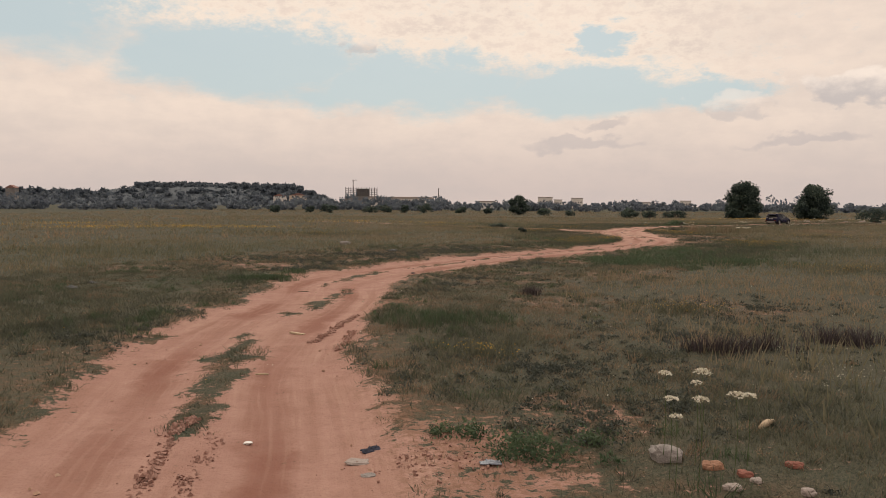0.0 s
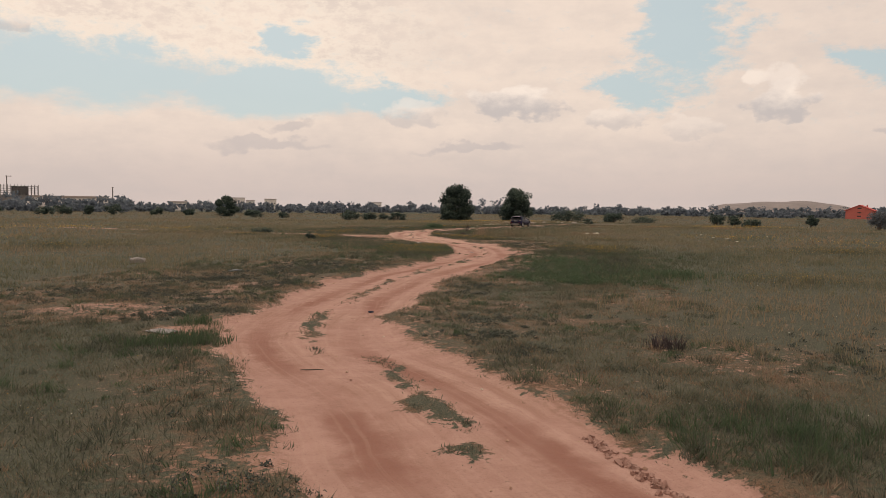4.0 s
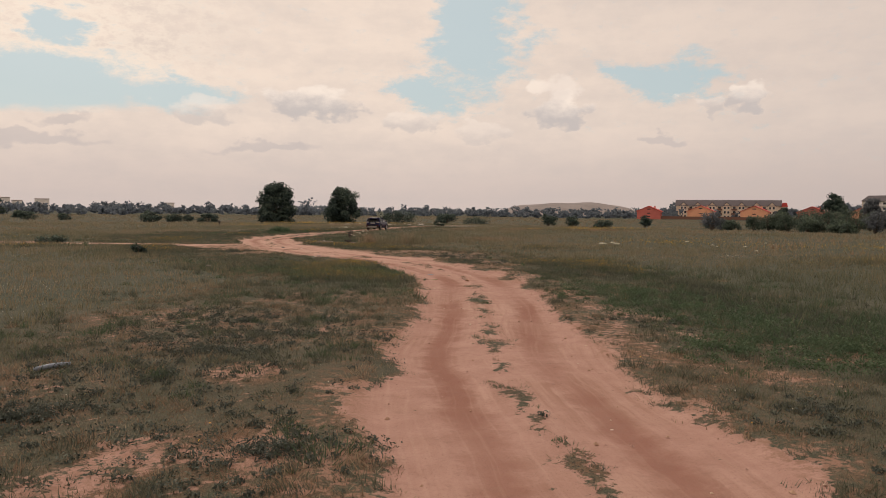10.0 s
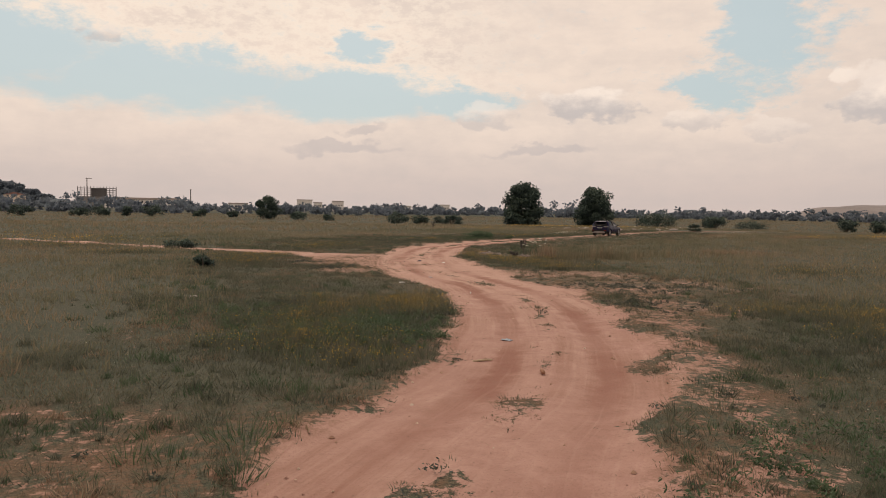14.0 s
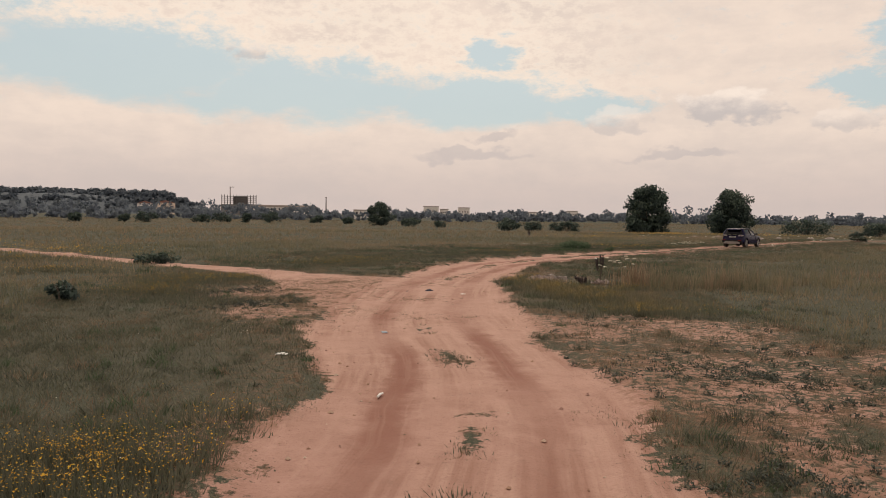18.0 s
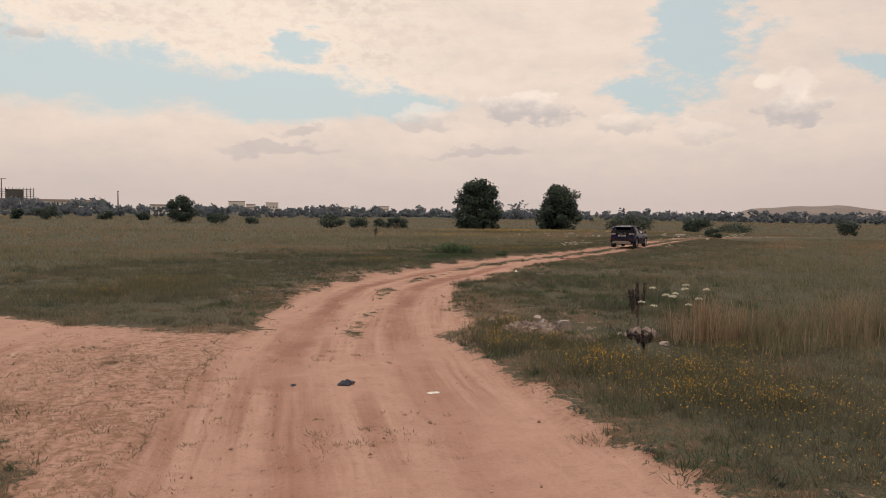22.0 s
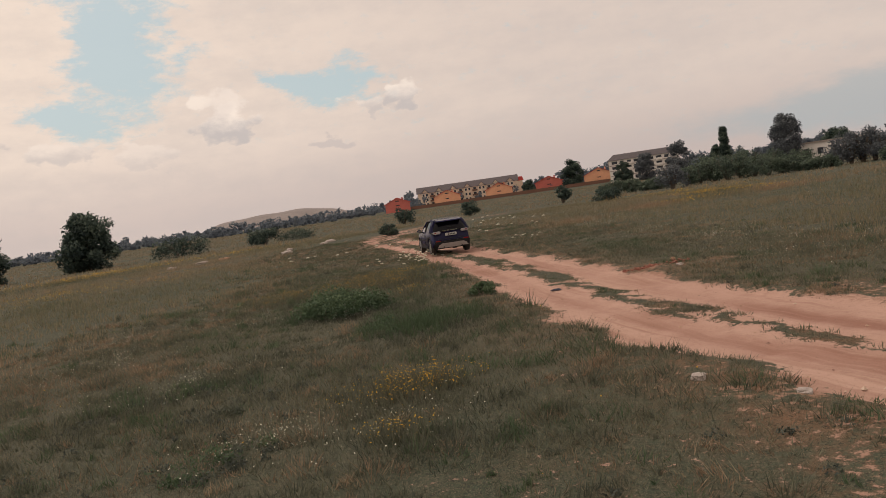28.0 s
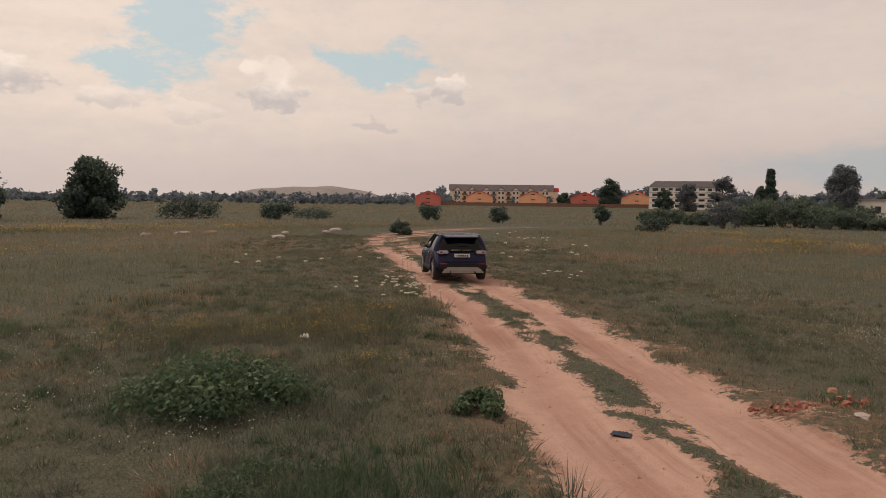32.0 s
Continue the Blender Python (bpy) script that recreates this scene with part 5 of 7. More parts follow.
belt("far_woods", [(54, 86, 500, 60, 10.0, 150, 0), (84, 110, 420, 60, 8.0, 60, 0)], "hazy blue-grey trees behind the housing", 133, leaf=1.3, count=44)
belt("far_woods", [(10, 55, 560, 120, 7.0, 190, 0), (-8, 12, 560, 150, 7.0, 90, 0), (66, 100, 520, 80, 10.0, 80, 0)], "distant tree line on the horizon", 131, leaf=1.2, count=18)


def ridge(name, a0, a1, d, depth, top, mat, label, cx=20.0, cy=60.0, seed=1):
    """A long low hill: rises from the plain and falls behind."""
    rng = np.random.RandomState(seed)
    na, nd = 60, 12
    V = []
    ph = rng.rand(4) * 6.28
    for i in range(na + 1):
        u = i / na
        a = radians(a0 + (a1 - a0) * u)
        low = 0.5 + 0.5 * (1 - math.exp(-max(0, u - 0.38) * 9)) if top > 17.5 else 1.0
        crest = low * top * (math.sin(math.pi * min(1, max(0, u))) ** 0.35) * (1 + 0.05 * math.sin(9 * u + ph[0]) + 0.03 * math.sin(23 * u + ph[1]))
        for j in range(nd + 1):
            w = j / nd
            V.append((cx + (d + depth * w) * math.sin(a), cy + (d + depth * w) * math.cos(a), -1.6 + crest * math.sin(math.pi * w) ** 0.8))
    i = np.arange((na + 1) * (nd + 1)).reshape(na + 1, nd + 1)
    F = np.stack([i[:-1, :-1], i[:-1, 1:], i[1:, 1:], i[1:, :-1]], -1).reshape(-1, 4)
    return tagged(link_mesh(name, V, F, [mat], np.full(len(V), 0.3), smooth=True), label, "hill", kind="structure")


# Slope coloured bluish: the haze before the hill is in its base colour.
HAZY_WOODFLOOR = plain("hazy_wooded_slope", (0.060, 0.074, 0.088), 0.95, vary=0.3, scale=0.03)
ridge("wooded_hill", -40, -11.2, 1120, 520, 36, HAZY_WOODFLOOR, "long low wooded hill on the horizon", seed=3)
# Hill trees carry the same haze in their blue-grey leaves.
HAZY_HILLWOOD = leafy("hazy_hill_leaves", [(0.0, (0.085, 0.104, 0.132)), (0.5, (0.118, 0.140, 0.168)), (1.0, (0.150, 0.172, 0.186))], 0.45)
belt("hill_woods", [(-39, -12.5, 1140, 120, 14.4, 190, 4), (-38, -13, 1220, 80, 12.6, 170, 12), (-26, -14, 1300, 80, 12.6, 200, 24), (-25.5, -14.5, 1380, 40, 10.8, 260, 29), (-39, -12, 1180, 120, 10.8, 300, 8), (-27, -13, 1200, 180, 10.8, 260, 16), (-39, -26, 1280, 120, 10.8, 120, 12)], "dense dark trees covering the hill", 132, HAZY_HILLWOOD, leaf=2.7, count=20)
ridge("landfill_mound", 41.5, 52, 820, 240, 17, CHALK, "flat-topped bare earth mound on the horizon", seed=5)

# ---- buildings ----


def window_unit(parent, x, z, w, h, y, frame_mat=WALL_WHITE):
    wob = part("window", box(w, 0.10, h, x, y, z), frame_mat, parent)
    part("pane", box(w - 0.24, 0.04, h - 0.24, x, y - 0.06, z + 0.12), PANE, wob)
    return wob


def house(x, y, yaw, w, dpt, eave, ridge_h, wall, label, windows=True):
    """A gabled house, its gable towards -y before it is turned."""
    root = thing("house", pose(x, y, -1.0, 0, 0, yaw), label, "house", "gabled houses")
    part("wall", prism([(-w / 2, 0), (w / 2, 0), (w / 2, eave), (0, ridge_h), (-w / 2, eave)], dpt, -dpt / 2), wall, root)
    for s in (-1, 1):
        over, th = 0.6, 0.25
        k = (ridge_h - eave) / (w / 2)
        o = [(0, ridge_h + th), (s * (w / 2 + over), eave - over * k + th), (s * (w / 2 + over), eave - over * k), (0, ridge_h)]
        part("roof", prism(o, dpt + 1.0, -dpt / 2 - 0.5), ROOF_RED, root)
    part("chimney", box(0.7, 0.7, 1.4, w * 0.22, 1.0, ridge_h - 1.2, 0.05), wall, root)
    # Three vent slits up the gable, which has no windows.
    for zz in (1.3, 3.2, ridge_h - 1.9):
        part("window", box(1.9, 0.08, 0.5, 0, -dpt / 2 - 0.03, zz), PANE, root, "narrow dark vent slit")
    for yy in (-dpt * 0.25, dpt * 0.2):
        for s in (-1, 1):
            part("window", box(0.08, 1.3, 1.4, s * (w / 2 + 0.03), yy, eave - 2.4), PANE, root)
    part("door", box(0.08, 1.1, 2.1, -w / 2 - 0.03, -dpt * 0.02, 0.1), FENCE, root)
    return root




def along(az_deg, d, cx=20.8, cy=88.3):
    return cx + d * math.sin(radians(az_deg)), cy + d * math.cos(radians(az_deg))


for a, d, w, eh, rh, mt, lb in [(56.9, 394, 13.0, 4.6, 7.4, WALL_RED, "red rendered gabled house behind a board fence"), (60.8, 412, 14.6, 4.8, 8.0, WALL_OR, "orange gabled house before the long apartments"),
                                (64.85, 412, 14.6, 4.8, 8.0, WALL_OR, "orange gabled house before the long apartments"), (68.7, 431, 15.4, 4.8, 8.0, WALL_RED, "red rendered gabled house with a red roof"),
                                (72.5, 425, 16.4, 5.0, 8.6, WALL_OR, "orange gabled house with a red roof")]:
    house(*along(a, d), -a, w, 12, eh, rh, mt, lb)

# long apartment house: three storeys under a steep roof with gablets
apt = thing("apartment_house", pose(*along(62.45, 440), -1.0, 0, 0, -62.45), "long cream apartment house with a steep grey roof and gablets", "building")
AW, AD = 59.0, 12.0
part("wall", box(AW, AD, 8.6), WALL_CREAM, apt)
part("roof", prism([(-AD / 2 - 0.7, 8.3), (AD / 2 + 0.7, 8.3), (AD / 2 - 1.4, 11.9), (-AD / 2 + 1.4, 11.9)], AW + 1.2, -AW / 2 - 0.6), ROOF_GREY, apt).rotation_euler = (0, 0, radians(90))
part("end_roof", prism([(-1.8, 8.6), (1.8, 8.6), (1.2, 11.0), (-1.2, 11.0)], 7.0, 0), ROOF_RED, apt).matrix_basis = pose(AW / 2 + 2.2, -2, -0.6)
part("end_wall", box(3.2, 7.0, 8.0, AW / 2 + 1.62, 1.5, 0), WALL_CREAM, apt)
for k in range(7):
    gxk = -AW / 2 + 4.4 + k * (AW - 8.8) / 6
    part("gablet", prism([(-1.9, 8.4), (1.9, 8.4), (0, 10.3)], 3.2, -AD / 2 - 0.5), WALL_CREAM, apt).location.x = gxk
    for s in (-1, 1):
        g = part("gablet_roof", prism([(0, 10.75), (s * 2.6, 8.3), (s * 2.6, 7.9), (0, 10.3)], 3.6, -AD / 2 - 0.8), ROOF_GREY, apt)
        g.location.x = gxk
    bay = part("bay", box(4.0, 0.5, 8.2, gxk, -AD / 2 - 0.25), WALL_CREAM, apt)
    for zz in (0.9, 3.6, 6.3):
        window_unit(apt, gxk - 1.0, zz, 1.3, 1.6, -AD / 2 - 0.54)
        window_unit(apt, gxk + 1.0, zz, 1.3, 1.6, -AD / 2 - 0.54)
        if k < 6:
            window_unit(apt, gxk + 4.2, zz, 1.8, 1.7, -AD / 2 - 0.05)
            if zz > 1:
                part("balcony", box(3.0, 1.0, 1.0, gxk + 4.2, -AD / 2 - 0.5, zz - 0.6, 0.04), FENCE, apt)

# pale block with a hipped roof
blk = thing("apartment_block", pose(*along(75.95, 356), -1.0, 0, 0, -78), "pale apartment block with a grey hipped roof and rows of windows", "building")
BW, BD = 31.0, 12.0
part("wall", box(BW, BD, 9.9), WALL_WHITE, blk)
part("side_wall", box(0.3, BD - 0.02, 9.86, -BW / 2 - 0.153, 0, 0.02), WALL_CREAM, blk)
part("roof", box(BW + 1.6, BD + 1.6, 2.6, 0, 0, 9.9, taper=0.82), ROOF_GREY, blk)
for zz in (0.8, 3.2, 5.6, 8.0):
    for k in range(9):
        window_unit(blk, -BW / 2 + 2.4 + k * 3.3, zz, 2.0 if k % 3 else 2.7, 1.45, -BD / 2 - 0.05)
    part("ledge", box(BW + 0.1, 0.25, 0.3, 0, -BD / 2 - 0.13, zz + 1.75), PALE, blk)
for k in (2, 6):
    for zz in (3.0, 5.4, 7.8):
        part("balcony", box(2.9, 1.1, 1.0, -BW / 2 + 2.4 + k * 3.3, -BD / 2 - 0.65, zz - 0.4, 0.04), WALL_WHITE, blk)
# low white building at the edge of the thicket
shed = thing("white_building", pose(*along(88.6, 215), -1.0, 0, 0, -88), "low white flat-roofed building with dark openings", "building")
part("wall", box(16, 8, 4.2), WALL_WHITE, shed)
part("roof", box(16.6, 8.6, 0.4, 0, 0, 4.2), PALE, shed)
for k in range(4):
    window_unit(shed, -5.5 + k * 3.6, 1.2, 1.6, 1.8, -4.05)
# board fence before the houses
fence = thing("board_fence", pose(*along(65.2, 388), -1.0, 0, 0, -64), "long brown board fence before the houses", "fence")
for k in range(40):
    part("board_panel", box(2.9, 0.1, 1.7, -59 + k * 3.0, 0, 0.1, taper=0.995), FENCE, fence)
    part("post", box(0.16, 0.16, 1.95, -60.5 + k * 3.0, 0.02, 0), FENCE, fence)


def slab_frame(x, y, yaw, w, d, floors, bays):
    """A bare concrete building frame with a crane mast behind it."""
    root = thing("building_shell", pose(x, y, 16.0, 0, 0, yaw), "unfinished concrete building shell of columns and slabs", "building")
    part("base", box(w + 2, d + 2, 19, 0, 0, -18.8), CONCRETE, root)
    for f in range(floors):
        part("slab", box(w, d, 0.5, 0, 0, 3.1 + f * 3.3), CONCRETE, root)
        for k in range(bays + 1):
            for s in (-1, 0, 1):
                part("column", box(1.0, 1.0, 3.1 if f else 3.3, -w / 2 + 0.4 + k * (w - 0.8) / bays, s * (d / 2 - 0.5), f * 3.3 + (0.3 if f else 0)), CONCRETE, root)
    for k in range(bays + 1):
        part("column", box(0.9, 0.9, 2.4, -w / 2 + 0.4 + k * (w - 0.8) / bays, -d / 2 + 0.5, floors * 3.3 + 0.3), CONCRETE, root)
    part("inner_wall", box(w * 0.4, d * 0.5, floors * 3.3, w * 0.05, 0, 0), CONCRETE, root)
    return root


slab_frame(-190, 1330, 9, 56, 16, 4, 12)
crane = thing("crane_mast", pose(-207, 1345, 6), "thin steel crane mast behind the concrete shell", "crane")
part("mast", tube([(0, 0, -7), (0, 0, 40)], [0.9, 0.7], 6), SILVER, crane)
part("jib", box(9, 0.8, 1.0, 2.4, 0, 38.6), SILVER, crane)
hall = thing("white_hall", pose(-115, 1276, 6.0, 0, 0, 5), "very long low white hall with rows of small windows", "building")
part("wall", box(112, 18, 13.0, 0, 0, -7), WALL_WHITE, hall)
part("roof", box(114, 20, 3.0, 0, 0, 6.0, taper=0.92), PALE, hall)
for k in range(18):
    window_unit(hall, -51 + k * 6.0, 0.5, 2.6, 4.0, -9.05)
mast = thing("smokestack", pose(-103, 2550, -1), "slender grey smokestack on the horizon", "chimney")
part("shaft", tube([(0, 0, -0.5), (0, 0, 56)], [2.2, 1.5], 10), CONCRETE, mast)
part("cap", tube([(0, 0, 55.8), (0, 0, 58)], [2.4, 2.4], 10), CONCRETE, mast)
ROOF_OLD = plain("faded_roof_tiles", (0.26, 0.14, 0.12), 0.9, vary=0.25, scale=1.5)
for x, y, w, h, mt, lb in [(-244, 1072, 24, 3.0, WALL_CREAM, "pale red-roofed house at the foot of the hill"), (-270, 1072, 18, 2.0, WALL_WHITE, "pale house at the foot of the hill"), (-556, 850, 10, 1.6, CONCRETE, "grey house with a faded roof on the wooded slope"), (-528, 856, 10, 1.2, CONCRETE, "grey house with a faded roof on the wooded slope")]:
    hs = thing("hill_house", pose(x, y, 11 if x > -400 else 17, 0, 0, 12), lb, "house")
    part("wall", box(w, 12, h + 20, 0, 0, -20), mt, hs)
    part("roof", prism([(-w / 2 - 0.8, h), (w / 2 + 0.8, h), (0, h + 3.4)], 13, -6.5), ROOF_OLD, hs)
    for k in range(3):
        window_unit(hs, (k - 1) * w * 0.3, 0.2, 2.2, 2.2, -6.05)
for a, d, w, h in [(5.3, 900, 18, 13), (6.3, 905, 10, 10), (7.8, 900, 14, 12), (0.1, 500, 12, 5.5), (12.5, 820, 26, 7), (16, 850, 12, 9)]:
    x, y = along(a, d, 13, 50)
    hs = thing("distant_block", pose(x, y, -1, 0, 0, -a), "small pale building on the horizon", "building")
    part("wall", box(w, 10, h), WALL_WHITE, hs)
    part("roof", box(w + 0.6, 10.6, 0.7, 0, 0, h), PALE, hs)
    for k in range(4):
        window_unit(hs, (k - 1.5) * w / 4.4, h * 0.55, 1.6, 1.6, -5.05)

# ---- the car ----
car = thing("car", pose(41.5, 100.85, height(41.5, 100.85) + 0.02, 0, 0, -49) @ Matrix.Diagonal((0.88, 0.88, 0.88, 1)), "dark navy SUV with silver rear skid plate on the track", "car")
WHEEL_Y, WHEEL_R = 1.33, 0.365


def tail_lean(z):
    """How far the tail leans forward at a height."""
    return 0.30 * max(0.0, (z - 0.62) / 0.6) ** 1.4


def car_half(y):
    return 0.945 * (1 - 0.17 * abs((y + 0.05) / 2.22) ** 5) - 0.02 * math.exp(-((y) / 1.0) ** 2)


def arch(y):
    lo = 0.34 + (0.10 if abs(y) > 1.85 else 0)
    for yw in (-WHEEL_Y, WHEEL_Y):
        q = 0.43**2 - (y - yw) ** 2
        if q > 0:
            lo = max(lo, WHEEL_R + math.sqrt(q))
    return lo


bm = bmesh.new()
rings = []
ys = np.unique(np.concatenate([np.linspace(-2.17, 2.17, 90), [-WHEEL_Y, WHEEL_Y]]))
for y in ys:
    w = car_half(y)
    belt_z = np.interp(y, [-2.17, -2.06, -1.9, -1.0, 0.6, 0.95, 1.7, 2.05, 2.17], [1.13, 1.21, 1.22, 1.13, 1.02, 0.99, 0.93, 0.82, 0.70])
    lo = arch(y)
    mid = max(lo + 0.03, 0.62)
    sh = max(belt_z - 0.10, mid + 0.04)
    top_in = np.interp(y, [-2.17, 0.9, 1.3, 2.17], [0.80, 0.80, 0.72, 0.60])
    crown_z = belt_z + np.interp(y, [-2.17, 0.8, 1.4, 2.17], [0.0, 0.0, 0.045, 0.02])
    ring = [(w * 0.93, lo), (w, min(lo + 0.05, mid)), (w * 1.0, mid), (w * 0.985, sh), (w * 0.93, belt_z), (w * top_in, belt_z + 0.012), (0, crown_z + 0.015)]
    pts = [(x, z) for x, z in ring] + [(-x, z) for x, z in reversed(ring[:-1])]
    back = min(1.0, max(0.0, (-y - 1.1) / 1.07)) ** 1.5
    bow = 0.10 * max(0.0, (-y - 1.7) / 0.47)
    rings.append([bm.verts.new((x, y + back * tail_lean(z) + bow * (x / 0.8) ** 2, z)) for x, z in pts])
for a, b in zip(rings, rings[1:]):
    for k in range(len(a) - 1):
        bm.faces.new((a[k], a[k + 1], b[k + 1], b[k]))
bm.faces.new(rings[0])
bm.faces.new(list(reversed(rings[-1])))
bmesh.ops.recalc_face_normals(bm, faces=bm.faces[:])
body = part("body", bm, PAINT, car, "glossy navy bodywork with flared wheel arches", smooth=True)
body.data.set_sharp_from_angle(angle=radians(38))
part("underbody", box(1.5, 3.9, 0.34, 0, 0, 0.26, 0.03), PLASTIC, car)
part("wheel_well", box(1.46, 1.0, 0.5, 0, -WHEEL_Y, 0.45, 0.03), PLASTIC, car)
part("wheel_well", box(1.46, 1.0, 0.5, 0, WHEEL_Y, 0.45, 0.03), PLASTIC, car)

# cabin: glass house between belt and roof
bm = bmesh.new()
lay = []
for z, yf, yr, hw in [(1.04, 0.98, -1.98, 0.865), (1.16, 0.76, -1.93, 0.835), (1.32, 0.46, -1.86, 0.765), (1.46, 0.17, -1.78, 0.69), (1.55, -0.05, -1.70, 0.63)]:
    o = []
    for x, y in [(0, yf), (hw * 0.55, yf - 0.03), (hw * 0.88, yf - 0.13), (hw, yf - 0.34), (hw * 1.0, -0.6), (hw * 0.985, yr + 0.35), (hw * 0.90, yr + 0.10), (hw * 0.6, yr + 0.015), (0, yr)]:
        o.append((x, y))
    o += [(-x, y) for x, y in reversed(o[1:-1])]
    lay.append([bm.verts.new((x, y, z)) for x, y in o])
for a, b in zip(lay, lay[1:]):
    n = len(a)
    for k in range(n):
        bm.faces.new((a[k], a[(k + 1) % n], b[(k + 1) % n], b[k]))
bm.faces.new(lay[-1])
bmesh.ops.recalc_face_normals(bm, faces=bm.faces[:])
part("cabin_glass", bm, GLASS_DARK, car, "tinted dark glass all round the cabin", smooth=True)
bm = bmesh.new()
rows = []
for y in np.linspace(-1.86, 0.06, 14):
    hw = np.interp(y, [-1.86, -1.6, -0.4, 0.06], [0.55, 0.635, 0.665, 0.60])
    zc = np.interp(y, [-1.86, -1.2, -0.6, -0.1, 0.06], [1.545, 1.605, 1.628, 1.605, 1.565])
    prof = [(-1.0, -0.085), (-0.96, -0.03), (-0.7, -0.006), (0, 0.008), (0.7, -0.006), (0.96, -0.03), (1.0, -0.085)]
    rows.append([bm.verts.new((x * hw, y, zc + dz)) for x, dz in prof])
for a, b in zip(rows, rows[1:]):
    for k in range(6):
        bm.faces.new((a[k], a[k + 1], b[k + 1], b[k]))
bmesh.ops.solidify(bm, geom=bm.faces[:], thickness=0.03)
bmesh.ops.recalc_face_normals(bm, faces=bm.faces[:])
part("roof", bm, PAINT, car, "glossy dark roof panel reflecting the sky", smooth=True)
part("spoiler", prism([(-2.02, 1.50), (-1.98, 1.545), (-1.62, 1.585), (-1.66, 1.52)], 1.16, -0.58), PAINT, car).rotation_euler = (0, 0, radians(90))
part("brake_light", box(0.34, 0.02, 0.02, 0, -1.99, 1.505), LAMP_RED, car)
for s in (-1, 1):
    part("front_pillar", tube([(s * 0.80, 0.86, 1.03), (s * 0.74, 0.44, 1.30), (s * 0.64, 0.0, 1.545)], [0.05, 0.042, 0.04], 6), PAINT, car)
    part("door_pillar", tube([(s * 0.872, -0.32, 1.04), (s * 0.775, -0.36, 1.32), (s * 0.655, -0.40, 1.54)], [0.045, 0.04, 0.035], 6), PLASTIC, car)
    part("rear_pillar", tube([(s * 0.84, -1.72, 1.03), (s * 0.755, -1.66, 1.30), (s * 0.62, -1.56, 1.54)], [0.12, 0.10, 0.09], 6), PAINT, car)
    part("roof_rail", tube([(s * 0.665, 0.0, 1.54), (s * 0.70, -0.6, 1.585), (s * 0.655, -1.6, 1.56)], [0.022, 0.025, 0.022], 6), PAINT, car)
    door = part("door_seam", box(0.012, 0.014, 0.56, s * 0.938, -0.36, 0.46), PLASTIC, car)
    part("door_seam", box(0.012, 0.014, 0.50, s * 0.938, 0.66, 0.46), PLASTIC, car)
    for yy in (-0.62, 0.38):
        part("door_handle", box(0.03, 0.20, 0.03, s * 0.948, yy, 0.905, 0.01), CHROME, car)
    part("sill", box(0.10, 1.75, 0.13, s * 0.905, 0, 0.29, 0.03), PLASTIC, car, "matt black sill trim")
    mir = part("mirror", box(0.20, 0.13, 0.15, s * 1.0, 0.62, 1.04, 0.04), PAINT, car)
    part("mirror_glass", box(0.16, 0.01, 0.11, s * 1.0, 0.552, 1.06), CHROME, mir)
    part("mirror_arm", box(0.12, 0.06, 0.05, s * 0.90, 0.64, 1.03), PLASTIC, mir)
    tail = part("tail_lamp", box(0.36, 0.16, 0.12, s * 0.655, -2.00, 0.955, 0.035), LAMP_CLEAR, car, "clear wrap-round tail lamp")
    part("lamp_side", box(0.06, 0.26, 0.09, s * 0.83, -1.88, 0.975, 0.025), LAMP_CLEAR, tail)
    part("red_ring", box(0.08, 0.012, 0.05, s * 0.72, -2.085, 0.995, 0.005), LAMP_RED, tail)
    part("reflector", box(0.25, 0.06, 0.06, s * 0.66, -2.145, 0.60, 0.015), LAMP_RED, car)
    part("exhaust", box(0.20, 0.10, 0.075, s * 0.56, -2.17, 0.385, 0.02), CHROME, car)
    part("head_lamp", box(0.36, 0.20, 0.10, s * 0.62, 2.06, 0.74, 0.03), LAMP_CLEAR, car)
    part("fog_vent", box(0.20, 0.03, 0.10, s * 0.62, 2.165, 0.50), PLASTIC, car)
# rear: bumper, skid plate, number plate, emblem bars
part("rear_bumper", box(1.66, 0.16, 0.22, 0, -2.13, 0.42, 0.05), PLASTIC, car, "black rear bumper")
part("skid_plate", prism([(-0.72, 0.33), (-0.66, 0.40), (-0.52, 0.52), (0.52, 0.52), (0.66, 0.40), (0.72, 0.33), (0.46, 0.33), (0.42, 0.40), (-0.42, 0.40), (-0.46, 0.33)], 0.05, -2.245), SILVER, car, "silver rear skid plate")
part("skid_insert", box(0.80, 0.04, 0.15, 0, -2.20, 0.31, 0.01), SILVER, car)
part("tailgate_step", box(1.30, 0.03, 0.025, 0, -2.15, 0.70, 0.008), PLASTIC, car)
plate = part("number_plate", box(0.52, 0.10, 0.115, 0, -2.04, 0.845, 0.004), PLATE, car, "white number plate")
for k, wk in enumerate((0.03, 0.05, 0.05, 0.06, 0.05, 0.05)):
    part("plate_mark", box(wk, 0.006, 0.065, -0.19 + k * 0.073, -2.094, 0.87), INK, plate)
for k in range(10):
    part("emblem_bar", box(0.040, 0.008, 0.035, -0.335 + k * 0.066 + (0.05 if k > 4 else 0), -2.172 + tail_lean(1.08), 1.065), CHROME, car)
part("wiper", box(0.32, 0.015, 0.018, 0.05, -1.925, 1.215), PLASTIC, car)
part("front_grille", box(0.9, 0.03, 0.12, 0, 2.165, 0.68, 0.01), PLASTIC, car)


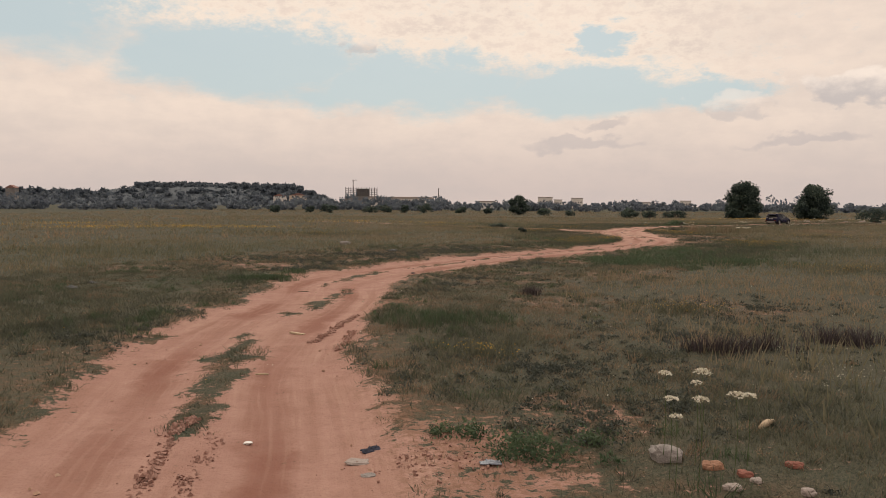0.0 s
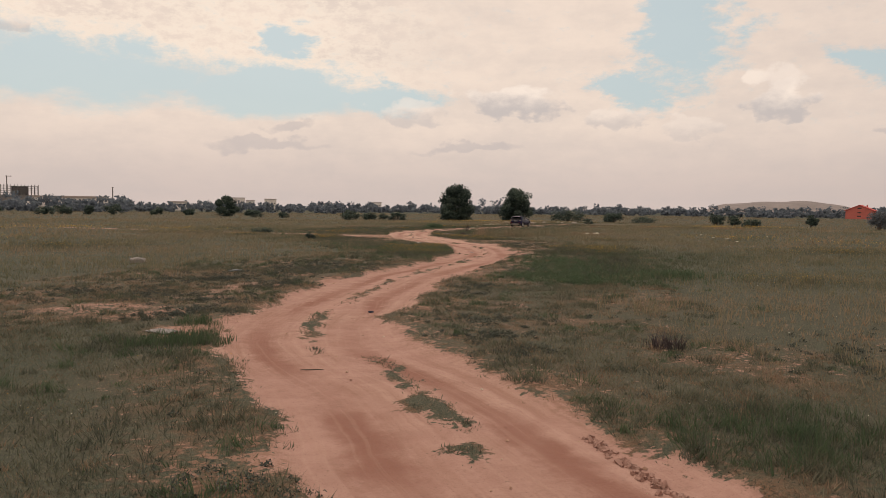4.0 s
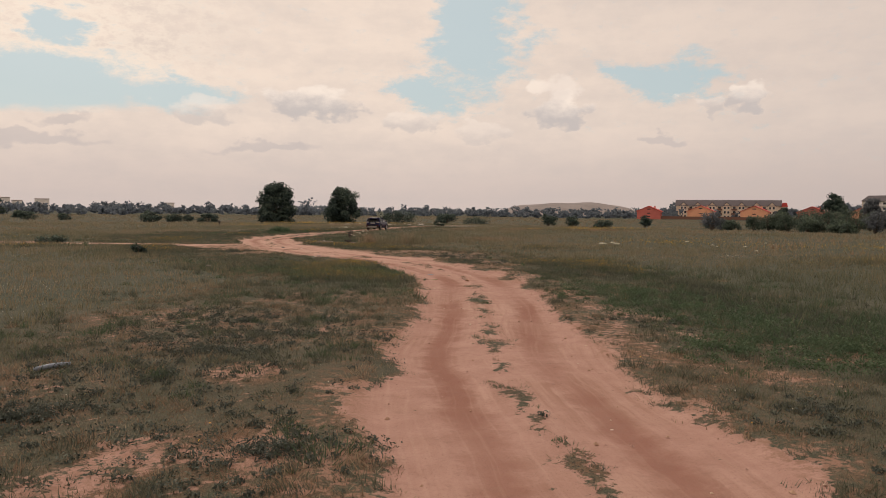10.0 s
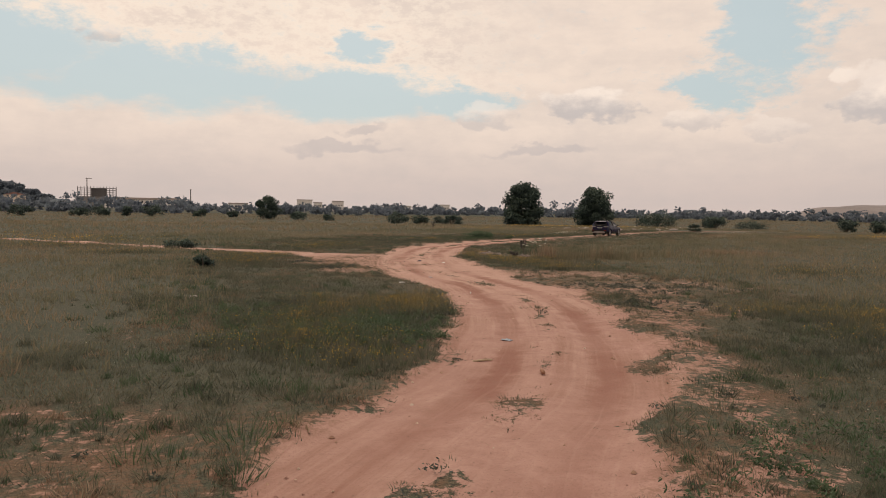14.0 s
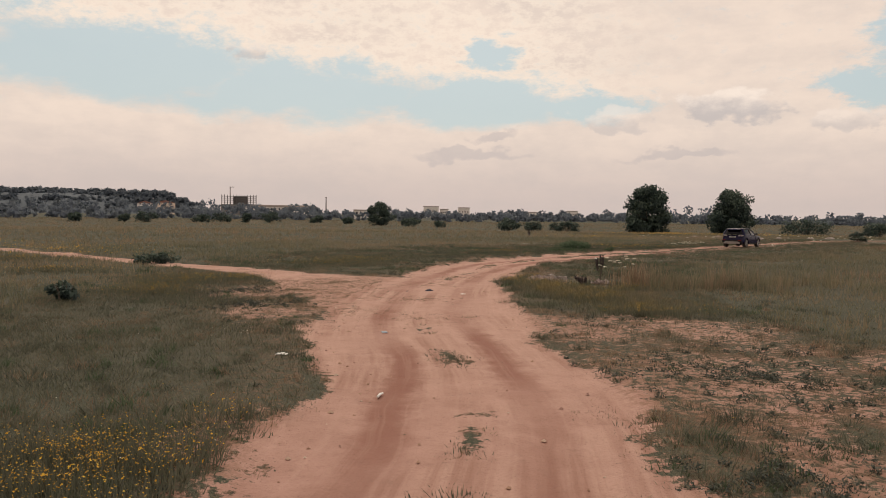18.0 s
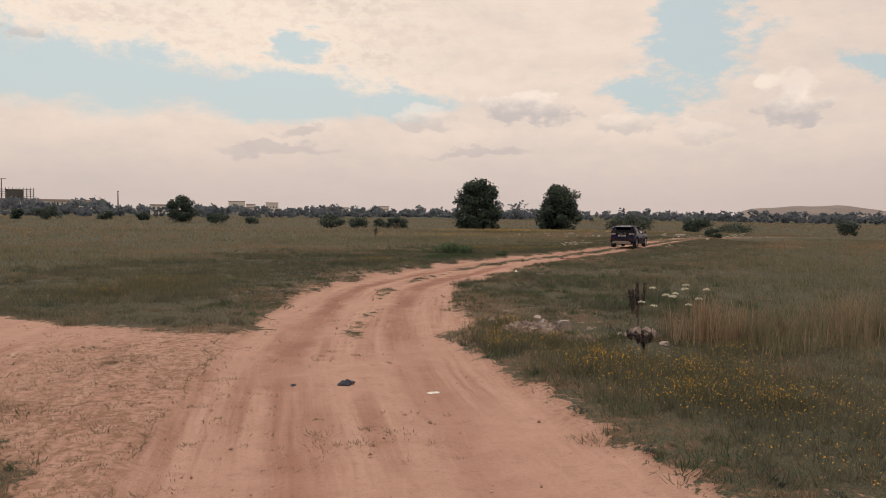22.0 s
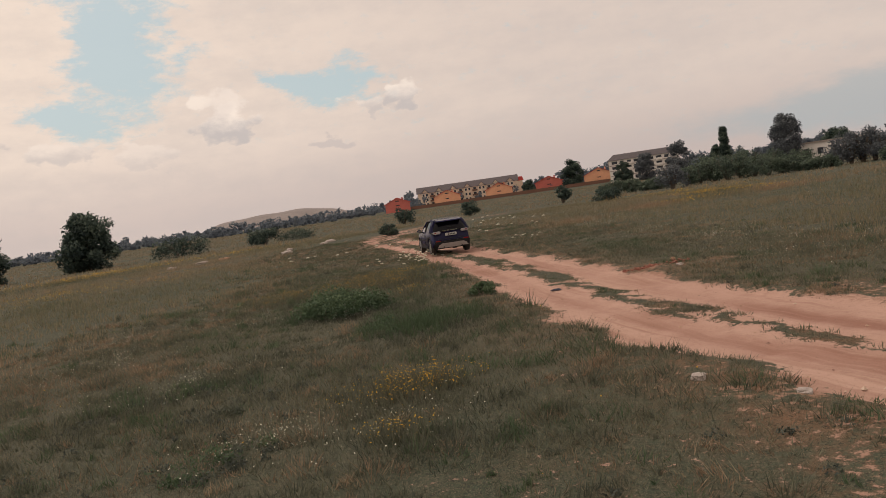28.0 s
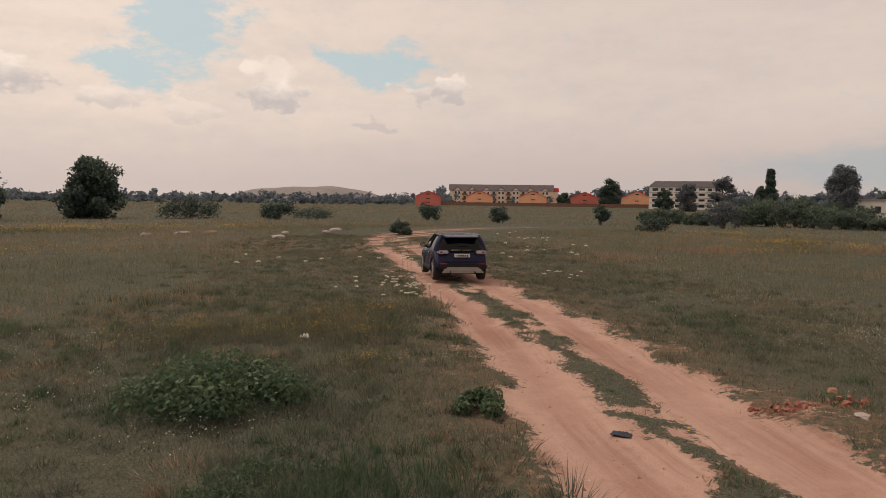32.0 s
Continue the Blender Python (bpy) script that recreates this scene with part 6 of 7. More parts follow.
def wheel(x, y):
    s = 1 if x > 0 else -1
    bm = bmesh.new()
    prof = [(-0.115, 0.24), (-0.12, 0.32), (-0.09, 0.358), (0.09, 0.358), (0.12, 0.32), (0.115, 0.24)]
    n = 32
    rs = [[bm.verts.new((px, r * math.cos(k * math.tau / n), r * math.sin(k * math.tau / n))) for k in range(n)] for px, r in prof]
    for a, b in zip(rs, rs[1:] + rs[:1]):
        for k in range(n):
            bm.faces.new((a[k], a[(k + 1) % n], b[(k + 1) % n], b[k]))
    bmesh.ops.recalc_face_normals(bm, faces=bm.faces[:])
    wh = part("wheel", bm, TYRE, car, "black tyre on a silver alloy wheel", smooth=True)
    wh.location = (x, y, WHEEL_R - 0.005)
    bm = bmesh.new()
    for a0 in range(5):
        for off in (-0.13, 0.13):
            a = a0 * math.tau / 5 + off
            tube([(s * 0.10, 0.05 * math.cos(a), 0.05 * math.sin(a)), (s * 0.085, 0.245 * math.cos(a - off * 0.4), 0.245 * math.sin(a - off * 0.4))], [0.022, 0.017], 5, bm)
    part("spokes", bm, ALLOY, wh)
    bm = bmesh.new()
    prof = [(s * 0.118, 0.245), (s * 0.122, 0.258), (s * 0.06, 0.258), (s * 0.06, 0.236)]
    rs = [[bm.verts.new((px, r * math.cos(k * math.tau / n), r * math.sin(k * math.tau / n))) for k in range(n)] for px, r in prof]
    for a, b in zip(rs, rs[1:] + rs[:1]):
        for k in range(n):
            bm.faces.new((a[k], a[(k + 1) % n], b[(k + 1) % n], b[k]))
    bmesh.ops.recalc_face_normals(bm, faces=bm.faces[:])
    part("rim", bm, ALLOY, wh, smooth=True)
    part("hub", tube([(s * 0.05, 0, 0), (s * 0.115, 0, 0)], [0.07, 0.055], 12), ALLOY, wh)
    part("brake_disc", tube([(s * 0.0, 0, 0), (s * 0.03, 0, 0)], [0.2, 0.2], 20), PLASTIC, wh)


for sx in (-1, 1):
    for yw in (-WHEEL_Y, WHEEL_Y):
        wheel(sx * 0.80, yw)

# ---- stones, rubble and litter ----


def rock(name, x, y, w, d, h, mat, label, seed, category="stone", yaw=0, sink=0.4, rough=0.34, group=""):
    """An uneven stone sunk a little into the ground."""
    rng = np.random.RandomState(seed)
    bm = bmesh.new()
    bmesh.ops.create_icosphere(bm, subdivisions=3, radius=1)
    off = Vector(rng.rand(3) * 50)
    for v in bm.verts:
        n = noise.noise(v.co * 1.3 + off) * rough * 1.6 + noise.noise(v.co * 3.5 + off) * rough * 0.6
        c = v.co * (1 + n)
        c = Vector([math.copysign(abs(q) ** 0.72, q) for q in c])
        v.co = Vector((c.x * w / 2, c.y * d / 2, c.z * h / 2 + h * (0.5 - sink)))
    ob = part(name, bm, mat)
    ob.matrix_world = pose(x, y, height(x, y), 0, 0, yaw) @ Matrix.Diagonal((0.72, 0.72, 0.62, 1))
    return tagged(ob, label, category, group)


rock("boulder", 3.2, 8.6, 0.38, 0.30, 0.30, STONE, "pale grey boulder lying in the grass", 1)
rock("rubble_piece", 3.55, 8.35, 0.24, 0.20, 0.15, RUSTY, "orange weathered rubble beside a boulder", 2, "rubble")
rock("rubble_piece", 3.75, 8.15, 0.18, 0.15, 0.11, REDBRICK, "piece of red brick rubble in the grass", 3, "rubble")
rock("rubble_piece", 4.25, 8.35, 0.19, 0.15, 0.13, REDBRICK, "piece of red brick rubble in the grass", 4, "rubble")
rock("pale_stone", 3.55, 7.85, 0.2, 0.16, 0.12, PALE, "small pale stone in the grass", 5)
rock("pale_stone", 4.1, 7.75, 0.16, 0.14, 0.12, PALE, "small pale stone in the grass", 6)
rock("pale_stone", 3.8, 8.0, 0.13, 0.12, 0.09, PALE, "small pale stone in the grass", 7)
rock("pale_stone", 0.4, 8.45, 0.30, 0.2, 0.06, PALE, "flat pale stone at the edge of the track", 8)
rock("grey_slate", 0.55, 8.1, 0.18, 0.14, 0.04, STONE, "flat grey stone at the edge of the track", 9)
rock("white_stone", -0.75, 8.95, 0.12, 0.08, 0.04, LITTER, "small white stone on the track", 10)
rock("earth_lump", -5.6, 44.2, 0.9, 0.6, 0.55, STONE, "grey lump of stone in the meadow", 11)
rock("dark_clod", -0.5, 27.2, 0.2, 0.14, 0.09, CLOTH, "dark clod of earth on the track", 12, "clod")
rock("pale_stone", 5.9, 55.6, 0.26, 0.2, 0.14, PALE, "white stone in the meadow", 13)
rock("pale_stone", 21.5, 86.6, 0.26, 0.2, 0.14, PALE, "pale stone in the grass beside the track", 14)
rock("pale_stone", 21.1, 85.6, 0.24, 0.18, 0.12, PALE, "pale stone in the grass beside the track", 15)
rock("pale_stone", 25.2, 82.6, 0.4, 0.25, 0.14, PALE, "flat pale stone in the grass", 16)
for k, (x, y, w, h) in enumerate([(19.5, 71.0, 0.2, 0.12), (18.85, 71.35, 0.18, 0.12), (19.45, 70.05, 0.2, 0.18), (19.2, 70.3, 0.3, 0.1), (20.55, 70.2, 0.26, 0.16), (20.75, 70.0, 0.2, 0.12), (20.3, 70.45, 0.16, 0.1), (20.4, 69.3, 0.24, 0.16), (18.65, 72.0, 0.32, 0.12), (20.1, 71.1, 0.16, 0.1)]):
    rock("rubble_piece", x, y, w, w * 0.7, h, PALE if k % 4 else STONE, "broken pale concrete rubble in the weeds", 30 + k, "rubble", 40 * k, group="rubble heap")
for x, y, yaw, w, d, h, mt, lb in [(19.2, 71.3, 56, 0.8, 0.10, 0.20, STONE, "thin broken slab of pale concrete standing on edge"), (19.5, 71.15, 20, 0.30, 0.26, 0.22, PALE, "broken block of pinkish concrete"), (19.2, 71.5, 62, 0.36, 0.14, 0.24, PALE, "weathered concrete slab behind the rubble")]:
    bm = box(w, d, h, 0, 0, 0, 0.015)
    bmesh.ops.subdivide_edges(bm, edges=bm.edges[:], cuts=3, use_grid_fill=True)
    for v in bm.verts:
        v.co += Vector((noise.noise(v.co * 5 + Vector((w * 9, 0, 0))), noise.noise(v.co * 5 + Vector((0, 7, 0))), noise.noise(v.co * 4 + Vector((0, 0, 5))))) * 0.05
    sl = part("concrete_block", bm, mt)
    sl.matrix_world = pose(x, y, height(x, y) - 0.04, 6, 0, yaw)
    tagged(sl, lb, "concrete block")


def rubble_heap(x, y, rx, ry, h, yaw, n, mat, label, seed, size=1.0):
    """A low heap of crushed fragments too small to pick apart."""
    rng = np.random.RandomState(seed)
    V, F = [], []
    cube = np.array([(i, j, k) for i in (-1, 1) for j in (-1, 1) for k in (-1, 1)], float)
    faces = [(0, 1, 3, 2), (4, 6, 7, 5), (0, 4, 5, 1), (2, 3, 7, 6), (0, 2, 6, 4), (1, 5, 7, 3)]
    z0, cy, sy = height(x, y), math.cos(radians(yaw)), math.sin(radians(yaw))
    for i in range(n):
        a, q = rng.rand() * math.tau, math.sqrt(rng.rand())
        u, v = rx * q * math.cos(a), ry * q * math.sin(a)
        s = size * (0.018 + 0.05 * rng.rand() ** 2)
        P = cube * s * (0.6 + 0.7 * rng.rand(3)) * (0.75 + 0.5 * rng.rand(8, 3))
        P = P @ np.linalg.qr(rng.randn(3, 3))[0]
        P += (x + u * cy - v * sy, y + u * sy + v * cy, z0 + h * (1 - q * q) * (0.5 + 0.5 * rng.rand()) + s * 0.4)
        F += [tuple(8 * i + k for k in f) for f in faces]
        V.append(P)
    tagged(link_mesh("rubble_heap", np.vstack(V), F, [mat]), label, "rubble", kind="stuff")


RUBBLE = plain("crushed_concrete", (0.27, 0.215, 0.198), 0.95, vary=0.45, scale=9, bump=0.4)
rubble_heap(18.8, 70.9, 0.52, 0.3, 0.12, -35, 420, RUBBLE, "low heap of crushed pale concrete", 5)
rubble_heap(19.1, 69.95, 0.3, 0.2, 0.06, -35, 40, RUBBLE, "scattered crushed concrete among the flowers", 6)
rubble_heap(18.7, 71.95, 0.3, 0.2, 0.06, -35, 50, RUBBLE, "crushed concrete beside the track", 7)
rubble_heap(20.5, 70.1, 0.3, 0.2, 0.08, 0, 50, RUBBLE, "crushed concrete in the weeds", 8)
for k, (x, y, w) in enumerate([(53, 128.2, 0.9), (55.3, 128.3, 1.0), (53.9, 120.6, 0.8), (58, 124, 0.5), (64.8, 125.4, 0.9), (50.5, 128.5, 0.6), (61, 123, 0.6)]):
    rock("dumped_rubble", x, y, w * 1.6, w, 0.45, RUSTY if k == 1 else PALE, "orange dumped rubble in the meadow" if k == 1 else "pale dumped rubble in the meadow", 50 + k, "rubble")
rubble_heap(30.5, 89.5, 0.6, 0.16, 0.008, -35, 80, REDBRICK, "crushed red brick at the edge of the track", 9, 0.38)
rubble_heap(31.2, 88.9, 0.35, 0.2, 0.02, -35, 60, REDBRICK, "crushed red brick in the grass beside the track", 10, 0.5)
rock("brick_fragment", 31.7, 89.1, 0.24, 0.18, 0.14, RUSTY, "orange brick fragment in the grass", 66, "rubble")
rock("pale_stone", 30.6, 88.7, 0.3, 0.22, 0.08, PALE, "flat pale stone in the grass", 67)


def crumple(name, x, y, w, d, h, mat, label, seed, category):
    """A crumpled rag or sheet, with a thickness of its own."""
    rng = np.random.RandomState(seed)
    bm = bmesh.new()
    bmesh.ops.create_grid(bm, x_segments=16, y_segments=12, size=0.5)
    off = Vector(rng.rand(3) * 50)
    for v in bm.verts:
        p = v.co * 6 + off
        e = 1 - 0.25 * abs(noise.noise(v.co * 3 + off))
        lift = abs(noise.noise(p)) * 0.8 + abs(noise.noise(p * 2.1)) * 0.4
        fall = max(0, 1 - (2 * v.co.length) ** 2 * 0.8)
        v.co = Vector((v.co.x * w * e, v.co.y * d * e, 0.01 + h * lift * (0.3 + 0.7 * fall)))
    bmesh.ops.solidify(bm, geom=bm.faces[:], thickness=0.006)
    ob = part(name, bm, mat, smooth=True)
    ob.matrix_world = pose(x, y, height(x, y), 0, 0, rng.rand() * 180)
    return tagged(ob, label, category)


crumple("rag", 14.8, 68.2, 0.24, 0.17, 0.10, CLOTH, "crumpled dark blue rag on the track", 1, "rag")
crumple("rag", 14.2, 68.5, 0.09, 0.07, 0.03, CLOTH, "small scrap of dark cloth on the track", 2, "rag")
crumple("rag", 28.7, 90.9, 0.24, 0.15, 0.06, CLOTH, "dark blue rag on the track", 3, "rag")
crumple("sheet", -5.0, 25.45, 0.62, 0.42, 0.08, TARP, "grey sheet half buried in a bare hollow", 4, "sheet")
crumple("plastic_bag", 11.7, 58.1, 0.18, 0.1, 0.06, LITTER, "scrap of white plastic in the grass", 5, "litter")
crumple("plastic_bag", 15.7, 67.5, 0.15, 0.08, 0.04, LITTER, "scrap of white plastic on the track", 6, "litter")
crumple("plastic_bag", 11.4, 48.6, 0.2, 0.10, 0.06, BLUEPL, "scrap of blue and white plastic on the track", 7, "litter")
crumple("plastic_sheet", 13.3, 60.8, 0.2, 0.11, 0.03, BLUEPL, "flattened pale blue plastic on the track", 8, "litter")
crumple("plastic_bag", 0.5, 8.75, 0.22, 0.12, 0.10, CLOTH, "dark scrap of plastic beside the track", 9, "litter")
crumple("plastic_bag", -9.2, 21.4, 0.5, 0.25, 0.15, INK, "black scrap of plastic in the grass", 10, "litter")
crumple("plastic_bag", -9.4, 22.9, 0.5, 0.2, 0.12, INK, "black scrap of plastic in the grass", 11, "litter")
crumple("plastic_bag", 24.4, 82.9, 0.16, 0.14, 0.14, LITTER, "white scrap of plastic in the grass", 12, "litter")
crumple("plastic_bag", 30.8, 97.4, 0.20, 0.18, 0.18, LITTER, "white scrap of plastic in the grass", 13, "litter")
crumple("plastic_bag", 1.6, 8.3, 0.2, 0.1, 0.05, BLUEPL, "pale blue scrap on cracked earth", 14, "litter")


def stick(name, x, y, length, r, yaw, mat, label, category="stick"):
    bm = tube([(-length / 2, 0, r), (-length * 0.1, 0.02 * length, r * 1.1), (length * 0.2, 0.03 * length, r * 1.05), (length / 2, 0, r * 0.8)], [r * 0.8, r, r, r * 0.7], 7)
    ob = part(name, bm, mat, smooth=True)
    ob.matrix_world = pose(x, y, height(x, y) + 0.005, 0, 0, yaw)
    return tagged(ob, label, category)


stick("stick", -1.4, 11.8, 0.18, 0.014, 10, WOOD, "short pale stick on the track")
bd = part("board", box(0.30, 0.08, 0.03, 0, 0, 0, 0.005), WOOD)
bd.matrix_world = pose(-1.7, 15.2, height(-1.7, 15.2) + 0.01, 0, 3, -20)
tagged(bd, "short pale board on the track", "board")
stick("stick", 10.4, 47.0, 0.34, 0.018, 12, WOOD, "pale stick lying on the track")
stick("stick", -3.0, 21.6, 0.34, 0.008, -15, BARK, "thin dark twig on the track")
stick("log", 4.5, 9.6, 0.34, 0.035, 50, WOOD, "short grey weathered branch in the grass", "branch")
stick("pipe", -2.3, 38.3, 0.5, 0.035, 20, BLUEPL, "pale grey pipe lying in the grass", "pipe")
stick("stick", 13.1, 55.8, 0.2, 0.018, 70, LITTER, "pale stick on the track")
stick("tube_end", 10.9, 45.9, 0.22, 0.03, 75, RUSTY, "rusty red pipe end on the track", "pipe")


def umbel(x, y, h, size, seed, label="white umbel of a tall wild carrot"):
    """A branching stalk under a flat head of many small white florets."""
    rng = np.random.RandomState(seed)
    z = height(x, y)
    root = thing("wild_carrot", pose(x, y, z), label, "flower", "white umbels")
    part("stalk", tube([(0, 0, -0.02), (0.02, 0.01, h * 0.5), (0, 0, h)], [0.0035, 0.003, 0.0025], 5), STALK, root)
    n = 60
    a, q = rng.rand(n) * math.tau, np.sqrt(rng.rand(n)) * size
    c = np.column_stack([q * np.cos(a), q * np.sin(a), h + 0.02 + 0.45 * np.sqrt(np.maximum(size * size - q * q, 0)) + 0.012 * rng.rand(n)])
    V, F = [c], []
    for k in range(5):
        b = k * math.tau / 5 + rng.rand(n)
        V.append(c + np.column_stack([np.cos(b), np.sin(b), 0.5 * rng.randn(n)]) * (size * 0.2))
    i = np.arange(n)
    for k in range(5):
        F.append(np.column_stack([i, i + n * (k + 1), i + n * ((k + 1) % 5 + 1)]))
    hd = link_mesh("flower_head", np.vstack(V), np.vstack(F), [WHITE], np.tile(rng.rand(n), 6))
    hd.parent = root
    return root


STALK = plain("green_stalk", (0.07, 0.10, 0.035), 0.8, vary=0.3)
for k, (x, y, s, h) in enumerate([(3.30, 7.95, 0.065, 0.68), (3.68, 8.2, 0.075, 0.64), (3.05, 7.75, 0.05, 0.60), (3.10, 8.1, 0.06, 0.66), (3.15, 8.5, 0.055, 0.78), (3.52, 8.62, 0.08, 0.74), (3.42, 8.45, 0.05, 0.70), (3.80, 8.25, 0.06, 0.62)]):
    umbel(x, y, h, s, 200 + k)
for k, (x, y) in enumerate([(20.1, 70.0), (20.25, 70.25), (20.5, 69.95), (20.65, 70.2), (20.0, 70.2), (20.8, 70.05), (20.9, 70.2), (20.35, 69.85), (21.0, 69.95), (20.7, 69.85), (20.95, 69.7), (20.2, 69.8)]):
    umbel(x + 0.4, y - 0.25, 0.55 + 0.04 * (k * 7 % 9), 0.06, 220 + k)
for k, (x, y) in enumerate([(16.7, 45.3), (16.9, 45.6), (17.2, 45.1), (17.0, 45.0), (17.5, 45.6)]):
    umbel(x, y, 1.05, 0.09, 240 + k)
rngu = np.random.RandomState(19)
for k in range(54):
    cx0, cy0, sp = [(36.4, 99.2, 0.7), (37.4, 100.3, 0.7), (35.4, 98.1, 0.5), (36.8, 99.7, 0.9), (41.8, 97.3, 0.6), (36.2, 99.0, 0.5)][k % 6]
    umbel(cx0 + rngu.randn() * sp * 0.8, cy0 + rngu.randn() * sp * 0.8, 0.22 + 0.16 * rngu.rand(), 0.042 + 0.02 * rngu.rand(), 400 + k)
rngu = np.random.RandomState(9)
for k in range(46):
    cx0, cy0, sp = [(38.8, 102.0, 0.8), (37.6, 103.7, 1.0), (54.0, 104.0, 1.6), (45.5, 99.0, 1.4), (52, 106, 2.4), (28.6, 48.0, 1.6), (47.5, 99.0, 1.6), (50, 103, 2.5)][k % 8]
    umbel(cx0 + rngu.randn() * sp, cy0 + rngu.randn() * sp, 0.5 + 0.3 * rngu.rand(), 0.055 + 0.03 * rngu.rand(), 260 + k)


def dock(x, y, h, seed, label="dark withered dock plant with seed spikes"):
    """A dead weed: a stalk with upright side spikes, thick with dark seeds."""
    rng = np.random.RandomState(seed)
    root = thing("withered_dock", pose(x, y, height(x, y)), label, "weed")
    bm = tube([(0, 0, -0.02), (0.03, 0, h * 0.5), (0, 0.02, h)], [0.018, 0.014, 0.005], 6)
    tips = [((0, 0.02, h), (0, 0, h * 0.55))]
    for k in range(8):
        a, z0 = rng.rand() * math.tau, h * (0.2 + 0.35 * rng.rand())
        q = 0.10 + 0.14 * rng.rand()
        e = (q * math.cos(a), q * math.sin(a), z0 + h * (0.34 + 0.14 * rng.rand()))
        tube([(0, 0, z0), (0.7 * e[0], 0.7 * e[1], z0 + 0.1), e], [0.01, 0.008, 0.004], 5, bm)
        tips.append((e, (0.7 * e[0], 0.7 * e[1], z0 + 0.1)))
    part("stalk", bm, BARK, root)
    cs = np.array([np.array(b) + (np.array(a) - b) * u for a, b in tips for u in (0.1, 0.35, 0.6, 0.85)])
    for k in range(0, len(cs), 4):
        V, F, T = leaves_at(rng, cs[k : k + 4], [0.026] * 4, 26, 0.02, 2.6)
        sd = link_mesh("seed_spike", V, F, [DARKSTALK], T)
        sd.parent = root
    return root


dock(20.5, 70.2, 0.95, 1)
dock(19.4, 68.5, 0.36, 3)
dock(28.5, 116, 1.0, 4)
# pebbles and clods scattered on the beaten earth
rng = np.random.RandomState(15)
pxy = scatter(rng, 26000, LO, HI, lambda q: soft(land(q)[1], 0.4, 0.8) * (0.35 + 0.65 * np.exp(-((np.abs(from_line(MAIN, q)[0]) - 1.7) / 0.5) ** 2)))
pz = land(pxy)[0]
n = len(pxy)
s = 0.010 + 0.022 * rng.rand(n) ** 3 + 0.004
octa = np.array([(1, 0, 0), (0, 1, 0), (-1, 0, 0), (0, -1, 0), (0, 0, 0.75), (0, 0, -0.5)])
V = (octa[None] * (0.7 + 0.6 * rng.rand(n, 6, 1)) * s[:, None, None] + np.column_stack([pxy, pz + 0.004])[:, None]).reshape(-1, 3)
F = (6 * np.arange(n)[:, None, None] + np.array([(0, 1, 4), (1, 2, 4), (2, 3, 4), (3, 0, 4), (1, 0, 5), (2, 1, 5), (3, 2, 5), (0, 3, 5)])[None]).reshape(-1, 3)
PEBBLE = leafy("pebbles", [(0.0, (0.24, 0.135, 0.095)), (0.6, (0.42, 0.27, 0.19)), (1.0, (0.58, 0.48, 0.40))], 0.0, 0.9)
tagged(link_mesh("pebbles", V, F, [PEBBLE], np.repeat(rng.rand(n) * 0.84, 6)), "loose pebbles and clods on the beaten earth", "pebbles", kind="stuff")


# ---- broken clods along the wheel ruts ----
CLOD = plain("dry_clod", (0.31, 0.178, 0.14), 0.95, vary=0.35, scale=9, bump=0.5)


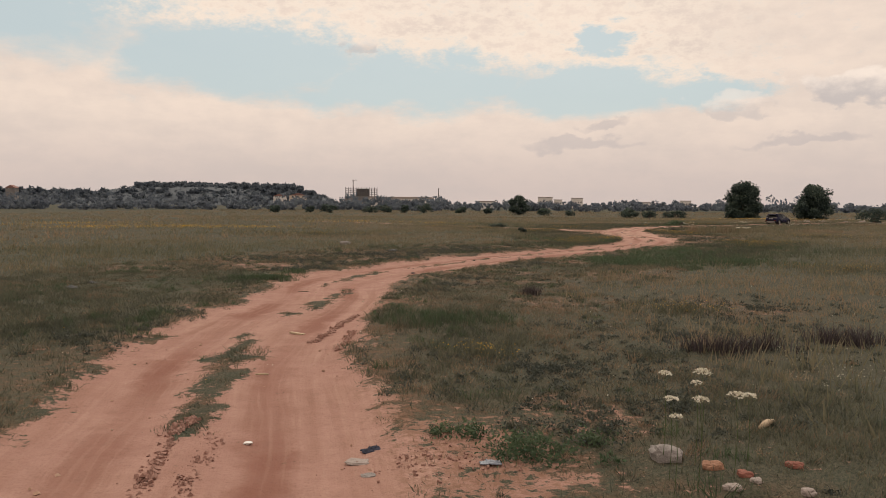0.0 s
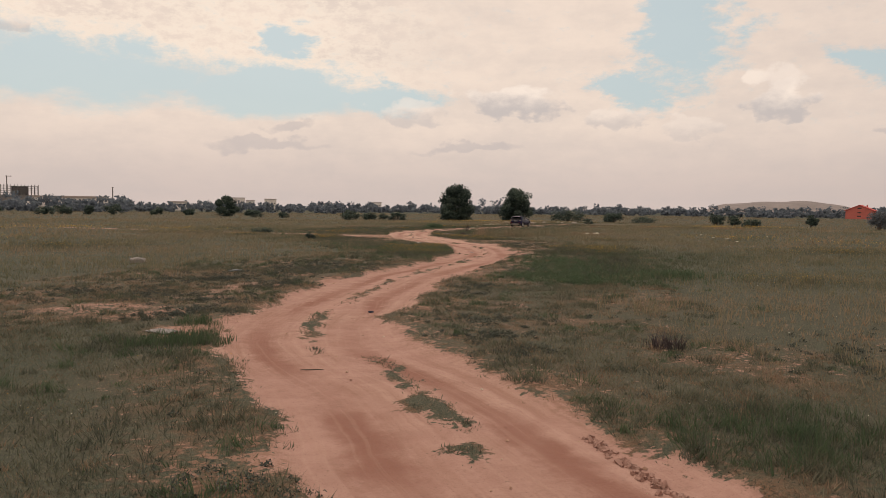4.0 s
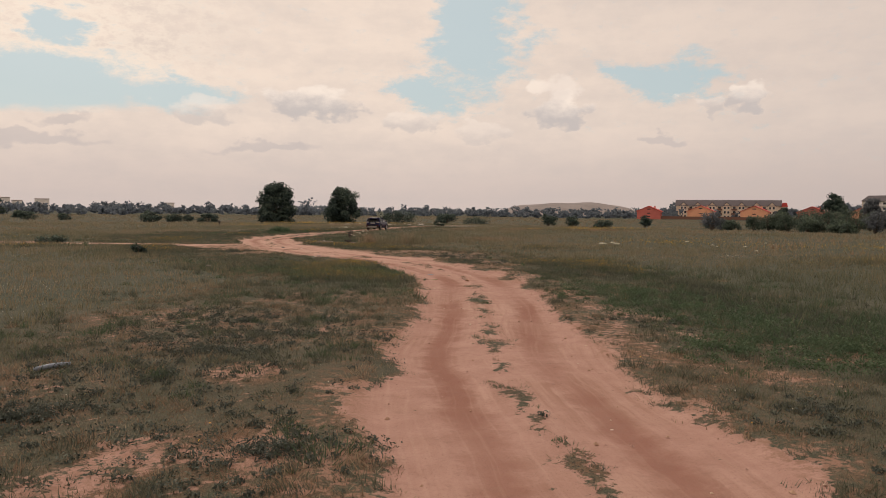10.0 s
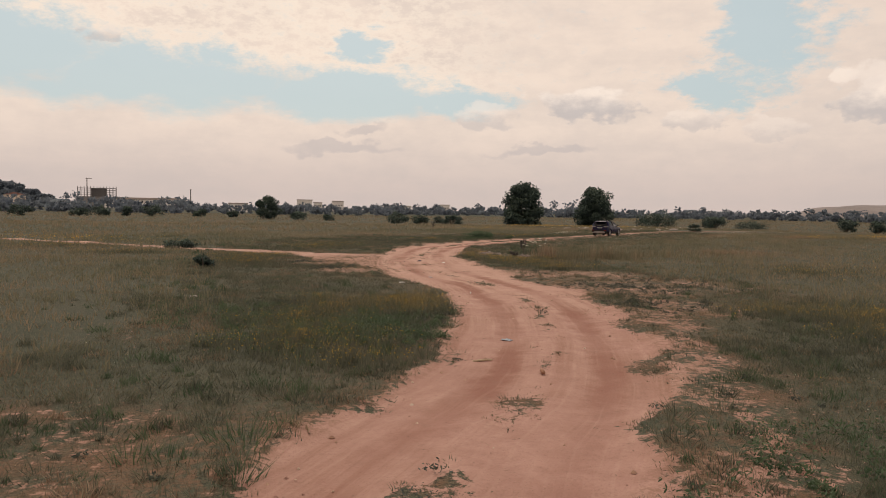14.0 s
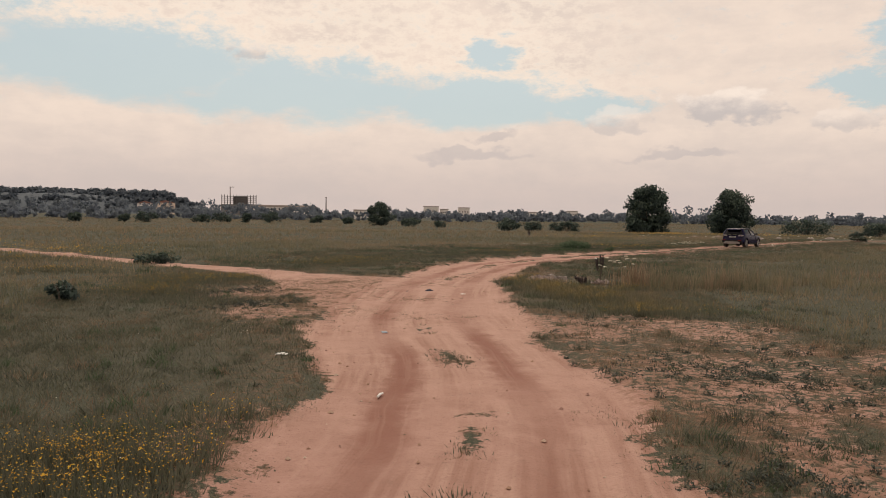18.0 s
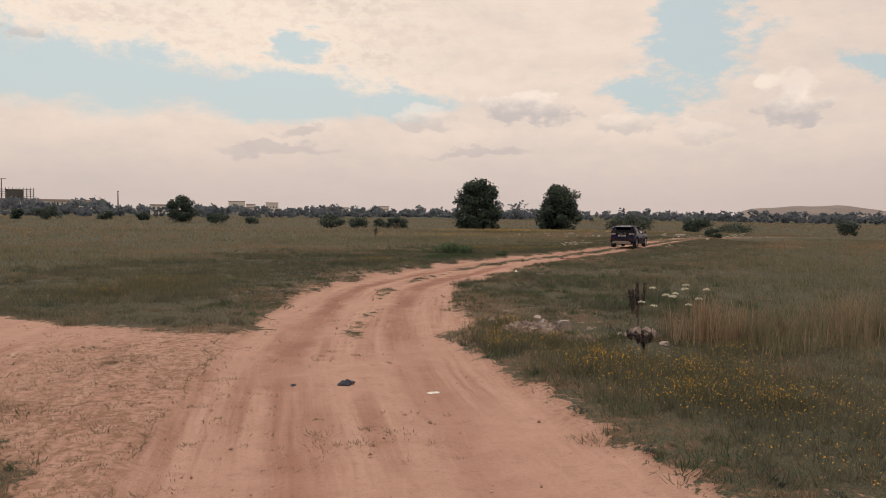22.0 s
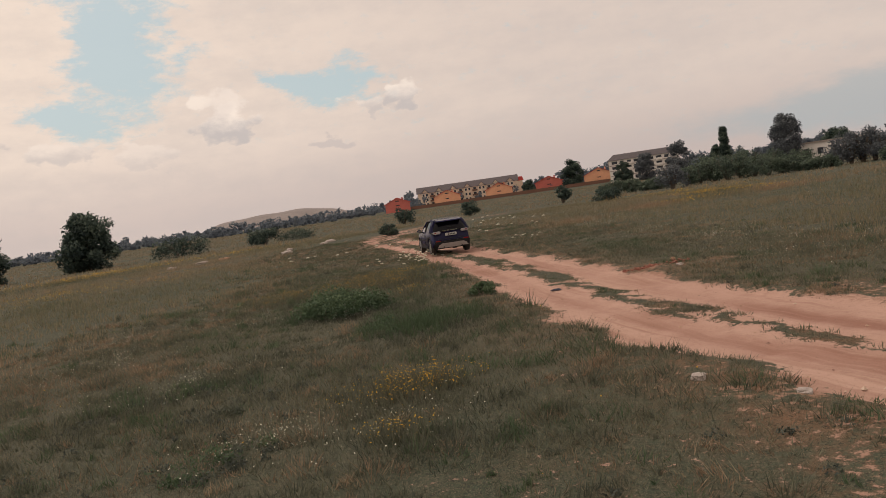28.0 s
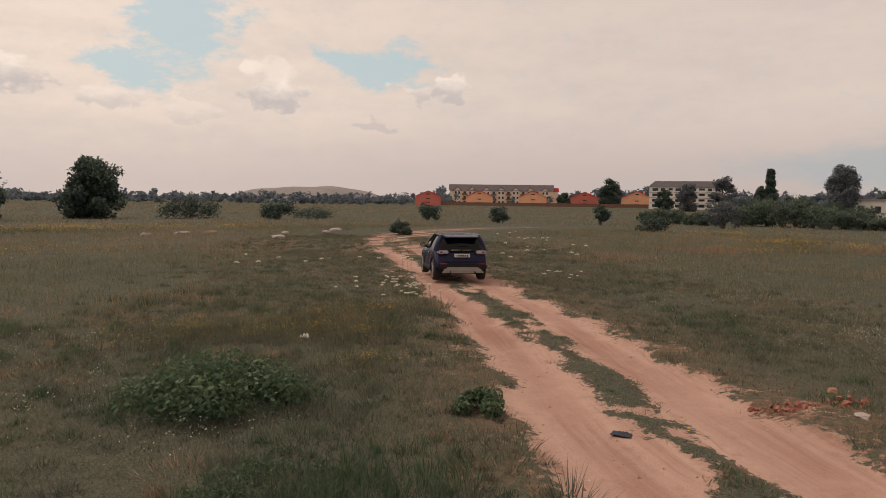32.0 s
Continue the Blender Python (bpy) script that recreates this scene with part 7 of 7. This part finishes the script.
def clod_ridge(rows, width, n, size, label, seed):
    """Clods pushed up along a rut, too many to pick apart."""
    rng = np.random.RandomState(seed)
    P = np.array(rows, float)
    V, F = [], []
    cube = np.array([(i, j, k) for i in (-1, 1) for j in (-1, 1) for k in (-1, 1)], float)
    faces = [(0, 1, 3, 2), (4, 6, 7, 5), (0, 4, 5, 1), (2, 3, 7, 6), (0, 2, 6, 4), (1, 5, 7, 3)]
    for i in range(n):
        u = rng.rand() * (len(P) - 1)
        k = int(u)
        p = P[k] + (P[k + 1] - P[k]) * (u - k) + rng.randn(2) * width * 0.45
        s = size * (0.3 + rng.rand() ** 3)
        Q = cube * s * (0.7 + 0.6 * rng.rand(3)) * (0.7 + 0.5 * rng.rand(8, 3)) * (1, 1, 0.7)
        Q = Q @ np.linalg.qr(rng.randn(3, 3))[0] + (*p, 0)
        V.append(Q)
        F += [tuple(8 * i + k for k in f) for f in faces]
    V = np.vstack(V)
    base = land(V.reshape(-1, 8, 3)[:, :, :2].mean(1))[0]
    V[:, 2] += np.repeat(base, 8) + size * 0.15
    tagged(link_mesh("earth_clods", V, F, [CLOD]), label, "earth clods", kind="stuff")


clod_ridge([(-1.05, 6.9), (-1.23, 7.49), (-1.37, 8.19), (-1.58, 9.16), (-1.55, 9.6)], 0.09, 520, 0.022, "crumbled reddish clods along a wheel rut", 21)
clod_ridge([(-0.8, 7.2), (-0.95, 8.0), (-1.15, 9.2)], 0.14, 220, 0.014, "crumbled reddish clods along a wheel rut", 22)
clod_ridge([(-0.95, 17.4), (-1.07, 16.52), (-1.12, 15.28), (-1.22, 14.23)], 0.08, 480, 0.028, "raised ridge of clods at the edge of the track", 23)
clod_ridge([(-0.72, 15.4), (-0.70, 14.83), (-0.66, 14.2), (-0.68, 13.56)], 0.08, 260, 0.022, "raised ridge of clods at the edge of the track", 24)
clod_ridge([(0.6, 8.2), (1.0, 8.5), (1.5, 8.3)], 0.4, 160, 0.014, "cracked and crumbled earth beside the track", 25)
rng = np.random.RandomState(77)
loose = scatter(rng, 60000, LO, HI, lambda q: (land(q)[1] > 0.55) * (np.abs(land(q)[4]) < 8) * np.clip(0.26 + 0.5 * wave(q, 0.3, 78), 0.03, 1), 8)
V = np.repeat(np.column_stack([loose, land(loose)[0]]), 6, 0)
s = np.repeat(0.007 + 0.020 * rng.rand(len(loose)) ** 4, 6)
octa = np.tile(np.array([(1, 0, 0), (0, 1, 0), (-1, 0, 0), (0, -1, 0), (0, 0, 0.8), (0, 0, -0.5)]), (len(loose), 1))
V = V + octa * s[:, None] * (0.6 + 0.8 * rng.rand(len(V), 3))
k = 6 * np.arange(len(loose))[:, None]
F = np.concatenate([k + f for f in ([0, 1, 4], [1, 2, 4], [2, 3, 4], [3, 0, 4])], 1).reshape(-1, 3)
tagged(link_mesh("loose_crumbs", V, F, [CLOD]), "loose crumbs of earth lying on the track", "earth crumbs", kind="stuff")
